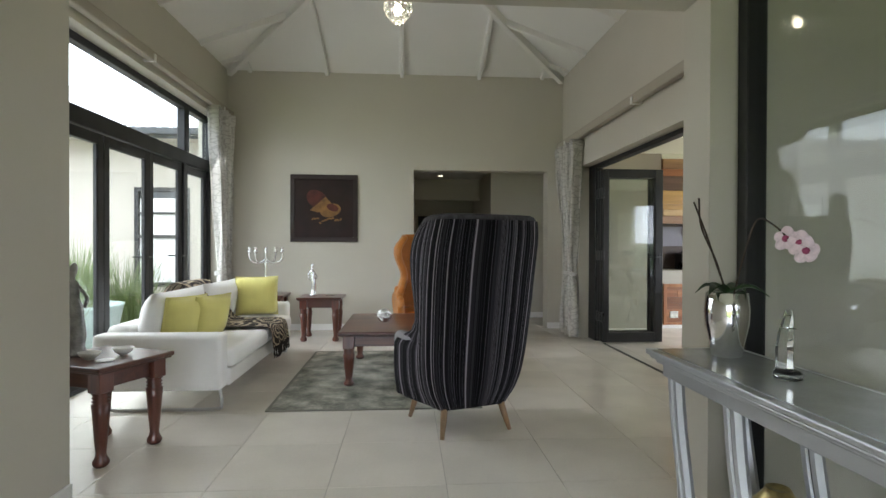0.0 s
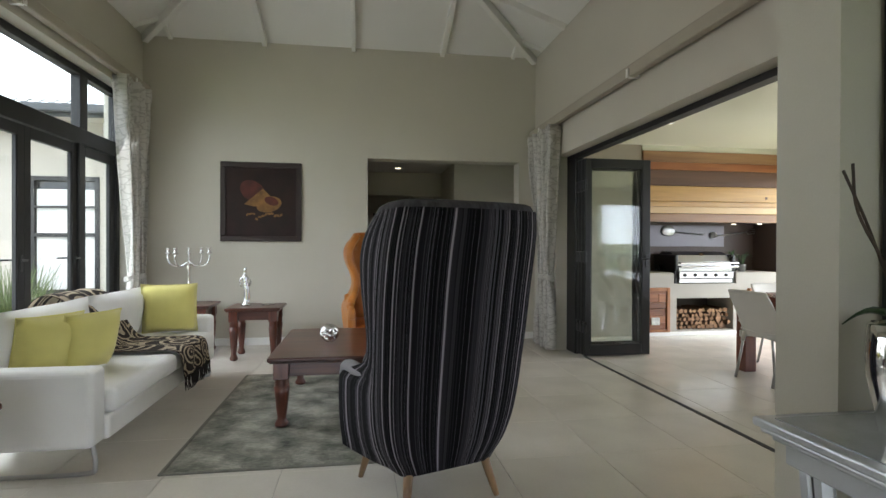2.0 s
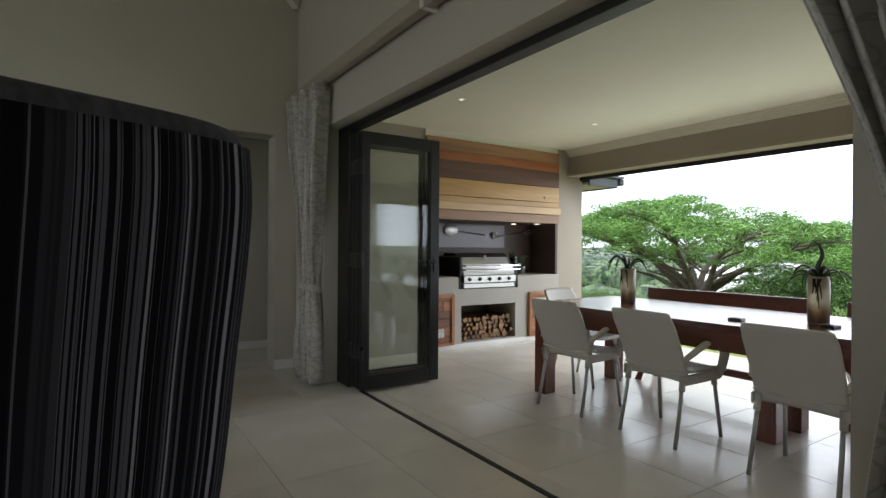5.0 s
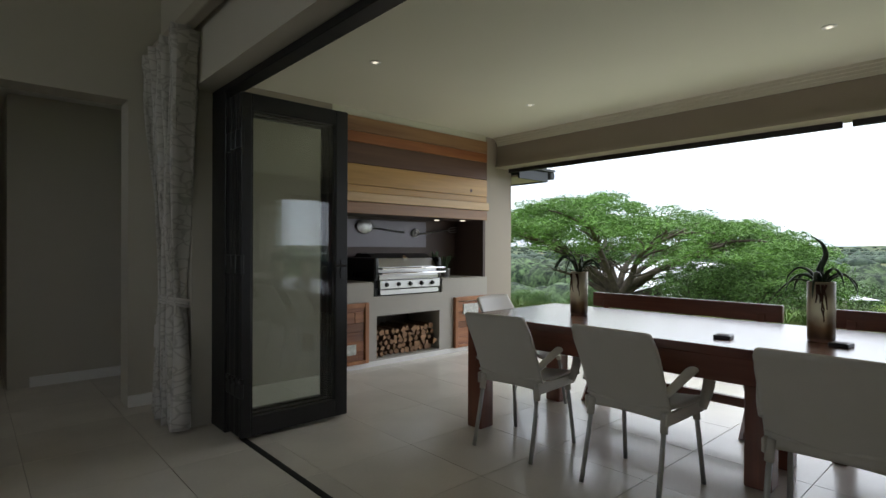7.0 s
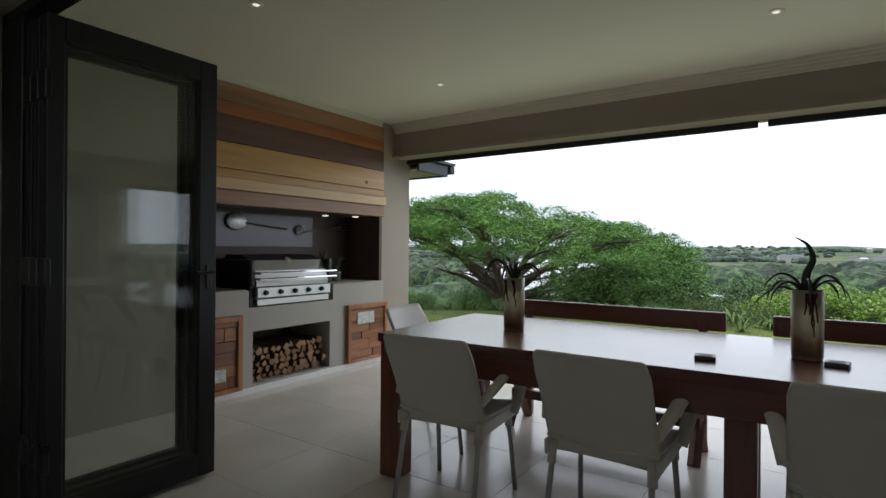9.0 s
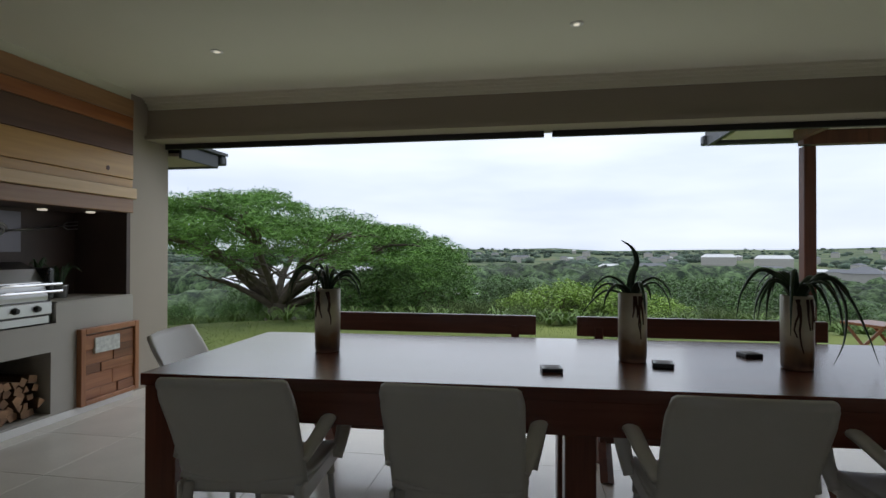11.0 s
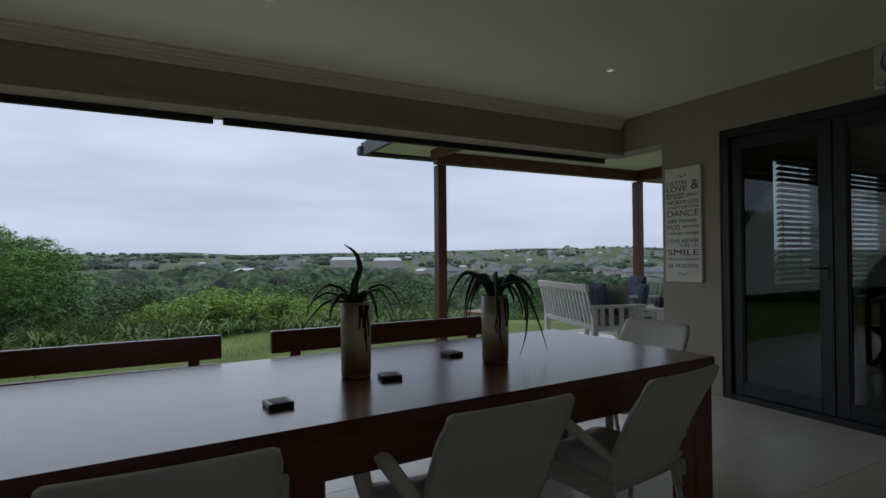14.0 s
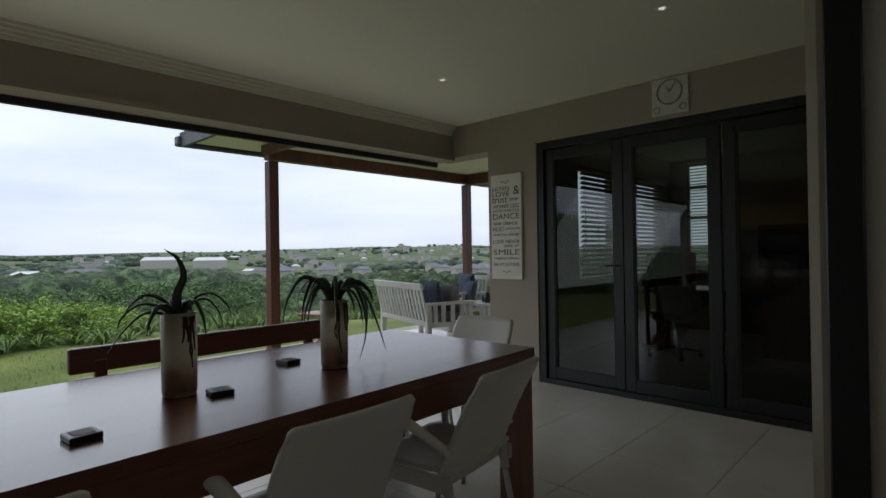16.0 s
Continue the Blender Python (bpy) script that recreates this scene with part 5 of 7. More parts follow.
part("drip_tray", box(-0.40, -0.015, 0.012, 0.40, 0.02, 0.066, 0.004, 1), M_STEEL, grill)
for k in range(5):
    x = -0.33 + 0.155 * k
    part("knob", lathe(((0.022, 0), (0.024, 0.004), (0.018, 0.008), (0.017, 0.026), (0.014, 0.028)), 14, pose(x, -0.03, 0.12, 90)), M_BLACK, grill, "black control knob")
bm = bmesh.new()
prof = [(0.0, 0.17), (-0.005, 0.20), (0.03, 0.30), (0.10, 0.39), (0.22, 0.44), (0.42, 0.44), (0.52, 0.36), (0.54, 0.17)]
rowa = [bm.verts.new((-0.40, y, z)) for y, z in prof]
rowb = [bm.verts.new((0.40, y, z)) for y, z in prof]
for i in range(len(prof) - 1):
    f_ = bm.faces.new((rowa[i], rowb[i], rowb[i + 1], rowa[i + 1]))
    f_.material_index = 0 if i < 3 else 1
bm.faces.new(rowa).material_index = 1
bm.faces.new(rowb[::-1]).material_index = 1
bmesh.ops.recalc_face_normals(bm, faces=bm.faces[:])
part("lid", bm, [M_STEEL, M_BLACK], grill, "steel front of the closed lid")
for x in (-0.43, 0.43):
    part("cheek", box(x - 0.03, 0.0, 0.17, x + 0.03, 0.54, 0.40, 0.02, 2), M_BLACK, grill)
for z, y in ((0.285, -0.05), (0.235, -0.055)):
    part("handle", tube([(-0.40, 0.02, z), (-0.40, y, z), (0.46, y, z), (0.46, 0.02, z)], 0.011, 8), M_CHROME, grill, "chrome lid bar")
part("gauge", lathe(((0.026, 0), (0.028, 0.006), (0.024, 0.010)), 16, pose(0.0, 0.10, 0.395, 50)), M_CHROME, grill)

niche_plant = thing("potted_plant", (6.33, 8.87, 0.862), 0, "small dark spiky plant in a pot beside the barbecue", "potted plant")
part("pot", lathe(((0.045, 0), (0.05, 0.005), (0.06, 0.09), (0.064, 0.10), (0.058, 0.10), (0.054, 0.085)), 18), M_PEWTER, niche_plant, smooth=True)
for k in range(16):
    a = 2.4 * k
    o = part("leaf", blade(0.10 + 0.006 * (k % 7), 0.014, 0.20 - 0.008 * (k % 5), 0.02 + 0.012 * (k % 6), a), M_LEAF, niche_plant)
    o.matrix_basis = pose(0.015 * math.cos(a), 0.015 * math.sin(a), 0.08)

spoon = thing("serving_spoon", (5.25, 9.10, 1.45), 0, "giant metal spoon hung on the niche wall", "spoon")
bm = lathe(((0.004, -0.03), (0.05, -0.024), (0.075, -0.008), (0.08, 0.0), (0.074, 0.004)), 18)
for v in bm.verts:
    v.co.x *= 1.35
bmesh.ops.transform(bm, matrix=pose(0.05, -0.02, 0.0, 90), verts=bm.verts[:])
part("bowl", bm, M_PEWTER, spoon, smooth=True)
part("handle", tube([(0.14, -0.02, -0.01), (0.35, -0.02, -0.03), (0.60, -0.02, -0.055)], [0.010, 0.016, 0.020], 8, 0.5), M_STEEL, spoon)
fork = thing("spiral_fork", (6.03, 9.10, 1.385), 0, "giant metal fork with a spiral handle on the niche wall", "fork")
sp = [(0.055 * (1 - i / 30 * 0.85) * math.cos(i * 0.42), -0.02, 0.055 * (1 - i / 30 * 0.85) * math.sin(i * 0.42)) for i in range(31)]
part("spiral", tube(sp, 0.010, 6), M_STEEL, fork)
part("handle", tube([(0.05, -0.02, -0.01), (0.35, -0.02, 0.03), (0.55, -0.02, 0.055)], [0.014, 0.018, 0.012], 8, 0.5), M_STEEL, fork)
for dz in (-0.03, 0.0, 0.03):
    part("tine", tube([(0.54, -0.02, 0.055 + dz * 0.3), (0.58, -0.02, 0.055 + dz), (0.68, -0.02, 0.065 + dz)], 0.006, 6), M_STEEL, fork)
# glowing discs imitate the ceiling downlights mirrored in the niche
for x, y in ((6.30, 9.0), (6.60, 8.85)):
    o = part("niche_light", lathe(((0.03, -0.012), (0.034, -0.004), (0.034, 0.0)), 14), M_DOWN)
    o.matrix_world = pose(x, y, 1.558)
    tagged(o, "small lit spotlight under the hood", "spotlight")
# fill lamp added under the hood, no fitting hangs here
spot("hood_light", 6.45, 8.9, 1.53, 1.2)

pot = thing("niche_plant", (6.22, 8.95, 0.862), 0, "small spiky green plant in a bottle-shaped pot", "plant")
part("pot", lathe(((0.04, 0), (0.05, 0.02), (0.055, 0.09), (0.05, 0.11), (0.045, 0.105)), 16), M_BLACK, pot)
rnd = random.Random(12)
M_GREEN = paint("plant_green", (0.045, 0.095, 0.03), 0.5, var=0.35, scale=14)
for k in range(16):
    o = part("leaf", blade(rnd.uniform(0.05, 0.14), 0.018, rnd.uniform(0.12, 0.24), 0.05, rnd.uniform(0, 6.28)), M_GREEN, pot)
    o.matrix_basis = pose(0, 0, 0.10)


def cupboard(x0, x1, z0, z1, seed, plate):
    w, h = x1 - x0, z1 - z0
    ob = thing("cupboard_door", (x0, BY - 0.001, z0), 0, "rustic reclaimed-wood cupboard door set in the counter", "cupboard", "counter cupboards")
    bm = bmesh.new()
    for b in ((0, 0, 0.045, h), (w - 0.045, 0, w, h), (0.045, 0, w - 0.045, 0.035), (0.045, h - 0.045, w - 0.045, h)):
        add_box(bm, b[0], -0.045, b[1], b[2], 0.0, b[3], 0.004, 1)
    part("frame", bm, M_CUPW, ob)
    r = random.Random(seed)
    z = 0.035
    while z < h - 0.06:
        hh = min(r.uniform(0.06, 0.13), h - 0.045 - z)
        x = 0.045
        while x < w - 0.06:
            ww = min(r.uniform(0.14, 0.32), w - 0.045 - x)
            if w - 0.045 - x - ww < 0.06:
                ww = w - 0.045 - x
            part("wood_patch", box(x + 0.001, -0.02 - r.uniform(0, 0.012), z + 0.001, x + ww - 0.001, 0.0, z + hh - 0.001, 0.003, 1), M_CUPP, ob)
            x += ww
        z += hh
    px, pz, pw, ph = plate
    part("painted_patch", box(px, -0.042, pz, px + pw, -0.02, pz + ph, 0.003, 1), M_FLAKE, ob, "flaked white painted wood patch")
    return ob


M_FLAKE = paint("flaked_white_paint", (0.55, 0.56, 0.52), 0.7, var=0.35, scale=25, bump=0.4, bump_scale=60)
cupboard(6.19, 6.78, 0.056, 0.64, 4, (0.13, 0.38, 0.25, 0.12))
cupboard(4.63, 5.00, 0.056, 0.66, 9, (0.10, 0.10, 0.12, 0.10))

# split logs in the nook
M_BARK = paint("log_bark", (0.10, 0.055, 0.03), 0.9, var=0.35, scale=20, bump=0.6, bump_scale=60)
M_CUT = paint("pale_cut_log_face", (0.27, 0.155, 0.085), 0.85, var=0.25, scale=25, bump=0.3, bump_scale=80, random_object=0.3)
rnd = random.Random(21)
z = 0.072
row = 0
level = {}
pile = 0
x = 5.15
while z < 0.34:
    x = 5.155 + (0.03 if row % 2 else 0.0)
    while x < 5.95:
        hmax = 0.22 + 0.09 * math.sin((x - 5.05) * 2.6)
        if z < 0.07 + hmax:
            r = rnd.uniform(0.027, 0.040)
            sides = rnd.choice((3, 4, 4, 5))
            a0 = rnd.uniform(0, 6.28)
            bm = bmesh.new()
            fr_, bk = [], []
            dy = rnd.uniform(0.0, 0.06)
            for k in range(sides):
                a = a0 + 2 * math.pi * k / sides + rnd.uniform(-0.25, 0.25)
                q = r * rnd.uniform(0.9, 1.15)
                fr_.append(bm.verts.new((q * math.cos(a), 0.03 + dy, q * math.sin(a))))
                bk.append(bm.verts.new((q * math.cos(a), 0.45, q * math.sin(a))))
            bm.faces.new(fr_).material_index = 1
            bm.faces.new(bk[::-1])
            for k in range(sides):
                bm.faces.new((fr_[k], bk[k], bk[(k + 1) % sides], fr_[(k + 1) % sides]))
            bmesh.ops.recalc_face_normals(bm, faces=bm.faces[:])
            o = part("log", bm, [M_BARK, M_CUT])
            o.matrix_world = pose(x, BY, z + r * 0.9)
            tagged(o, "split firewood log stacked in the nook", "log", "firewood stack")
        x += rnd.uniform(0.062, 0.074)
    z += 0.056
    row += 1

# ---- terrace: dining table, chairs, benches ----
table = thing("dining_table", (4.655, 3.245, 0), 2.0, "long red-brown plank dining table with square legs", "table")
for k in range(6):
    part("plank", box(0.0001 + 0.177 * k, 0, 0.715, 0.1769 + 0.177 * k, 3.44, 0.76, 0.0006, 1), M_TABLE, table)
for x in (0.006, 1.016):
    part("apron", box(x, 0.14, 0.595, x + 0.04, 3.30, 0.715, 0.003, 1), M_TABLE, table)
for y in (0.008, 3.392):
    part("apron", box(0.14, y, 0.595, 0.92, y + 0.04, 0.715, 0.003, 1), M_TABLEZ, table)
lg = None
for x, y in ((0.008, 0.01), (0.927, 0.01), (0.008, 3.305), (0.927, 3.305), (0.36, 1.70), (0.73, 1.70)):
    if lg is None:
        lg = part("leg", box(0, 0, 0, 0.125, 0.125, 0.715, 0.006, 1), M_TABLEZ, table)
        lg.matrix_basis = pose(x, y, 0)
    else:
        again(lg, "leg", pose(x, y, 0), table)


def plastic_chair():
    """A moulded armchair on four metal legs that faces +x; rear feet at x = 0."""
    ob = thing("plastic_chair", label="warm white moulded plastic armchair with metal legs", category="chair", group="chairs round the table")

    def back(u, v):
        s = 2 * u - 1
        z = 0.385 + 0.44 * v
        w = 0.212 + 0.006 * math.cos(math.pi * v) + 0.026 * v * v
        x = 0.095 - 0.15 * v - 0.045 * v * v + 0.032 * s * s
        corner = max(0.0, (abs(s) - 0.84) / 0.16)
        return (x, s * w - 0.012 * s * corner ** 2 * v ** 10, z - 0.034 * corner ** 2.5 * v ** 5 + 0.006 * (1 - s * s) * v ** 5 + 0.02 * (1 - v) ** 6 * (1 - s * s))

    bm = grid_sheet(back, 28, 16)
    thicken(bm, 0.016)
    bmesh.ops.recalc_face_normals(bm, faces=bm.faces[:])
    part("backrest", bm, M_PLASTIC, ob, smooth=True)

    def seat(u, v):
        s = 2 * u - 1
        x = 0.06 + 0.44 * v
        z = 0.435 + 0.012 * math.sin(math.pi * v) * -1 + 0.018 * s * s - 0.03 * max(0, v - 0.85) * 6
        return (x, s * (0.215 + 0.02 * v), z)

    bm = grid_sheet(seat, 14, 12)
    thicken(bm, 0.016)
    bmesh.ops.recalc_face_normals(bm, faces=bm.faces[:])
    part("seat", bm, M_PLASTIC, ob, smooth=True)
    for s in (-1, 1):
        part("skirt", box(0.05, s * 0.215 - 0.008, 0.375, 0.46, s * 0.215 + 0.008, 0.44, 0.006, 1), M_PLASTIC, ob)
        pts = arc([(0.06, s * 0.212, 0.525), (0.13, s * 0.236, 0.572), (0.24, s * 0.262, 0.632), (0.33, s * 0.274, 0.655), (0.395, s * 0.272, 0.632), (0.425, s * 0.262, 0.57), (0.425, s * 0.25, 0.49), (0.40, s * 0.232, 0.405)], 6)
        part("armrest", tube(pts, [0.024 + 0.009 * math.sin(math.pi * i / (len(pts) - 1)) for i in range(len(pts))], 12, 0.55), M_PLASTIC, ob, smooth=True)
        part("leg", tube([(0.09, s * 0.195, 0.43), (0.05, s * 0.20, 0.22), (0.0, s * 0.205, 0.0)], 0.0125, 8), M_TUBE, ob, "matt aluminium tube leg", smooth=True)
        part("leg", tube([(0.40, s * 0.20, 0.43), (0.43, s * 0.21, 0.22), (0.46, s * 0.22, 0.0)], 0.0125, 8), M_TUBE, ob, "matt aluminium tube leg", smooth=True)
        for x, y, z in ((0.085, 0.196, 0.40), (0.403, 0.201, 0.40)):
            part("leg_socket", tube([(x, s * y, z + 0.03), (x - 0.012 if x < 0.2 else x + 0.008, s * (y + 0.003), z - 0.06)], 0.019, 8), M_PLASTIC, ob, smooth=True)
    return ob


seats = [(4.335, 6.18, 5), (4.37, 5.455, -1), (4.38, 4.62, 1), (4.40, 3.90, 7)]
first = plastic_chair()
first.matrix_world = pose(*seats[0][:2], 0, 0, 0, seats[0][2])
for x, y, a in seats[1:]:
    copy_thing(first, pose(x, y, 0, 0, 0, a))
copy_thing(first, pose(5.19, 6.95, 0, 0, 0, -82))
copy_thing(first, pose(5.29, 2.93, 0, 0, 0, 94))


def bench(y0, y1):
    """A bench with a plain plank back that faces -x; its back plane at x = 0."""
    L = y1 - y0
    ob = thing("garden_bench", (5.99, y0, 0), 0, "brown wooden dining bench with a single plank back", "bench", "benches")
    part("back_plank", box(-0.02, 0, 0.725, 0.02, L, 0.84, 0.005, 1), M_BENCH, ob)
    part("lower_rail", box(-0.015, 0.02, 0.665, 0.015, L - 0.02, 0.70, 0.004, 1), M_BENCH, ob)
    for k in range(3):
        part("seat_plank", box(-0.36 + 0.115 * k, 0.0, 0.40, -0.255 + 0.115 * k, L, 0.435, 0.004, 1), M_BENCH, ob)
    for y in (0.10, L - 0.15):
        m = pose(0, y, 0)
        part("back_post", box(-0.025, 0, 0.0, 0.015, 0.05, 0.78, 0.004, 1, pose(0, y, 0)), M_BENCH, ob)
        for a, b in (((-0.34, 0.0), (-0.08, 0.40)), ((-0.05, 0.0), (-0.31, 0.40))):
            part("cross_leg", tube([(a[0], y + 0.02, a[1]), (b[0], y + 0.02, b[1])], 0.035, 4), M_BENCH, ob)
    part("stretcher", box(-0.25, 0.10, 0.18, -0.21, L - 0.10, 0.24, 0.004, 1), M_BENCH, ob)
    return ob


bench(5.19, 6.60)
bench(3.60, 4.95)


def vase_glass(name):
    """Frosted amber glass that darkens to brown at its foot, as it was dipped."""
    m, nt, n, l, b = nodes_of(name)
    co, sep, ns, ad, rp = n.new("ShaderNodeTexCoord"), n.new("ShaderNodeSeparateXYZ"), n.new("ShaderNodeTexNoise"), n.new("ShaderNodeMath"), n.new("ShaderNodeValToRGB")
    ns.inputs["Scale"].default_value, ns.inputs["Detail"].default_value = 14.0, 5.0
    ad.operation = "MULTIPLY_ADD"
    ad.inputs[1].default_value = 0.10
    l.new(co.outputs["Object"], sep.inputs["Vector"])
    l.new(co.outputs["Object"], ns.inputs["Vector"])
    l.new(ns.outputs["Fac"], ad.inputs[0])
    l.new(sep.outputs["Z"], ad.inputs[2])
    l.new(ad.outputs[0], rp.inputs["Fac"])
    el = rp.color_ramp.elements
    el[0].position, el[0].color = 0.06, (0.035, 0.018, 0.012, 1)
    el[1].position, el[1].color = 0.20, (0.60, 0.53, 0.38, 1)
    e = el.new(0.12)
    e.color = (0.20, 0.11, 0.05, 1)
    l.new(rp.outputs["Color"], b.inputs["Base Color"])
    b.inputs["Roughness"].default_value = 0.3
    b.inputs["Transmission Weight"].default_value = 0.5
    return m


M_VASE = vase_glass("dipped_amber_glass")
M_ALOE = paint("dark_aloe_leaf", (0.022, 0.045, 0.018), 0.45, var=0.35, scale=16)
M_ROOT = paint("dry_brown_root", (0.07, 0.032, 0.02), 0.9, var=0.3, scale=30)


def aloe(x, y, leaves, label, seed):
    ob = thing("aloe_vase", (x, y, 0.76), 0, label, "potted plant", "vases on the table")
    part("vase", lathe(((0.05, 0), (0.056, 0.004), (0.058, 0.02), (0.059, 0.15), (0.059, 0.288), (0.057, 0.292), (0.054, 0.29), (0.053, 0.25), (0.05, 0.22)), 28), M_VASE, ob, smooth=True)
    r = random.Random(seed)
    for pts, w in leaves:
        line = arc(pts, 7)
        n = len(line)
        radii = [w * (1 - (i / (n - 1)) ** 1.6) + 0.0012 for i in range(n)]
        part("leaf", tube([(p[0], p[1], p[2] + 0.27) for p in line], radii, 7, 0.45), M_ALOE, ob, smooth=True)
    for k in range(5):
        a = math.pi + r.uniform(-0.6, 0.6)
        z = 0.28
        pts = []
        while z > 0.28 - r.uniform(0.10, 0.22):
            pts.append((0.0605 * math.cos(a), 0.0605 * math.sin(a), z))
            a += r.uniform(-0.18, 0.18)
            z -= 0.03
        if len(pts) > 2:
            part("root", tube(pts, [0.006 * (1 - 0.7 * i / len(pts)) for i in range(len(pts))], 5), M_ROOT, ob, "dry root hanging over the rim")
    return ob


rnd = random.Random(2)


def droopers(count, length, rise, fall, seed, w=0.012):
    r = random.Random(seed)
    out = []
    for k in range(count):
        a = 2 * math.pi * k / count + r.uniform(-0.3, 0.3)
        c, s = math.cos(a), math.sin(a)
        ln, up, dn = length * r.uniform(0.7, 1.2), rise * r.uniform(0.6, 1.3), fall * r.uniform(0.3, 1.2)
        out.append((((0, 0, -0.02), (0.25 * ln * c, 0.25 * ln * s, 0.7 * up), (0.6 * ln * c, 0.6 * ln * s, up), (0.9 * ln * c, 0.9 * ln * s, up - 0.45 * dn), (ln * c, ln * s, up - dn)), w * r.uniform(0.8, 1.25)))
    return out


aloe(5.10, 6.16, droopers(13, 0.17, 0.11, 0.13, 4, 0.008), "amber glass vase with a dark spiky aloe on the table", 1)
aloe(5.11, 4.79, [(((0, 0, -0.02), (0, 0.005, 0.08), (0.0, -0.018, 0.15), (0.0, 0.0, 0.21), (0.0, 0.045, 0.245)), 0.017)] + droopers(8, 0.19, 0.08, 0.12, 9, 0.014) + [(((0, 0, 0), (0.0, 0.10, 0.03), (0, 0.17, -0.02), (0, 0.22, -0.09)), 0.012)], "amber glass vase with an upright curling aloe on the table", 2)
aloe(5.06, 4.17, droopers(15, 0.19, 0.10, 0.20, 15, 0.013) + [(((0, 0, 0), (0.02, -0.10, 0.10), (0.03, -0.20, 0.02), (0.02, -0.26, -0.12), (0.0, -0.29, -0.24)), 0.013), (((0, 0, 0), (0.0, -0.09, 0.11), (0.0, -0.17, 0.0), (0.0, -0.17, -0.15), (-0.02, -0.12, -0.25)), 0.013)], "amber glass vase with a long drooping aloe on the table", 3)
M_BOX = paint("black_coaster_box", (0.012, 0.012, 0.014), 0.35, var=0.1)
for x, y, a in ((4.84, 5.14, 6), (5.01, 4.69, -8), (5.29, 4.26, 12)):
    o = thing("coaster_box", (x, y, 0.76), a, "small black square coaster box with a pattern on top", "coaster box", "coaster boxes")
    part("box", box(-0.038, -0.040, 0, 0.038, 0.040, 0.018, 0.003, 1), M_BOX, o)
    part("lid_pattern", box(-0.026, -0.026, 0.018, 0.026, 0.026, 0.0195, 0.0005, 1), M_NICHE, o)

# recessed ceiling lights
for x, y in ((4.27, 7.39), (6.05, 7.35), (6.0, 4.95), (5.97, 2.50), (4.27, 4.95), (4.27, 2.50)):
    o = thing("downlight", (x, y, PCEIL), 0, "small lit recessed ceiling downlight with a pale ring", "downlight", "terrace downlights")
    bm = bmesh.new()
    add_lathe(bm, ((0.040, -0.005), (0.042, -0.003), (0.042, 0.0)), 24)
    part("ring", bm, M_TRIM, o)
    part("lens", lathe(((0.016, -0.008), (0.02, -0.005)), 20), M_DOWN, o, "warm glowing lamp")
    spot("downlight_beam", x, y, PCEIL - 0.03, 0.7)
for y0, y1 in ((1.3, 5.05), (5.115, 8.62)):
    o = part("blind_track", box(7.20, y0, 2.185, 7.24, y1, 2.234, 0.003, 1), M_ALU)
    tagged(o, "dark aluminium blind track along the lintel", "track", "blind tracks")

# ---- sign and clock on the south side ----
M_SIGN = paint("cream_sign_board", (0.72, 0.69, 0.60), 0.6, var=0.08, scale=6)
M_INK = paint("dark_sign_lettering", (0.03, 0.028, 0.026), 0.6, var=0.1)
sign = thing("wall_sign", (6.29, PY0, 0.97), 0, "tall cream wall sign with dark printed family mottoes", "sign")
part("board", box(-0.185, 0.001, 0, 0.185, 0.032, 1.04, 0.003, 1), M_SIGN, sign)


def lettering(body, x, z, width, height, parent):
    cu = bpy.data.curves.new("lettering", "FONT")
    cu.body, cu.align_x, cu.align_y, cu.extrude = body, "CENTER", "CENTER", 0.0008
    tmp = bpy.data.objects.new("lettering", cu)
    scene.collection.objects.link(tmp)
    bpy.context.view_layer.update()
    me = bpy.data.meshes.new_from_object(tmp)
    xs, ys = [v.co.x for v in me.vertices], [v.co.y for v in me.vertices]
    cx, cy = (min(xs) + max(xs)) / 2, (min(ys) + max(ys)) / 2
    sx, sy = width / (max(xs) - min(xs)), height / (max(ys) - min(ys))
    for v in me.vertices:
        v.co.x, v.co.y = (v.co.x - cx) * sx, (v.co.y - cy) * sy
    bpy.data.objects.remove(tmp)
    me.materials.append(M_INK)
    ob = new("lettering", me)
    ob.parent = parent
    ob.matrix_basis = pose(x, 0.033, z, 90, 0, 180)
    return ob


for body, x, z, w, h in (("LISTEN", 0.06, 0.900, 0.21, 0.038), ("&", -0.13, 0.875, 0.075, 0.085), ("LOVE", 0.06, 0.847, 0.21, 0.050), ("trust", 0.075, 0.785, 0.19, 0.055), ("DON'T HATE", -0.10, 0.785, 0.11, 0.030), ("WORRY LESS", 0, 0.722, 0.32, 0.036), ("ACCEPT CRITICISM", 0, 0.678, 0.32, 0.024), ("DANCE", 0, 0.622, 0.32, 0.056), ("take chances", 0.01, 0.558, 0.30, 0.040), ("HUG", 0.095, 0.497, 0.13, 0.046), ("(SING LOUD)", -0.08, 0.497, 0.17, 0.028), ("embrace change", 0, 0.440, 0.32, 0.040), ("LOVE NEVER", 0, 0.372, 0.32, 0.036), ("GIVE UP", -0.06, 0.330, 0.18, 0.024), ("SMILE", 0, 0.268, 0.32, 0.054), ("respect others", 0, 0.205, 0.31, 0.042), ("BE POSITIVE", 0, 0.145, 0.31, 0.034)):
    lettering(body, x, z, w, h, sign)
for z in (0.96, 0.07):
    part("scroll", tube([(0.05 - 0.1 * i / 20, 0.033, z + 0.012 * math.sin(i / 20 * 9.4)) for i in range(21)], 0.003, 5), M_INK, sign)

M_CLOCK = paint("white_clock_plate", (0.60, 0.58, 0.54), 0.6, var=0.15, scale=12)
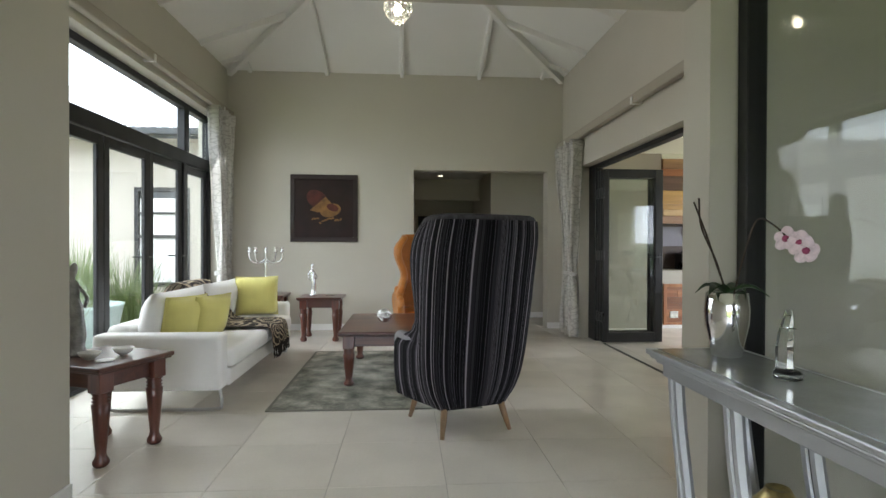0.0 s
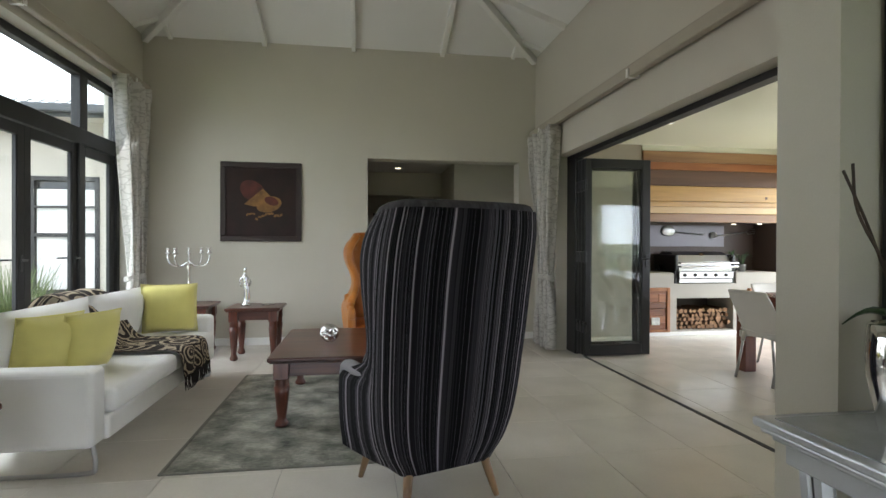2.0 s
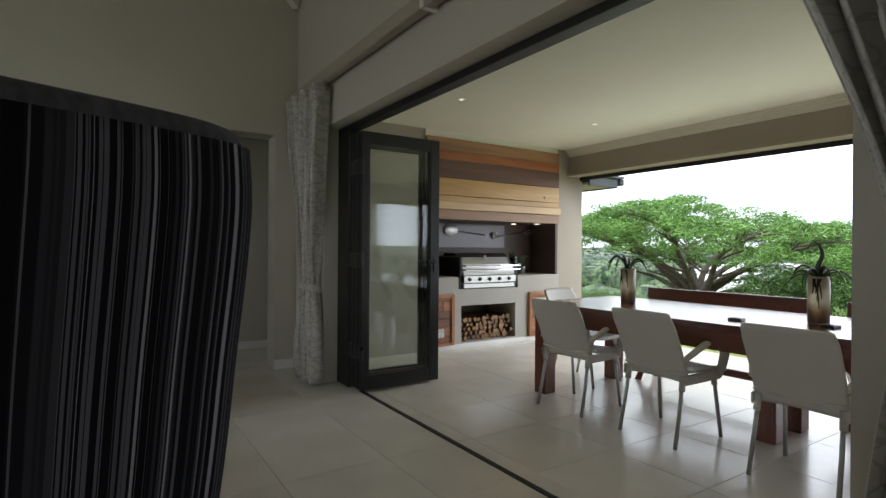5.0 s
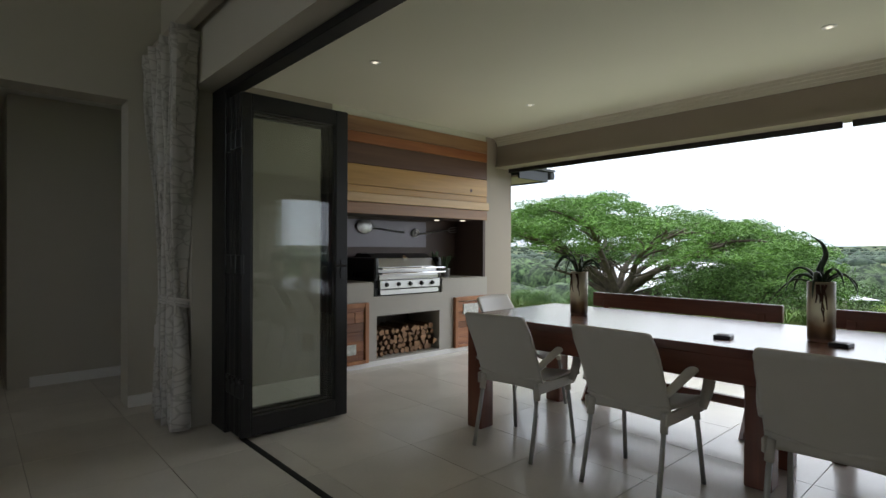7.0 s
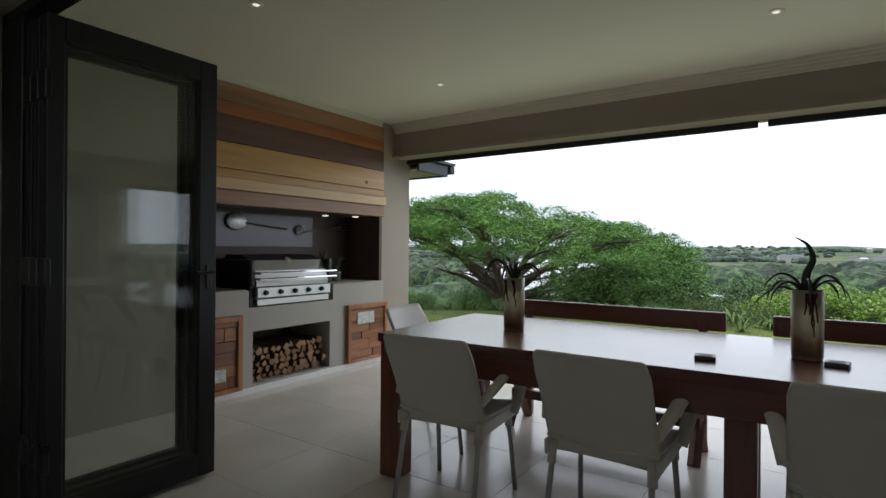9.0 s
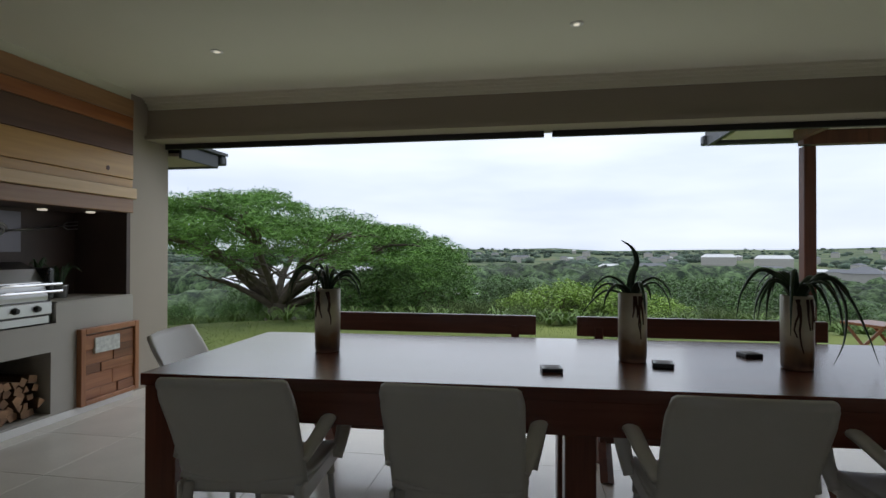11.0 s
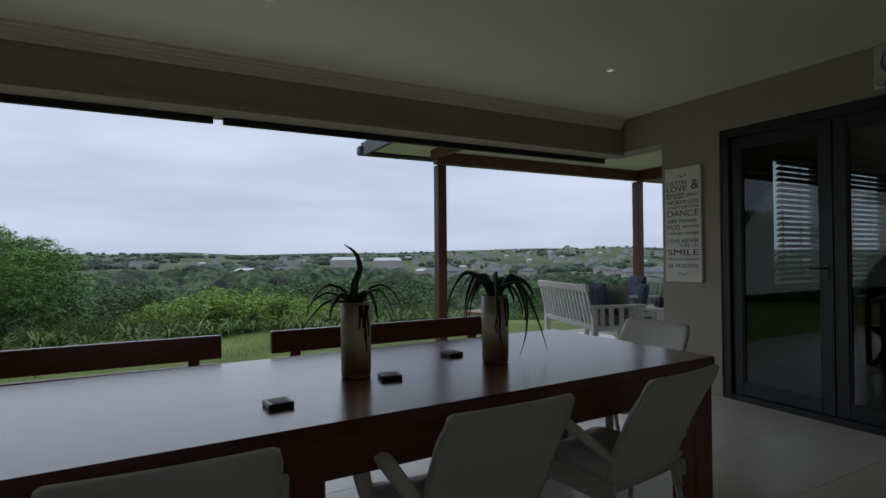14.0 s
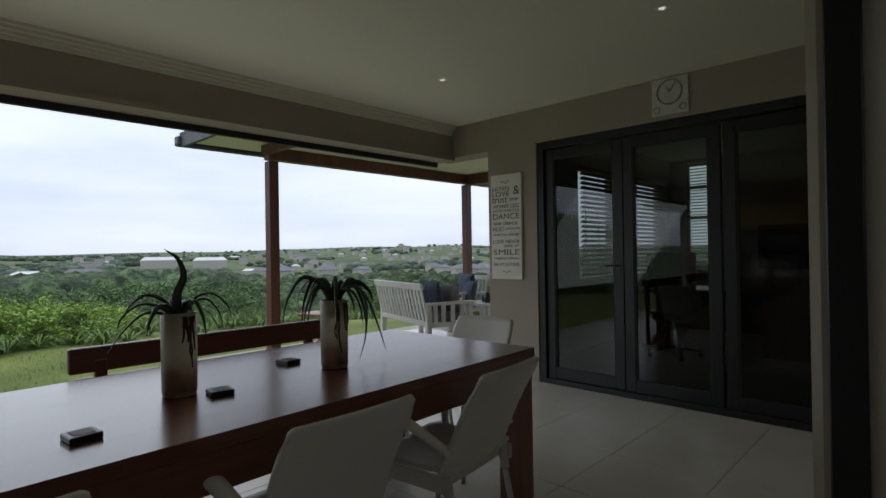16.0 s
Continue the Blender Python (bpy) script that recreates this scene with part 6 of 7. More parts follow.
clock = thing("wall_clock", (4.69, PY0, 2.30), 0, "square white wall clock with dark dial rings", "clock")
part("plate", box(-0.14, 0.001, -0.0, 0.14, 0.022, 0.29, 0.004, 1), M_CLOCK, clock)
ring = [(0.095 * math.cos(a), 0.026, 0.175 + 0.095 * math.sin(a)) for a in [2 * math.pi * i / 32 for i in range(33)]]
part("dial_ring", tube(ring, 0.007, 6), M_PEWTER, clock)
for a, ln in ((1.1, 0.055), (2.2, 0.08)):
    part("clock_hand", tube([(0, 0.028, 0.175), (ln * math.cos(a), 0.028, 0.175 + ln * math.sin(a))], 0.003, 5), M_BLACK, clock)
for x in (-0.10, 0.10):
    part("small_dial", tube([(x + 0.025 * math.cos(a), 0.026, 0.045 + 0.025 * math.sin(a)) for a in [2 * math.pi * i / 16 for i in range(17)]], 0.004, 5), M_PEWTER, clock)

# ---- study behind the glazed doors ----
bm = bmesh.new()
for b in ((3.36, 2.20, 5.95, 2.27), (5.88, 0.0, 5.95, 2.20), (3.36, 0.0, 5.88, 0.05)):
    add_box(bm, b[0], 1.12, b[1], b[2], 1.235, b[3], 0.004, 1)
structure("door_frame_3", bm, M_ALU, "dark bronze frame of the closed study doors", "door frame")
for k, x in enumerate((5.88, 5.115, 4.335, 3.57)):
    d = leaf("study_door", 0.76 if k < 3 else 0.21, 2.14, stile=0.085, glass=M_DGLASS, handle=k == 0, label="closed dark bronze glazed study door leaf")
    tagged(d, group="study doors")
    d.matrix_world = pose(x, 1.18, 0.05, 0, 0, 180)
M_STUDY = paint("study_wall_paint", (0.34, 0.315, 0.27), 0.8, var=0.05)
walls("study_wall", [(3.2, -3.75, 0, 5.77, -3.6, 2.7), (6.26, -3.75, 0, 6.65, -3.6, 2.7), (5.77, -3.75, 0, 6.26, -3.6, 0.85), (5.77, -3.75, 2.66, 6.26, -3.6, 2.7), (3.05, -3.75, 0, 3.2, 1.0, 2.7), (6.5, -3.6, 0, 6.65, 1.0, 0.88), (6.5, -3.6, 2.28, 6.65, 1.0, 2.7), (6.5, -0.52, 0.88, 6.65, 1.0, 2.28), (6.5, -2.06, 0.88, 6.65, -1.54, 2.28), (6.5, -3.6, 0.88, 6.65, -3.25, 2.28)], M_STUDY, "dim painted walls of the study")
walls("study_ceiling", [(3.05, -3.75, 2.7, 6.65, 1.0, 2.8)], M_WHITE, "white study ceiling", "ceiling")
walls("study_floor", [(3.05, -3.75, -0.006, 6.65, 1.1, 0.0)], M_TILE, "cream study floor", "floor")


def blind(name, place, turn, width, height):
    ob = thing(name, place, turn, "horizontal dark slatted venetian blind over a study window", "blind", "study blinds")
    n = int(height / 0.06)
    slat = None
    for k in range(n):
        m = pose(0, 0, 0.03 + k * height / n, 44)
        if slat is None:
            slat = part("slat", box(0, -0.025, -0.0015, width, 0.025, 0.0015), M_DARKW, ob)
            slat.matrix_basis = m
        else:
            again(slat, "slat", m, ob)
    part("head_rail", box(0, -0.03, height, width, 0.03, height + 0.05, 0.004, 1), M_DARKW, ob)
    for x in (width * 0.15, width * 0.5, width * 0.85):
        part("tape", box(x - 0.012, -0.027, 0.02, x + 0.012, -0.0255, height), M_BLACK, ob)
    return ob


blind("venetian_blind", (6.46, -1.54, 0.90), 90, 1.02, 1.35)
blind("venetian_blind", (6.46, -3.25, 0.90), 90, 1.19, 1.35)
bm = bmesh.new()
for z in (0.85, 1.72, 2.22, 2.61):
    add_box(bm, 5.77, -3.70, z, 6.26, -3.66, z + 0.05)
for x in (5.77, 6.21):
    add_box(bm, x, -3.70, 0.85, x + 0.05, -3.66, 2.66)
structure("window_2", bm, M_ALU, "tall dark-framed study window", "window")
wb = thing("venetian_blind", (5.79, -3.63, 0.92), 0, "thin white slatted blind half open over the tall study window", "blind", "study blinds")
slat = None
for k in range(34):
    m = pose(0, 0, 0.02 + k * 0.05, 18)
    if slat is None:
        slat = part("slat", box(0, -0.02, -0.001, 0.45, 0.02, 0.001), M_TRIM, wb)
        slat.matrix_basis = m
    else:
        again(slat, "slat", m, wb)
part("head_rail", box(0, -0.02, 1.70, 0.45, 0.02, 1.735, 0.003, 1), M_TRIM, wb)
desk = thing("study_desk", (4.2, -2.0, 0), 0, "dark wooden desk in the dim study", "desk")
part("desktop", box(0, 0, 0.70, 1.9, 0.75, 0.74, 0.006, 1), M_MAHOG, desk)
for x in (0.02, 1.45):
    part("pedestal", box(x, 0.03, 0, x + 0.43, 0.72, 0.70, 0.005, 1), M_MAHOGZ, desk)
part("modesty_panel", box(0.45, 0.64, 0.25, 1.45, 0.66, 0.70), M_MAHOG, desk)
tv = thing("monitor", (4.72, -3.598, 0.92), 0, "black flat screen on the study wall", "screen")
part("screen", box(-0.48, 0.0, 0, 0.48, 0.05, 0.66, 0.006, 1), M_BLACK, tv)
oc = thing("office_chair", (5.45, -0.75, 0), 200, "black high-backed office chair in the study", "chair")
part("backrest", box(-0.25, -0.05, 0.55, 0.25, 0.04, 1.22, 0.04, 3, pose(0, -0.22, 0, 8)), M_BLACK, oc)
part("seat", box(-0.26, -0.25, 0.44, 0.26, 0.26, 0.53, 0.03, 3), M_BLACK, oc)
part("column", tube([(0, 0, 0.09), (0, 0, 0.44)], 0.03, 10), M_STEEL, oc)
for k in range(5):
    a = 2 * math.pi * k / 5
    sp_ = part("spoke", tube([(0, 0, 0.12), (0.29 * math.cos(a), 0.29 * math.sin(a), 0.075)], [0.022, 0.015], 8), M_BLACK, oc)
    part("castor", lathe(((0.026, -0.012), (0.028, 0.0), (0.026, 0.012)), 12, pose(0.29 * math.cos(a), 0.29 * math.sin(a), 0.028, 90, 0, 30)), M_BLACK, sp_)

# ---- outdoors ----
def ground_z(x, y):
    """Level garden, a drop beyond its edge, a wooded valley and far hills."""
    d = math.hypot(x - 3, y - 5)
    rows = ((0, -0.12), (11.0, -0.13), (16, -0.9), (28, -2.6), (60, -7.0), (110, -11.5), (420, -17), (1000, -19), (1700, -9), (2500, 6), (3400, 12), (4600, 14))
    z = rows[-1][1]
    for a, b in zip(rows, rows[1:]):
        if d <= b[0]:
            k = (d - a[0]) / (b[0] - a[0])
            z = a[1] + (b[1] - a[1]) * k
            break
    az = math.degrees(math.atan2(y - 5, x - 3))
    far = min(1.0, max(0.0, (d - 900) / 900))
    z += far * (24 * math.exp(-(((az + 40) / 13) ** 2)) + 10 * math.exp(-(((az + 3) / 5) ** 2)))
    if x < 2:
        z = max(z, -0.12 - 0.02 * max(0, -x - 10))
    if d > 40:
        amp = min(1.0, (d - 40) / 600)
        z += amp * 9 * noise.noise((x / 420, y / 420, 0.3)) + min(1.0, d / 2500) ** 2 * 22 * noise.noise((x / 900, y / 900, 4.1))
    return z


def grass_ground(name):
    m, nt, n, l, b = nodes_of(name)
    co = n.new("ShaderNodeTexCoord")
    a, f, w = n.new("ShaderNodeTexNoise"), n.new("ShaderNodeTexNoise"), n.new("ShaderNodeTexNoise")
    a.inputs["Scale"].default_value, a.inputs["Detail"].default_value = 0.018, 6.0
    f.inputs["Scale"].default_value, f.inputs["Detail"].default_value = 28.0, 5.0
    w.inputs["Scale"].default_value, w.inputs["Detail"].default_value = 0.7, 5.0
    for t in (a, f, w):
        l.new(co.outputs["Object"], t.inputs["Vector"])
    mx = n.new("ShaderNodeMath")
    mx.operation = "MULTIPLY_ADD"
    mx.inputs[1].default_value = 0.5
    l.new(f.outputs["Fac"], mx.inputs[0])
    l.new(w.outputs["Fac"], mx.inputs[2])
    rp, far, mix = n.new("ShaderNodeValToRGB"), n.new("ShaderNodeValToRGB"), n.new("ShaderNodeMix")
    rp.color_ramp.elements[0].position, rp.color_ramp.elements[0].color = 0.5, (0.085, 0.125, 0.022, 1)
    rp.color_ramp.elements[1].position, rp.color_ramp.elements[1].color = 0.95, (0.21, 0.25, 0.055, 1)
    far.color_ramp.elements[0].position, far.color_ramp.elements[0].color = 0.42, (0.055, 0.085, 0.034, 1)
    far.color_ramp.elements[1].position, far.color_ramp.elements[1].color = 0.62, (0.125, 0.165, 0.065, 1)
    e = far.color_ramp.elements.new(0.76)
    e.color = (0.22, 0.11, 0.06, 1)
    l.new(mx.outputs[0], rp.inputs["Fac"])
    l.new(a.outputs["Fac"], far.inputs["Fac"])
    mix.data_type, mix.blend_type = "RGBA", "MIX"
    dist, far_mix = n.new("ShaderNodeVectorMath"), n.new("ShaderNodeMapRange")
    dist.operation = "LENGTH"
    far_mix.inputs["From Min"].default_value, far_mix.inputs["From Max"].default_value = 14.0, 45.0
    l.new(co.outputs["Object"], dist.inputs[0])
    l.new(dist.outputs["Value"], far_mix.inputs["Value"])
    l.new(far_mix.outputs["Result"], mix.inputs["Factor"])
    l.new(rp.outputs["Color"], mix.inputs["A"])
    l.new(far.outputs["Color"], mix.inputs["B"])
    l.new(mix.outputs["Result"], b.inputs["Base Color"])
    b.inputs["Roughness"].default_value = 0.95
    bp = n.new("ShaderNodeBump")
    bp.inputs["Strength"].default_value, bp.inputs["Distance"].default_value = 0.6, 0.02
    l.new(f.outputs["Fac"], bp.inputs["Height"])
    l.new(bp.outputs["Normal"], b.inputs["Normal"])
    return m


M_LAWN = grass_ground("meadow_and_lawn")
verts, faces = [], []
RADII = [0.6 * 1.085 ** k for k in range(112)]
RADII = [r for r in RADII if r < 4700]
SEG = 144
verts.append((3, 5, ground_z(3, 5)))
for r in RADII:
    for k in range(SEG):
        a = 2 * math.pi * k / SEG
        x, y = 3 + r * math.cos(a), 5 + r * math.sin(a)
        verts.append((x, y, ground_z(x, y)))
for k in range(SEG):
    faces.append((0, 1 + k, 1 + (k + 1) % SEG))
for i in range(len(RADII) - 1):
    for k in range(SEG):
        a, b = 1 + i * SEG + k, 1 + i * SEG + (k + 1) % SEG
        faces.append((a, a + SEG, b + SEG, b))
me = bpy.data.meshes.new("ground")
me.from_pydata(verts, [], faces)
me.materials.append(M_LAWN)
for p_ in me.polygons:
    p_.use_smooth = True
tagged(new("ground", me), "green lawn running into a wooded valley and hills", "ground", "", "structure")


def leaf_cloud(name, spots, per, size, spread, seed, material, parent=None, flat=0.6, aspect=0.32):
    """Many small leaves round the given spots, joined into one mesh."""
    r = np.random.RandomState(seed)
    c = np.repeat(np.array(spots, float), per, axis=0)
    n = len(c)
    off = r.normal(0, 1, (n, 3))
    off /= np.linalg.norm(off, axis=1, keepdims=True)
    off *= (r.rand(n, 1) ** 0.45) * spread
    off[:, 2] *= flat
    c = c + off
    d = r.normal(0, 1, (n, 3))
    d[:, 2] *= 0.5
    d /= np.linalg.norm(d, axis=1, keepdims=True)
    e = np.cross(d, r.normal(0, 1, (n, 3)))
    e /= np.linalg.norm(e, axis=1, keepdims=True)
    ln = (size * r.uniform(0.6, 1.4, (n, 1)))
    tip, base = c + d * ln, c - d * ln
    wide = e * ln * aspect
    v = np.stack([base, c + wide - d * ln * 0.15, tip, c - wide - d * ln * 0.15], 1).reshape(-1, 3)
    f = np.arange(4 * n).reshape(-1, 4)
    me = bpy.data.meshes.new(name)
    me.from_pydata(v.tolist(), [], f.tolist())
    me.materials.append(material)
    ob = new(name, me)
    if parent:
        ob.parent = parent
    return ob


M_ACACIA = paint("acacia_leaf", (0.135, 0.27, 0.05), 0.6, var=0.3, scale=2.0, island=0.45)
M_SHRUB = paint("shrub_leaf", (0.135, 0.25, 0.065), 0.55, var=0.3, scale=3.0, island=0.45)
M_LIME = paint("lime_shrub_leaf", (0.25, 0.38, 0.07), 0.55, var=0.3, scale=3.0, island=0.4)
M_BARKT = paint("grey_brown_bark", (0.13, 0.105, 0.08), 0.9, var=0.35, scale=8, bump=0.6, bump_scale=30)
M_STRAP = paint("strap_leaf", (0.15, 0.24, 0.055), 0.5, var=0.3, scale=6, island=0.4)

# umbrella-shaped acacia, its crown longer to one side
tree = thing("acacia_tree", (13.9, 10.9, ground_z(13.9, 10.9)), -44, "wide flat-topped acacia tree with low spreading limbs", "tree")
rnd = random.Random(31)
spots_, bm = [], bmesh.new()
add_tube(bm, arc([(0, 0, -0.2), (0.05, -0.02, 0.22), (0.0, 0.05, 0.5)], 5), [0.30] * 4 + [0.24] * 4 + [0.22] * 3, 10)


def crown_top(x, y):
    """How far out a place lies under the crown, and the crown's height there."""
    q = math.hypot((x - 0.7) / 4.1, y / 3.4)
    ridge = float(np.interp(x, (-3.6, -2.6, -1.3, -0.4, 0.3, 1.3, 2.3, 3.1, 3.9, 4.8), (1.9, 2.35, 2.62, 2.66, 2.46, 2.48, 2.14, 1.90, 1.55, 1.15)))
    return q, ridge - 0.75 * (abs(y) / 3.4) ** 2.2 + 0.42 * noise.noise((x * 0.9, y * 0.9, 2))


limbs = 12
for k in range(limbs):
    a = 2 * math.pi * k / limbs + rnd.uniform(-0.2, 0.2)
    far = rnd.uniform(0.50, 0.80)
    ex, ey = 0.7 * far + 4.1 * far * math.cos(a), 3.4 * far * math.sin(a)
    top = crown_top(ex, ey)[1] - rnd.uniform(0.25, 0.5)
    fork = rnd.uniform(0.16, 0.24)
    pts = arc([(0, 0, 0.35), (fork * ex, fork * ey, 0.78 + rnd.uniform(-0.1, 0.2)), (0.55 * ex + rnd.uniform(-0.2, 0.2), 0.55 * ey + rnd.uniform(-0.2, 0.2), 0.35 + 0.58 * top), (ex, ey, top)], 7)
    n = len(pts)
    add_tube(bm, pts, [0.095 * (1 - 0.82 * i / n) + 0.008 for i in range(n)], 7)
    for j in range(9):
        i = rnd.randint(int(n * 0.35), n - 1)
        p0 = pts[i]
        aa = a + rnd.uniform(-1.1, 1.1)
        ln = rnd.uniform(0.4, 1.1)
        p2 = p0 + Vector((ln * math.cos(aa), ln * math.sin(aa), rnd.uniform(0.10, 0.5)))
        p2.z = min(p2.z, crown_top(p2.x, p2.y)[1])
        mid = (p0 + p2) / 2 + Vector((rnd.uniform(-0.1, 0.1), rnd.uniform(-0.1, 0.1), rnd.uniform(-0.05, 0.12)))
        tw = arc([p0, mid, p2], 4)
        add_tube(bm, tw, [0.030 * (1 - 0.75 * q / len(tw)) + 0.004 for q in range(len(tw))], 5)
        for t_ in range(2):
            p3 = p2 + Vector((rnd.uniform(-0.4, 0.4), rnd.uniform(-0.4, 0.4), rnd.uniform(-0.05, 0.2)))
            add_tube(bm, [mid, (mid + p3) / 2 + Vector((0, 0, 0.05)), p3], [0.010, 0.007, 0.003], 4)
            if p3.z > 1.25:
                spots_.append(tuple(p3))
# low bare limbs
for ex, ey, ez in ((2.6, -0.5, 0.75), (3.1, 0.3, 1.0), (-1.6, -0.4, 1.05)):
    pts = arc([(0, 0, 0.30), (0.3 * ex, 0.3 * ey, 0.42 * ez + 0.15), (0.65 * ex, 0.65 * ey + 0.1, 0.85 * ez), (ex, ey, ez)], 6)
    n = len(pts)
    add_tube(bm, pts, [0.09 * (1 - 0.85 * i / n) + 0.006 for i in range(n)], 6)
    for j in range(7):
        p0 = pts[rnd.randint(n // 2, n - 1)]
        p2 = p0 + Vector((rnd.uniform(0.1, 0.7) * (1 if ex > 0 else -1), rnd.uniform(-0.4, 0.4), rnd.uniform(-0.25, 0.25)))
        add_tube(bm, [p0, (p0 + p2) / 2 + Vector((0, 0, 0.06)), p2], [0.016, 0.010, 0.003], 4)
part("trunk", bm, M_BARKT, tree, "forked grey-brown trunk and limbs", smooth=True)
for k in range(900):
    a, q = rnd.uniform(0, 6.283), math.sqrt(rnd.random())
    x, y = 0.7 + 4.1 * q * math.cos(a), 3.4 * q * math.sin(a)
    if noise.noise((x * 1.25, y * 1.25, 5.5)) < -0.2:
        continue
    spots_.append((x, y, crown_top(x, y)[1] + rnd.choice((0.0, 0.03, -0.06, -0.16, -0.32, -0.55))))
for k in range(36):
    x, y = rnd.uniform(3.2, 4.7), rnd.uniform(-1.6, 1.6)
    spots_.append((x, y, rnd.uniform(0.35, 1.0) * (2.35 - 0.22 * x)))
leaf_cloud("crown", spots_, 110, 0.056, 0.34, 5, M_ACACIA, tree, 0.30, 0.16)


def shrub(name, label, r, h, count, per, leaf_size, material, seed):
    ob = thing(name, label=label, category="shrub")
    rr = random.Random(seed)
    sp, bm = [], bmesh.new()
    for k in range(count):
        a, q, v = rr.uniform(0, 6.283), math.sqrt(rr.random()), rr.random()
        env = math.sqrt(max(0.0, 1 - (2 * v - 0.9) ** 2 / 1.3))
        p = (r * q * env * math.cos(a), r * q * env * math.sin(a), h * (0.08 + 0.9 * v) * rr.uniform(0.85, 1.08))
        sp.append(p)
        if k % 4 == 0:
            add_tube(bm, [(0, 0, 0), (p[0] * 0.4, p[1] * 0.4, p[2] * 0.6), p], [0.02, 0.012, 0.004], 4)
    part("stem", bm, M_BARKT, ob)
    leaf_cloud("foliage", sp, per, leaf_size, 0.22 * max(r, h), seed, material, ob, 0.9, 0.4)
    return ob


def plant_all(ob, places):
    """Stands copies of a plant on the ground; the first takes the first place."""
    for k, (x, y, s, a) in enumerate(places):
        m = pose(x, y, ground_z(x, y) - 0.03, 0, 0, a) @ Matrix.Scale(s, 4)
        if k == 0:
            ob.matrix_world = m
        else:
            o = copy_thing(ob, Matrix.Identity(4))
            o.matrix_world = m


rnd = random.Random(77)
big = shrub("green_shrub", "dense dark green garden shrub at the lawn's edge", 0.9, 1.25, 150, 64, 0.034, M_SHRUB, 3)
tagged(big, group="garden shrubs")
plant_all(big, [(14.6 + rnd.uniform(-0.3, 1.0), y + rnd.uniform(-0.4, 0.4), rnd.uniform(0.45, 0.65), rnd.uniform(0, 360)) for y in (16.2, 15.2, 14.3, 13.3, 12.4, 11.4, 10.6)] + [(14.0 + rnd.uniform(-0.3, 0.6), y, rnd.uniform(0.75, 1.0), rnd.uniform(0, 360)) for y in (9.2, 8.5, 7.9)] + [(12.9 + rnd.uniform(-0.3, 0.5), y, rnd.uniform(0.7, 1.0), rnd.uniform(0, 360)) for y in (17.5, 16.6, 15.8, 14.9)] + [(15.5 + rnd.uniform(-0.5, 0.8), y, rnd.uniform(0.8, 1.1), rnd.uniform(0, 360)) for y in (7.6, 8.4, 9.3)])
lime = shrub("flowering_shrub", "bright lime green rounded shrub beyond the lawn", 0.8, 0.68, 110, 40, 0.036, M_LIME, 8)
tagged(lime, group="lime shrubs")
plant_all(lime, [(13.9, 4.6, 1.05, 10), (14.3, 3.9, 1.0, 80), (13.7, 3.2, 0.85, 150), (14.6, 5.4, 0.8, 200), (15.5, 2.2, 0.8, 20)])


def strap_clump(name, label, count, length, seed, up=0.55):
    ob = thing(name, label=label, category="plant")
    rr = random.Random(seed)
    bm = bmesh.new()
    for k in range(count):
        b2 = blade(length * rr.uniform(0.5, 1.0), 0.028, length * up * rr.uniform(0.7, 1.2), length * rr.uniform(0.1, 0.5), rr.uniform(0, 6.283), 5, 0.002)
        me_ = bpy.data.meshes.new("tmp")
        b2.to_mesh(me_)
        b2.free()
        bm.from_mesh(me_)
        bpy.data.meshes.remove(me_)
    part("foliage", bm, M_STRAP, ob)
    return ob


clump = strap_clump("agapanthus_clump", "clump of arching green strap leaves edging the lawn", 38, 0.46, 4)
tagged(clump, group="strap-leaf border")
plant_all(clump, [(12.75 + rnd.uniform(-0.35, 0.55), -3.0 + 0.36 * k + rnd.uniform(-0.15, 0.15), rnd.uniform(0.75, 1.3), rnd.uniform(0, 360)) for k in range(46)])


def tall_grass(name, label, count, h, seed, material):
    ob = thing(name, label=label, category="grass")
    rr = random.Random(seed)
    bm = bmesh.new()
    for k in range(count):
        a, q = rr.uniform(0, 6.283), 0.22 * math.sqrt(rr.random())
        x, y, hh, ln = q * math.cos(a), q * math.sin(a), h * rr.uniform(0.6, 1.1), rr.uniform(0.05, 0.35)
        pts = [(x, y, 0), (x + 0.3 * ln * math.cos(a), y + 0.3 * ln * math.sin(a), 0.6 * hh), (x + ln * math.cos(a), y + ln * math.sin(a), hh)]
        add_tube(bm, pts, [0.006, 0.005, 0.001], 3)
    part("tuft", bm, material, ob)
    return ob


M_DRYG = paint("pale_green_grass", (0.13, 0.18, 0.06), 0.7, var=0.3, scale=8, island=0.3)
tg = tall_grass("tall_grass", "tuft of tall pale green grass beyond the garden", 110, 0.36, 6, M_DRYG)
tagged(tg, group="grass tufts")
plant_all(tg, [(13.6 + rnd.uniform(-0.3, 1.2), -4.5 + 0.35 * k + rnd.uniform(-0.2, 0.2), rnd.uniform(0.7, 1.15), rnd.uniform(0, 360)) for k in range(34)])

# short lawn blades near the terrace
r = np.random.RandomState(9)
N = 16000
gx, gy = r.uniform(7.35, 12.6, N), r.uniform(2.2, 14.5, N)
ga, gh = r.uniform(0, 6.283, N), r.uniform(0.02, 0.05, N)
gz = np.full(N, -0.13)
lean = r.normal(0, 0.015, (N, 2))
v = np.empty((N, 3, 3))
v[:, 0] = np.stack([gx - 0.004 * np.cos(ga), gy - 0.004 * np.sin(ga), gz], 1)
v[:, 1] = np.stack([gx + 0.004 * np.cos(ga), gy + 0.004 * np.sin(ga), gz], 1)
v[:, 2] = np.stack([gx + lean[:, 0], gy + lean[:, 1], gz + gh], 1)
me = bpy.data.meshes.new("lawn_blades")
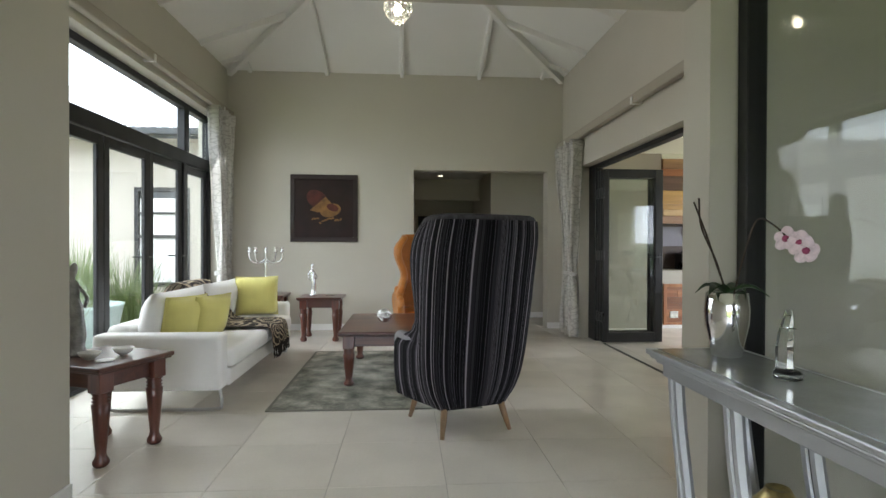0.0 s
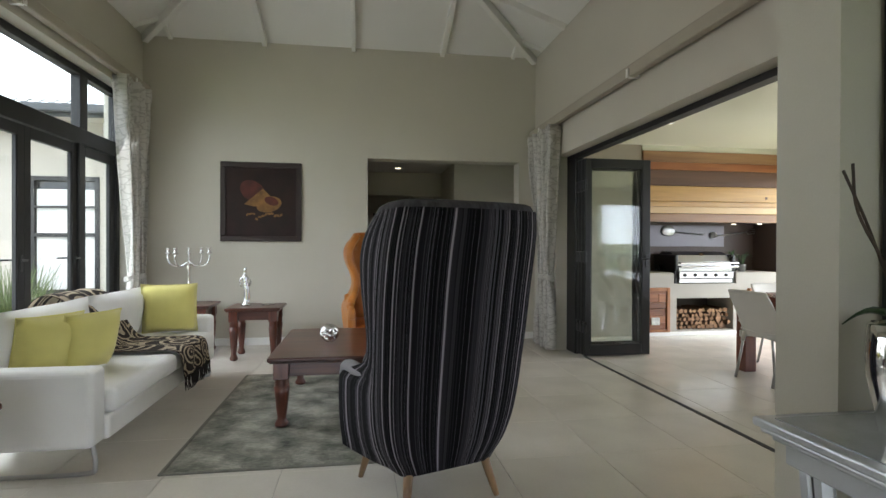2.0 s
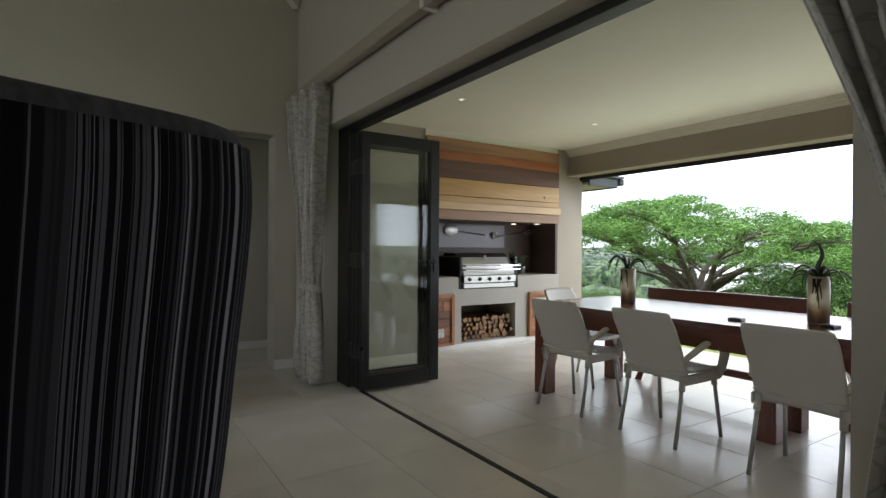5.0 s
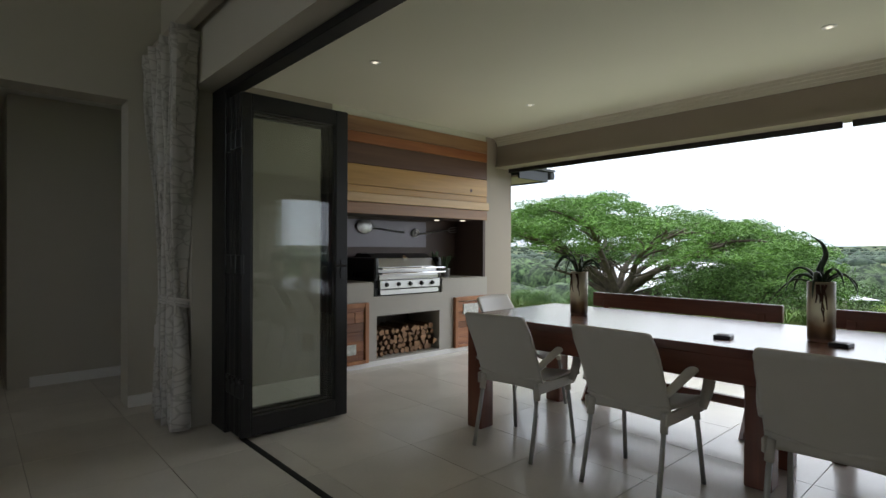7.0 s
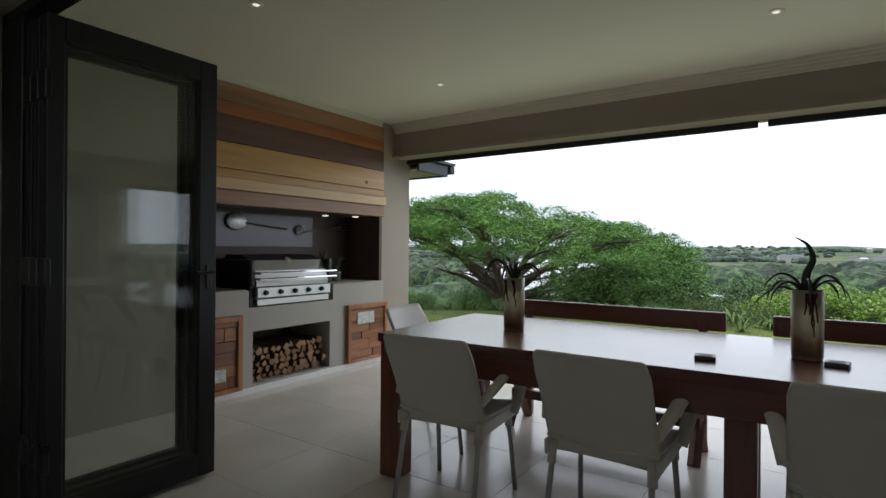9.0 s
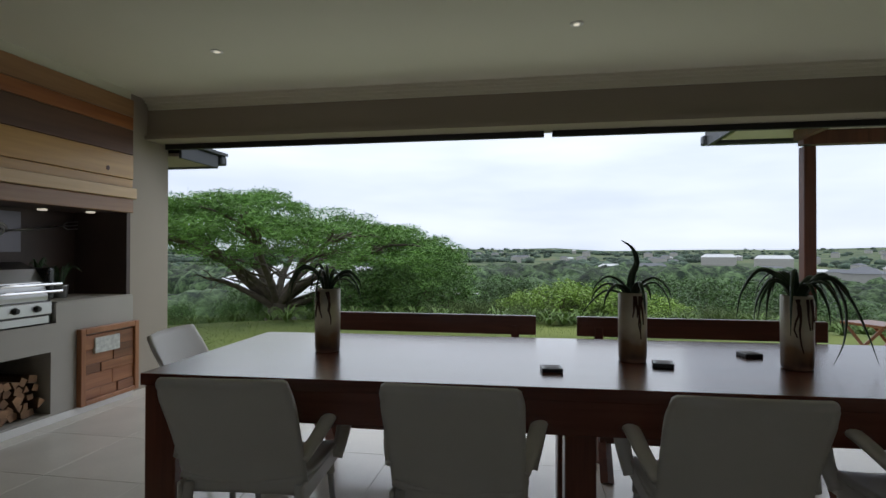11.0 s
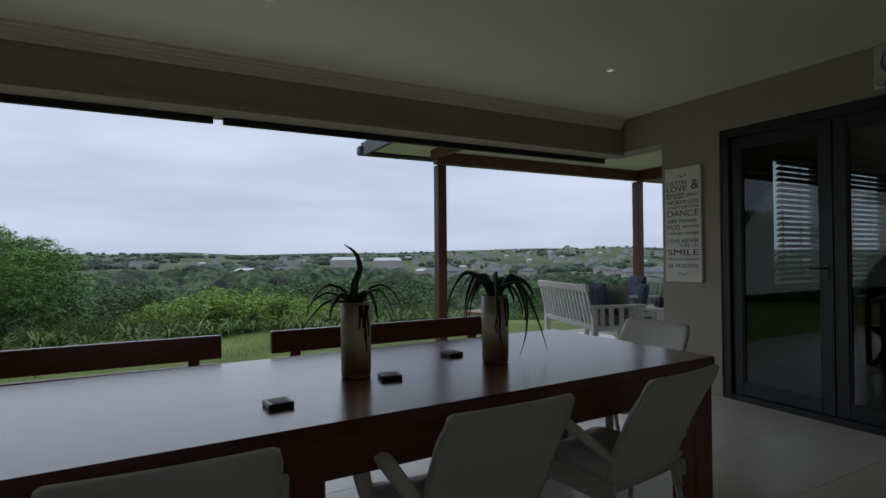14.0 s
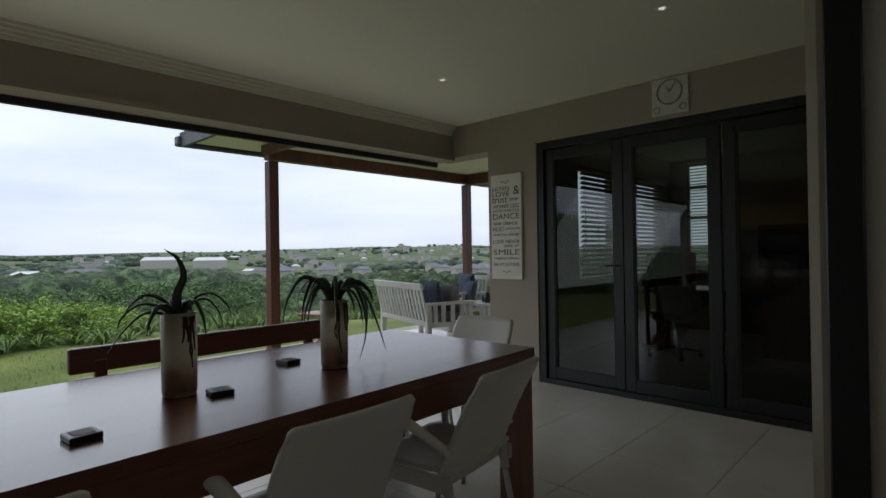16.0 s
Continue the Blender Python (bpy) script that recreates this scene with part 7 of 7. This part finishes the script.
me.from_pydata(v.reshape(-1, 3).tolist(), [], np.arange(3 * N).reshape(-1, 3).tolist())
M_BLADE = paint("lawn_blade", (0.15, 0.21, 0.045), 0.7, var=0.25, scale=0.6, island=0.3)
me.materials.append(M_BLADE)
tagged(new("lawn_blades", me), "short green lawn grass", "grass", "", "stuff")

# leafy round trees on the slope below the garden
M_TREE = paint("dark_tree_leaf", (0.08, 0.145, 0.042), 0.55, var=0.45, scale=0.8, island=0.6)
rt = shrub("round_tree", "rounded dark green tree on the slope below the garden", 1.9, 2.6, 100, 46, 0.085, M_TREE, 21)
tagged(rt, category="tree", group="trees on the slope")
rnd = random.Random(52)
spread_ = []
for k in range(64):
    d, a = 17.5 + 40 * (k / 64) ** 1.2, radians(rnd.uniform(-64, 34))
    x, y = 3 + d * math.cos(a), 5 + d * math.sin(a)
    spread_.append((x, y, max(0.4, (1.25 - 0.05 * d - ground_z(x, y)) / 2.75) * rnd.uniform(0.72, 1.05), rnd.uniform(0, 360)))
plant_all(rt, spread_)

# valley woods: uneven lumps of canopy
def lumps(name, count, dmin, dmax, rmin, rmax, seed, material, label, keep=0.0, angles=(-88, 62), hscale=0.8, fine=2):
    r = np.random.RandomState(seed)
    base = bmesh.new()
    bmesh.ops.create_icosphere(base, subdivisions=fine, radius=1.0)
    bv = np.array([v.co[:] for v in base.verts])
    bf = np.array([[v.index for v in f.verts] for f in base.faces])
    base.free()
    allv, allf, n = [], [], 0
    for k in range(count):
        d = math.exp(r.uniform(math.log(dmin), math.log(dmax)))
        a = radians(r.uniform(*angles))
        x, y = 3 + d * math.cos(a), 5 + d * math.sin(a)
        if noise.noise((x / 160, y / 160, 7.7)) < keep:
            continue
        s = r.uniform(rmin, rmax)
        wob = 1 + 0.13 * np.sin(bv @ r.normal(0, 3.0, 3) + r.uniform(0, 6)) + 0.08 * np.sin(bv @ r.normal(0, 6, 3)) + r.normal(0, 0.05, len(bv))
        p = bv * wob[:, None] * s
        p[:, 2] *= hscale
        p += (x, y, ground_z(x, y) + s * 0.45 * hscale)
        allv.append(p)
        allf.append(bf + n)
        n += len(bv)
    me = bpy.data.meshes.new(name)
    me.from_pydata(np.concatenate(allv).tolist(), [], np.concatenate(allf).tolist())
    me.materials.append(material)
    me.polygons.foreach_set("use_smooth", [True] * len(me.polygons))
    return tagged(new(name, me), label, "trees", "", "stuff")


def canopy(name, dark, light, scale):
    m, nt, n, l, b = nodes_of(name)
    co, a, rp = n.new("ShaderNodeTexCoord"), n.new("ShaderNodeTexNoise"), n.new("ShaderNodeValToRGB")
    a.inputs["Scale"].default_value, a.inputs["Detail"].default_value, a.inputs["Roughness"].default_value = scale, 8.0, 0.7
    l.new(co.outputs["Object"], a.inputs["Vector"])
    geo, hue, rg = n.new("ShaderNodeNewGeometry"), n.new("ShaderNodeHueSaturation"), n.new("ShaderNodeMapRange")
    rg.inputs["To Min"].default_value, rg.inputs["To Max"].default_value = 0.5, 1.55
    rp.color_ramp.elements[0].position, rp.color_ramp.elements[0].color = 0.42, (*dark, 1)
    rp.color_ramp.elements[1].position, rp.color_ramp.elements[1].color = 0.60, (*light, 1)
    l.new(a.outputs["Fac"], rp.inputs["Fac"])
    l.new(geo.outputs["Random Per Island"], rg.inputs["Value"])
    l.new(rg.outputs["Result"], hue.inputs["Value"])
    l.new(rp.outputs["Color"], hue.inputs["Color"])
    l.new(hue.outputs["Color"], b.inputs["Base Color"])
    b.inputs["Roughness"].default_value = 0.9
    bp = n.new("ShaderNodeBump")
    bp.inputs["Strength"].default_value, bp.inputs["Distance"].default_value = 1.0, 0.5
    l.new(a.outputs["Fac"], bp.inputs["Height"])
    l.new(bp.outputs["Normal"], b.inputs["Normal"])
    return m


# near-black tone paints the shadowed gaps between crowns into the colour
M_WOOD1 = canopy("shadow_gapped_canopy", (0.010, 0.022, 0.010), (0.095, 0.15, 0.06), 0.5)
# distance haze mixed into the far canopy's colour: paler and bluer
M_WOOD2 = canopy("hazed_far_canopy", (0.035, 0.058, 0.042), (0.10, 0.14, 0.09), 0.15)
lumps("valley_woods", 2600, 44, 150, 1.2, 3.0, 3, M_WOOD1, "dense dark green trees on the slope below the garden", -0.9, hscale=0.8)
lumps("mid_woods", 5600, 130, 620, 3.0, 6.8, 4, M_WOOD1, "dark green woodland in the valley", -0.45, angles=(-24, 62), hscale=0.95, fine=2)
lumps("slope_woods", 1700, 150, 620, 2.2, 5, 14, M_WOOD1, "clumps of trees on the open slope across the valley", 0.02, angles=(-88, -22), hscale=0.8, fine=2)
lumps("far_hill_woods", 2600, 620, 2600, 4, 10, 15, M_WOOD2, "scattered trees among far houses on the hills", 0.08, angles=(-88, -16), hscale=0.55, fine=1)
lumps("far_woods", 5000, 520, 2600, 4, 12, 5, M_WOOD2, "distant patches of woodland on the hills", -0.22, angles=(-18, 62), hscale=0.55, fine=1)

# far houses
M_HWALL = paint("white_house_wall", (0.42, 0.40, 0.37), 0.8, var=0.08, scale=0.5)
M_HROOF = paint("grey_tin_roof", (0.15, 0.155, 0.17), 0.6, var=0.15, scale=0.6)
M_HROOFW = paint("white_tin_roof", (0.70, 0.70, 0.70), 0.6, var=0.08, scale=0.6)
M_HWIN = paint("dark_house_window", (0.03, 0.035, 0.04), 0.2, var=0.1)


def house(w, d, h, rise, roof, label):
    ob = thing("house", label=label, category="house", group="houses in the valley")
    part("wall", box(-w / 2, -d / 2, -8, w / 2, d / 2, h), M_HWALL, ob)
    bm = bmesh.new()
    o = 0.5
    q = [bm.verts.new(p) for p in ((-w / 2 - o, -d / 2 - o, h), (w / 2 + o, -d / 2 - o, h), (w / 2 + o, d / 2 + o, h), (-w / 2 - o, d / 2 + o, h), (-w / 2 + d * 0.3, 0, h + rise), (w / 2 - d * 0.3, 0, h + rise))]
    for f_ in ((0, 1, 5, 4), (2, 3, 4, 5), (1, 2, 5), (3, 0, 4), (0, 3, 2, 1)):
        bm.faces.new([q[i] for i in f_])
    bmesh.ops.recalc_face_normals(bm, faces=bm.faces[:])
    part("roof", bm, roof, ob)
    n = max(2, int(w / 3.2))
    for k in range(n):
        x = -w / 2 + (k + 0.5) * w / n
        part("window", box(x - 0.7, -d / 2 - 0.06, h * 0.35, x + 0.7, -d / 2 + 0.02, h * 0.78), M_HWIN, ob)
    return ob


def stand(ob, d, deg, turn, first=False, lift=0.0):
    a = radians(deg)
    x, y = 3 + d * math.cos(a), 5 + d * math.sin(a)
    m = pose(x, y, ground_z(x, y) + lift, 0, 0, turn)
    if first:
        ob.matrix_world = m
        return ob
    return copy_thing(ob, m)


lodge = house(50, 16, 6.0, 5.0, M_HROOFW, "long white building with a pale roof in the valley")
for x in (-16, 0, 16):
    bm = bmesh.new()
    q = [bm.verts.new(p) for p in ((x - 5, -8.6, 6.4), (x + 5, -8.6, 6.4), (x, -8.6, 12.0), (x - 5, 0, 9.5), (x + 5, 0, 9.5), (x, 0, 12.0))]
    for f_ in ((0, 1, 2), (0, 2, 5, 3), (1, 4, 5, 2), (3, 5, 4)):
        bm.faces.new([q[i] for i in f_])
    bmesh.ops.recalc_face_normals(bm, faces=bm.faces[:])
    part("gable", bm, M_HROOFW, lodge)
stand(lodge, 930, -22.5, 66, True, 7)
stand(lodge, 950, -18, 70, False, 7)
h1 = house(13, 9, 3.2, 2.2, M_HROOF, "small white house with a grey roof among trees")
h2 = house(11, 8, 3.0, 2.0, M_HROOFW, "small white house with a pale roof among trees")
h3 = house(15, 10, 6.0, 2.2, M_HROOF, "two-storey white house with a grey roof on the hill")
rnd = random.Random(40)
stand(h1, 210, -12, 80, True, 5)
stand(h2, 230, -8, 60, True, 5)
stand(h3, 900, -14, 75, True, 2)
for k in range(26):
    stand(rnd.choice((h1, h1, h2)), rnd.uniform(250, 520), rnd.uniform(-62, -8), rnd.uniform(40, 120), False, 4.5)
for k in range(50):
    stand(rnd.choice((h1, h2, h3, h3)), rnd.uniform(900, 2100), rnd.uniform(-66, 6), rnd.uniform(40, 120), False, 4)
for k in range(70):
    stand(rnd.choice((h1, h1, h2, h3)), rnd.uniform(800, 1900), rnd.uniform(-64, -28), rnd.uniform(40, 120), False, 4)

# neighbour's house behind the acacia
nb = thing("neighbour_house", (26.8, 15.2, -2.9), 38, "pale neighbouring house with a grey roof behind the acacia", "house")
part("wall", box(-8, -3, 0, 8, 3, 2.6), M_HWALL, nb)
bm = bmesh.new()
q = [bm.verts.new(p) for p in ((-8.6, -3.6, 2.6), (8.6, -3.6, 2.6), (8.6, 3.6, 2.6), (-8.6, 3.6, 2.6), (-6, 0, 3.6), (6, 0, 3.6))]
for f_ in ((0, 1, 5, 4), (2, 3, 4, 5), (1, 2, 5), (3, 0, 4), (0, 3, 2, 1)):
    bm.faces.new([q[i] for i in f_])
bmesh.ops.recalc_face_normals(bm, faces=bm.faces[:])
part("roof", bm, M_HROOFW, nb)
for x in (-5, -2.6, 2.4, 4.8):
    part("window", box(x - 0.8, -3.06, 0.3, x + 0.8, -2.98, 2.1), M_HWIN, nb)

# eave of the next wing outside the barbecue corner
M_GUTTER = paint("dark_grey_gutter", (0.05, 0.055, 0.06), 0.45, var=0.1, scale=3)
M_ROOFT = paint("charcoal_roof_sheet", (0.09, 0.095, 0.10), 0.6, var=0.15, scale=2)
eave = thing("wing_eave", (7.30, 8.50, 2.10), 0, "dark roof eave with gutter at the terrace corner", "eave")
part("soffit", box(0, 0.06, 0.04, 0.62, 3.4, 0.07), M_PATIO, eave)
part("fascia", box(0.60, 0.04, 0.02, 0.635, 3.4, 0.15, 0.004, 1), M_GUTTER, eave)
part("fascia", box(0.0, 0.02, 0.02, 0.60, 0.05, 0.15, 0.004, 1), M_GUTTER, eave)
part("gutter", box(0.635, 0.0, 0.06, 0.74, 3.4, 0.16, 0.02, 2), M_GUTTER, eave)
part("roof_sheet", box(-0.1, -0.02, 0.16, 0.72, 3.4, 0.19, 0, 1), M_ROOFT, eave)

# ---- verandah with its seats ----
M_POST = wood("red_brown_verandah_post", (0.075, 0.024, 0.014), (0.15, 0.050, 0.028), 0.5, 0.1, along=2)
ver = thing("verandah_roof", (0, 0, 0), 0, "timber-posted verandah roof with dark gutter and pale ceiling", "verandah")
part("ceiling_board", box(7.30, -2.4, 2.62, 9.75, 2.90, 2.66), M_PCEIL, ver)
part("beam", box(9.33, -2.4, 2.46, 9.47, 2.17, 2.62, 0.006, 1), M_POST, ver)
part("beam", box(6.65, -1.77, 2.44, 9.33, -1.63, 2.62, 0.006, 1), M_POST, ver)
part("beam", box(7.30, 2.20, 2.50, 9.33, 2.28, 2.62, 0.006, 1), M_POST, ver)
part("roof_sheet", box(7.1, -2.6, 2.70, 9.85, 3.06, 2.74), M_ROOFT, ver)
part("gutter", box(9.80, -2.6, 2.58, 9.92, 3.10, 2.70, 0.02, 2), M_GUTTER, ver)
part("fascia", box(7.3, 3.02, 2.56, 9.80, 3.06, 2.70, 0.004, 1), M_GUTTER, ver)
for y in (2.10, -1.70):
    o = thing("verandah_post", (9.4, y, 0), 0, "square red-brown timber verandah post", "post", "verandah posts")
    part("shaft", box(-0.065, -0.065, 0.03, 0.065, 0.065, 2.44, 0.006, 1), M_POST, o)
    part("shoe", box(-0.075, -0.075, 0, 0.075, 0.075, 0.05, 0.004, 1), M_GUTTER, o)

M_WSLAT = paint("white_garden_furniture_paint", (0.62, 0.61, 0.58), 0.5, var=0.06, scale=6)
M_NAVY = paint("navy_striped_cushion", (0.07, 0.085, 0.13), 0.9, var=0.95, scale=9, stretch=(6, 0.2, 0.2))
M_GREYC = paint("grey_cushion_cloth", (0.25, 0.25, 0.25), 0.9, var=0.1, scale=20)


def settee(w, name, label, cloth_label):
    """A slatted white garden seat that faces -y; its back at y = 0."""
    ob = thing(name, label=label, category="garden seat")
    lean = pose(0, 0, 0.28, -12)
    part("top_rail", box(-w / 2, -0.02, 0.50, w / 2, 0.025, 0.58, 0.005, 1, lean), M_WSLAT, ob)
    part("bottom_rail", box(-w / 2, -0.02, 0.02, w / 2, 0.025, 0.08, 0.005, 1, lean), M_WSLAT, ob)
    n = int(w / 0.095)
    slat = None
    for k in range(n):
        x = -w / 2 + 0.04 + k * (w - 0.08) / (n - 1)
        m = pose(x, 0, 0) @ lean
        if slat is None:
            slat = part("slat", box(-0.024, -0.008, 0.08, 0.024, 0.012, 0.50, 0.003, 1), M_WSLAT, ob)
            slat.matrix_basis = m
        else:
            again(slat, "slat", m, ob)
    part("seat", box(-w / 2, -0.62, 0.28, w / 2, 0.0, 0.34, 0.005, 1), M_WSLAT, ob)
    for x in (-w / 2, w / 2 - 0.07):
        part("armrest", box(x - 0.02, -0.68, 0.56, x + 0.09, 0.06, 0.595, 0.006, 1), M_WSLAT, ob)
        part("leg", box(x, -0.66, 0, x + 0.07, -0.59, 0.56, 0.005, 1), M_WSLAT, ob)
        part("leg", box(x, -0.03, 0, x + 0.07, 0.04, 0.60, 0.005, 1), M_WSLAT, ob)
        for y in (-0.50, -0.36, -0.22, -0.10):
            part("side_slat", box(x + 0.02, y - 0.03, 0.34, x + 0.045, y + 0.03, 0.56, 0.003, 1), M_WSLAT, ob)
    part("seat_cushion", box(-w / 2 + 0.08, -0.60, 0.34, w / 2 - 0.08, -0.06, 0.44, 0.03, 3), M_GREYC, ob)
    return ob


st = settee(1.48, "garden_settee", "white slatted garden settee with dark cushions on the verandah", "")
ST = pose(8.62, 0.55, 0, 0, 0, -16)
st.matrix_world = ST
ch = settee(0.72, "garden_armchair", "white slatted garden armchair with navy cushions", "")
ch.matrix_world = pose(8.95, -1.25, 0, 0, 0, 165)
c1, c2 = ST @ Vector((-0.44, -0.20, 0)), ST @ Vector((-0.40, -0.42, 0))
for x, y, z, a, mt in ((c1.x, c1.y, 0.66, -10, M_NAVY), (c2.x, c2.y, 0.62, 28, M_GREYC), (8.92, -1.08, 0.68, 165, M_NAVY), (8.72, -0.95, 0.58, 150, M_NAVY)):
    o = thing("outdoor_cushion", (x, y, z), a, "navy and grey patterned cushion on a garden seat", "cushion", "outdoor cushions")
    o.matrix_world = pose(x, y, z, 0, 0, a) @ pose(0, 0, 0, -14)
    part("cover", pillow(0.44, 0.42, 0.15, 1, x), mt, o, smooth=True)
wt = thing("garden_table", (8.05, -0.60, 0), 0, "low white slatted garden table with jars on it", "table")
part("tabletop", box(-0.28, -0.28, 0.46, 0.28, 0.28, 0.50, 0.005, 1), M_WSLAT, wt)
for x in (-0.25, 0.19):
    for y in (-0.25, 0.19):
        part("leg", box(x, y, 0, x + 0.06, y + 0.06, 0.46, 0.004, 1), M_WSLAT, wt)
part("shelf", box(-0.25, -0.25, 0.20, 0.25, 0.25, 0.225, 0.004, 1), M_WSLAT, wt)
for x, y, h in ((7.98, -0.50, 0.15), (8.10, -0.58, 0.12)):
    o = part("jar", lathe(((0.04, 0), (0.045, 0.01), (0.045, h * 0.8), (0.03, h * 0.9), (0.032, h)), 14), M_BLACK, smooth=True)
    o.matrix_world = pose(x, y, 0.50)
    tagged(o, "small dark jar on the garden table", "jar")
stool = thing("folding_stool", (9.15, 1.55, 0), 20, "small brown wooden trestle stool on the verandah", "stool")
part("top", box(-0.24, -0.20, 0.44, 0.24, 0.20, 0.47, 0.005, 1), M_CUPW, stool)
for y in (-0.17, 0.17):
    part("leg", tube([(-0.22, y, 0), (0.20, y, 0.44)], 0.02, 4), M_CUPW, stool)
    part("leg", tube([(0.22, y * 0.85, 0), (-0.20, y * 0.85, 0.44)], 0.02, 4), M_CUPW, stool)

# ---- courtyard seen through the west glazing ----
M_COURT = paint("courtyard_render", (0.50, 0.46, 0.40), 0.85, var=0.06, scale=1.5, bump=0.2)
M_PAVE = paint("courtyard_paving", (0.33, 0.32, 0.30), 0.85, var=0.12, scale=3)
walls("courtyard_paving", [(-9.5, 2.0, -0.10, -2.0, 9.6, -0.03)], M_PAVE, "pale grey courtyard paving", "pavement")
wing = thing("courtyard_wing", (0, 9.6, 0), 0, "beige rendered house wing with a grey corrugated roof", "house")
for b in ((-9.5, 0, -3.45, 3.0), (-2.60, 0, -2.0, 3.0), (-3.45, 0, -2.60, 0.55), (-3.45, 2.12, -2.60, 3.0)):
    part("wall", box(b[0], 0, b[1], b[2], 0.25, b[3]), M_COURT, wing)
part("fascia", box(-9.8, -0.50, 2.80, -1.95, -0.47, 2.96, 0.004, 1), M_GUTTER, wing)
part("gutter", box(-9.8, -0.60, 2.84, -1.95, -0.50, 2.95, 0.02, 2), M_GUTTER, wing)
part("soffit", box(-9.8, -0.47, 2.84, -1.95, 0.0, 2.87), M_COURT, wing)


def corrugated(u, v):
    x = -9.8 + 7.9 * u
    return (x, -0.58 + 4.2 * v, 2.97 + 1.75 * v + 0.018 * math.sin(x * 2 * math.pi / 0.15))


M_TIN = paint("weathered_tin_roof", (0.50, 0.52, 0.54), 0.5, metal=0.1, var=0.12, scale=1.5)
part("roof", grid_sheet(corrugated, 420, 2, 0.01), M_TIN, wing)
win = part("window", box(-3.45, 0.06, 0.55, -2.60, 0.12, 2.12), M_HWIN, wing)
bm = bmesh.new()
for b in ((-3.45, 0.55, -3.39, 2.12), (-2.66, 0.55, -2.60, 2.12), (-3.39, 0.55, -2.66, 0.61), (-3.39, 2.06, -2.66, 2.12), (-3.39, 1.32, -2.66, 1.37), (-3.39, 1.70, -2.66, 1.73)):
    add_box(bm, b[0], -0.01, b[1], b[2], 0.055, b[3])
part("window_frame", bm, M_ALU, win)
part("blind", box(-3.38, 0.03, 0.62, -2.67, 0.058, 1.95), M_TRIM, win, "lowered white window blind")
side_wing = thing("courtyard_wall", (-9.5, 2.0, 0), 0, "beige rendered wall across the courtyard", "wall")
part("wall", box(0, 0, -0.1, 0.25, 7.6, 3.0), M_COURT, side_wing)
planter = thing("aqua_planter", (-2.95, 7.35, -0.03), 0, "large pale aqua glazed planter in the courtyard", "planter")
M_AQUA = paint("pale_aqua_glaze", (0.42, 0.55, 0.52), 0.3, var=0.15, scale=5)
part("pot", lathe(((0.26, 0), (0.30, 0.02), (0.40, 0.30), (0.44, 0.50), (0.46, 0.55), (0.42, 0.55), (0.38, 0.48)), 28), M_AQUA, planter, smooth=True)
cg = tall_grass("courtyard_grass", "tall arching green grass tuft in the courtyard", 170, 0.95, 14, M_DRYG)
tagged(cg, group="courtyard grasses")
for k, (x, y, z, s) in enumerate(((-2.95, 7.35, 0.42, 0.85), (-2.75, 8.25, -0.03, 1.0), (-3.2, 8.7, -0.03, 1.1), (-3.4, 6.6, -0.03, 0.9), (-2.7, 6.4, -0.03, 0.8), (-3.7, 8.2, -0.03, 1.15))):
    m = pose(x, y, z, 0, 0, 70 * k) @ Matrix.Scale(s, 4)
    if k == 0:
        cg.matrix_world = m
    else:
        o = copy_thing(cg, Matrix.Identity(4))
        o.matrix_world = m

# ---- floor tiles ----
TILE = 0.6
tile_mesh = bpy.data.meshes.new("tile")
bm = add_box(bmesh.new(), -TILE / 2 + 0.0012, -TILE / 2 + 0.0012, -0.012, TILE / 2 - 0.0012, TILE / 2 - 0.0012, 0.0, 0.0012, 1)
bm.to_mesh(tile_mesh)
bm.free()
tile_mesh.materials.append(M_TILE)
floor_ob = bpy.data.objects["floor"]
near, rest = 0, bmesh.new()
for i in range(-3, 17):
    for j in range(-5, 21):
        x, y = -0.165 + 0.6 * (i + 0.5), 3.65 + 0.6 * (j - 2 + 0.5)
        if x > 7.25 and y > 2.85 or x > 9.6 or x < -1.9 or (y > 9.0 and x > 3.3):
            continue
        if -1.2 < x < 7.0 and 2.9 < y < 8.9 and near < 160:
            near += 1
            ob = new("tile", tile_mesh)
            ob.parent = floor_ob
            ob.matrix_basis = pose(x, y, 0)
        else:
            add_box(rest, x - 0.2985, y - 0.2985, -0.012, x + 0.2985, y + 0.2985, 0.0)
ob = part("tile_field", rest, M_TILE, floor_ob)
tagged(ob, "cream floor tiles further off", "", "", "stuff")
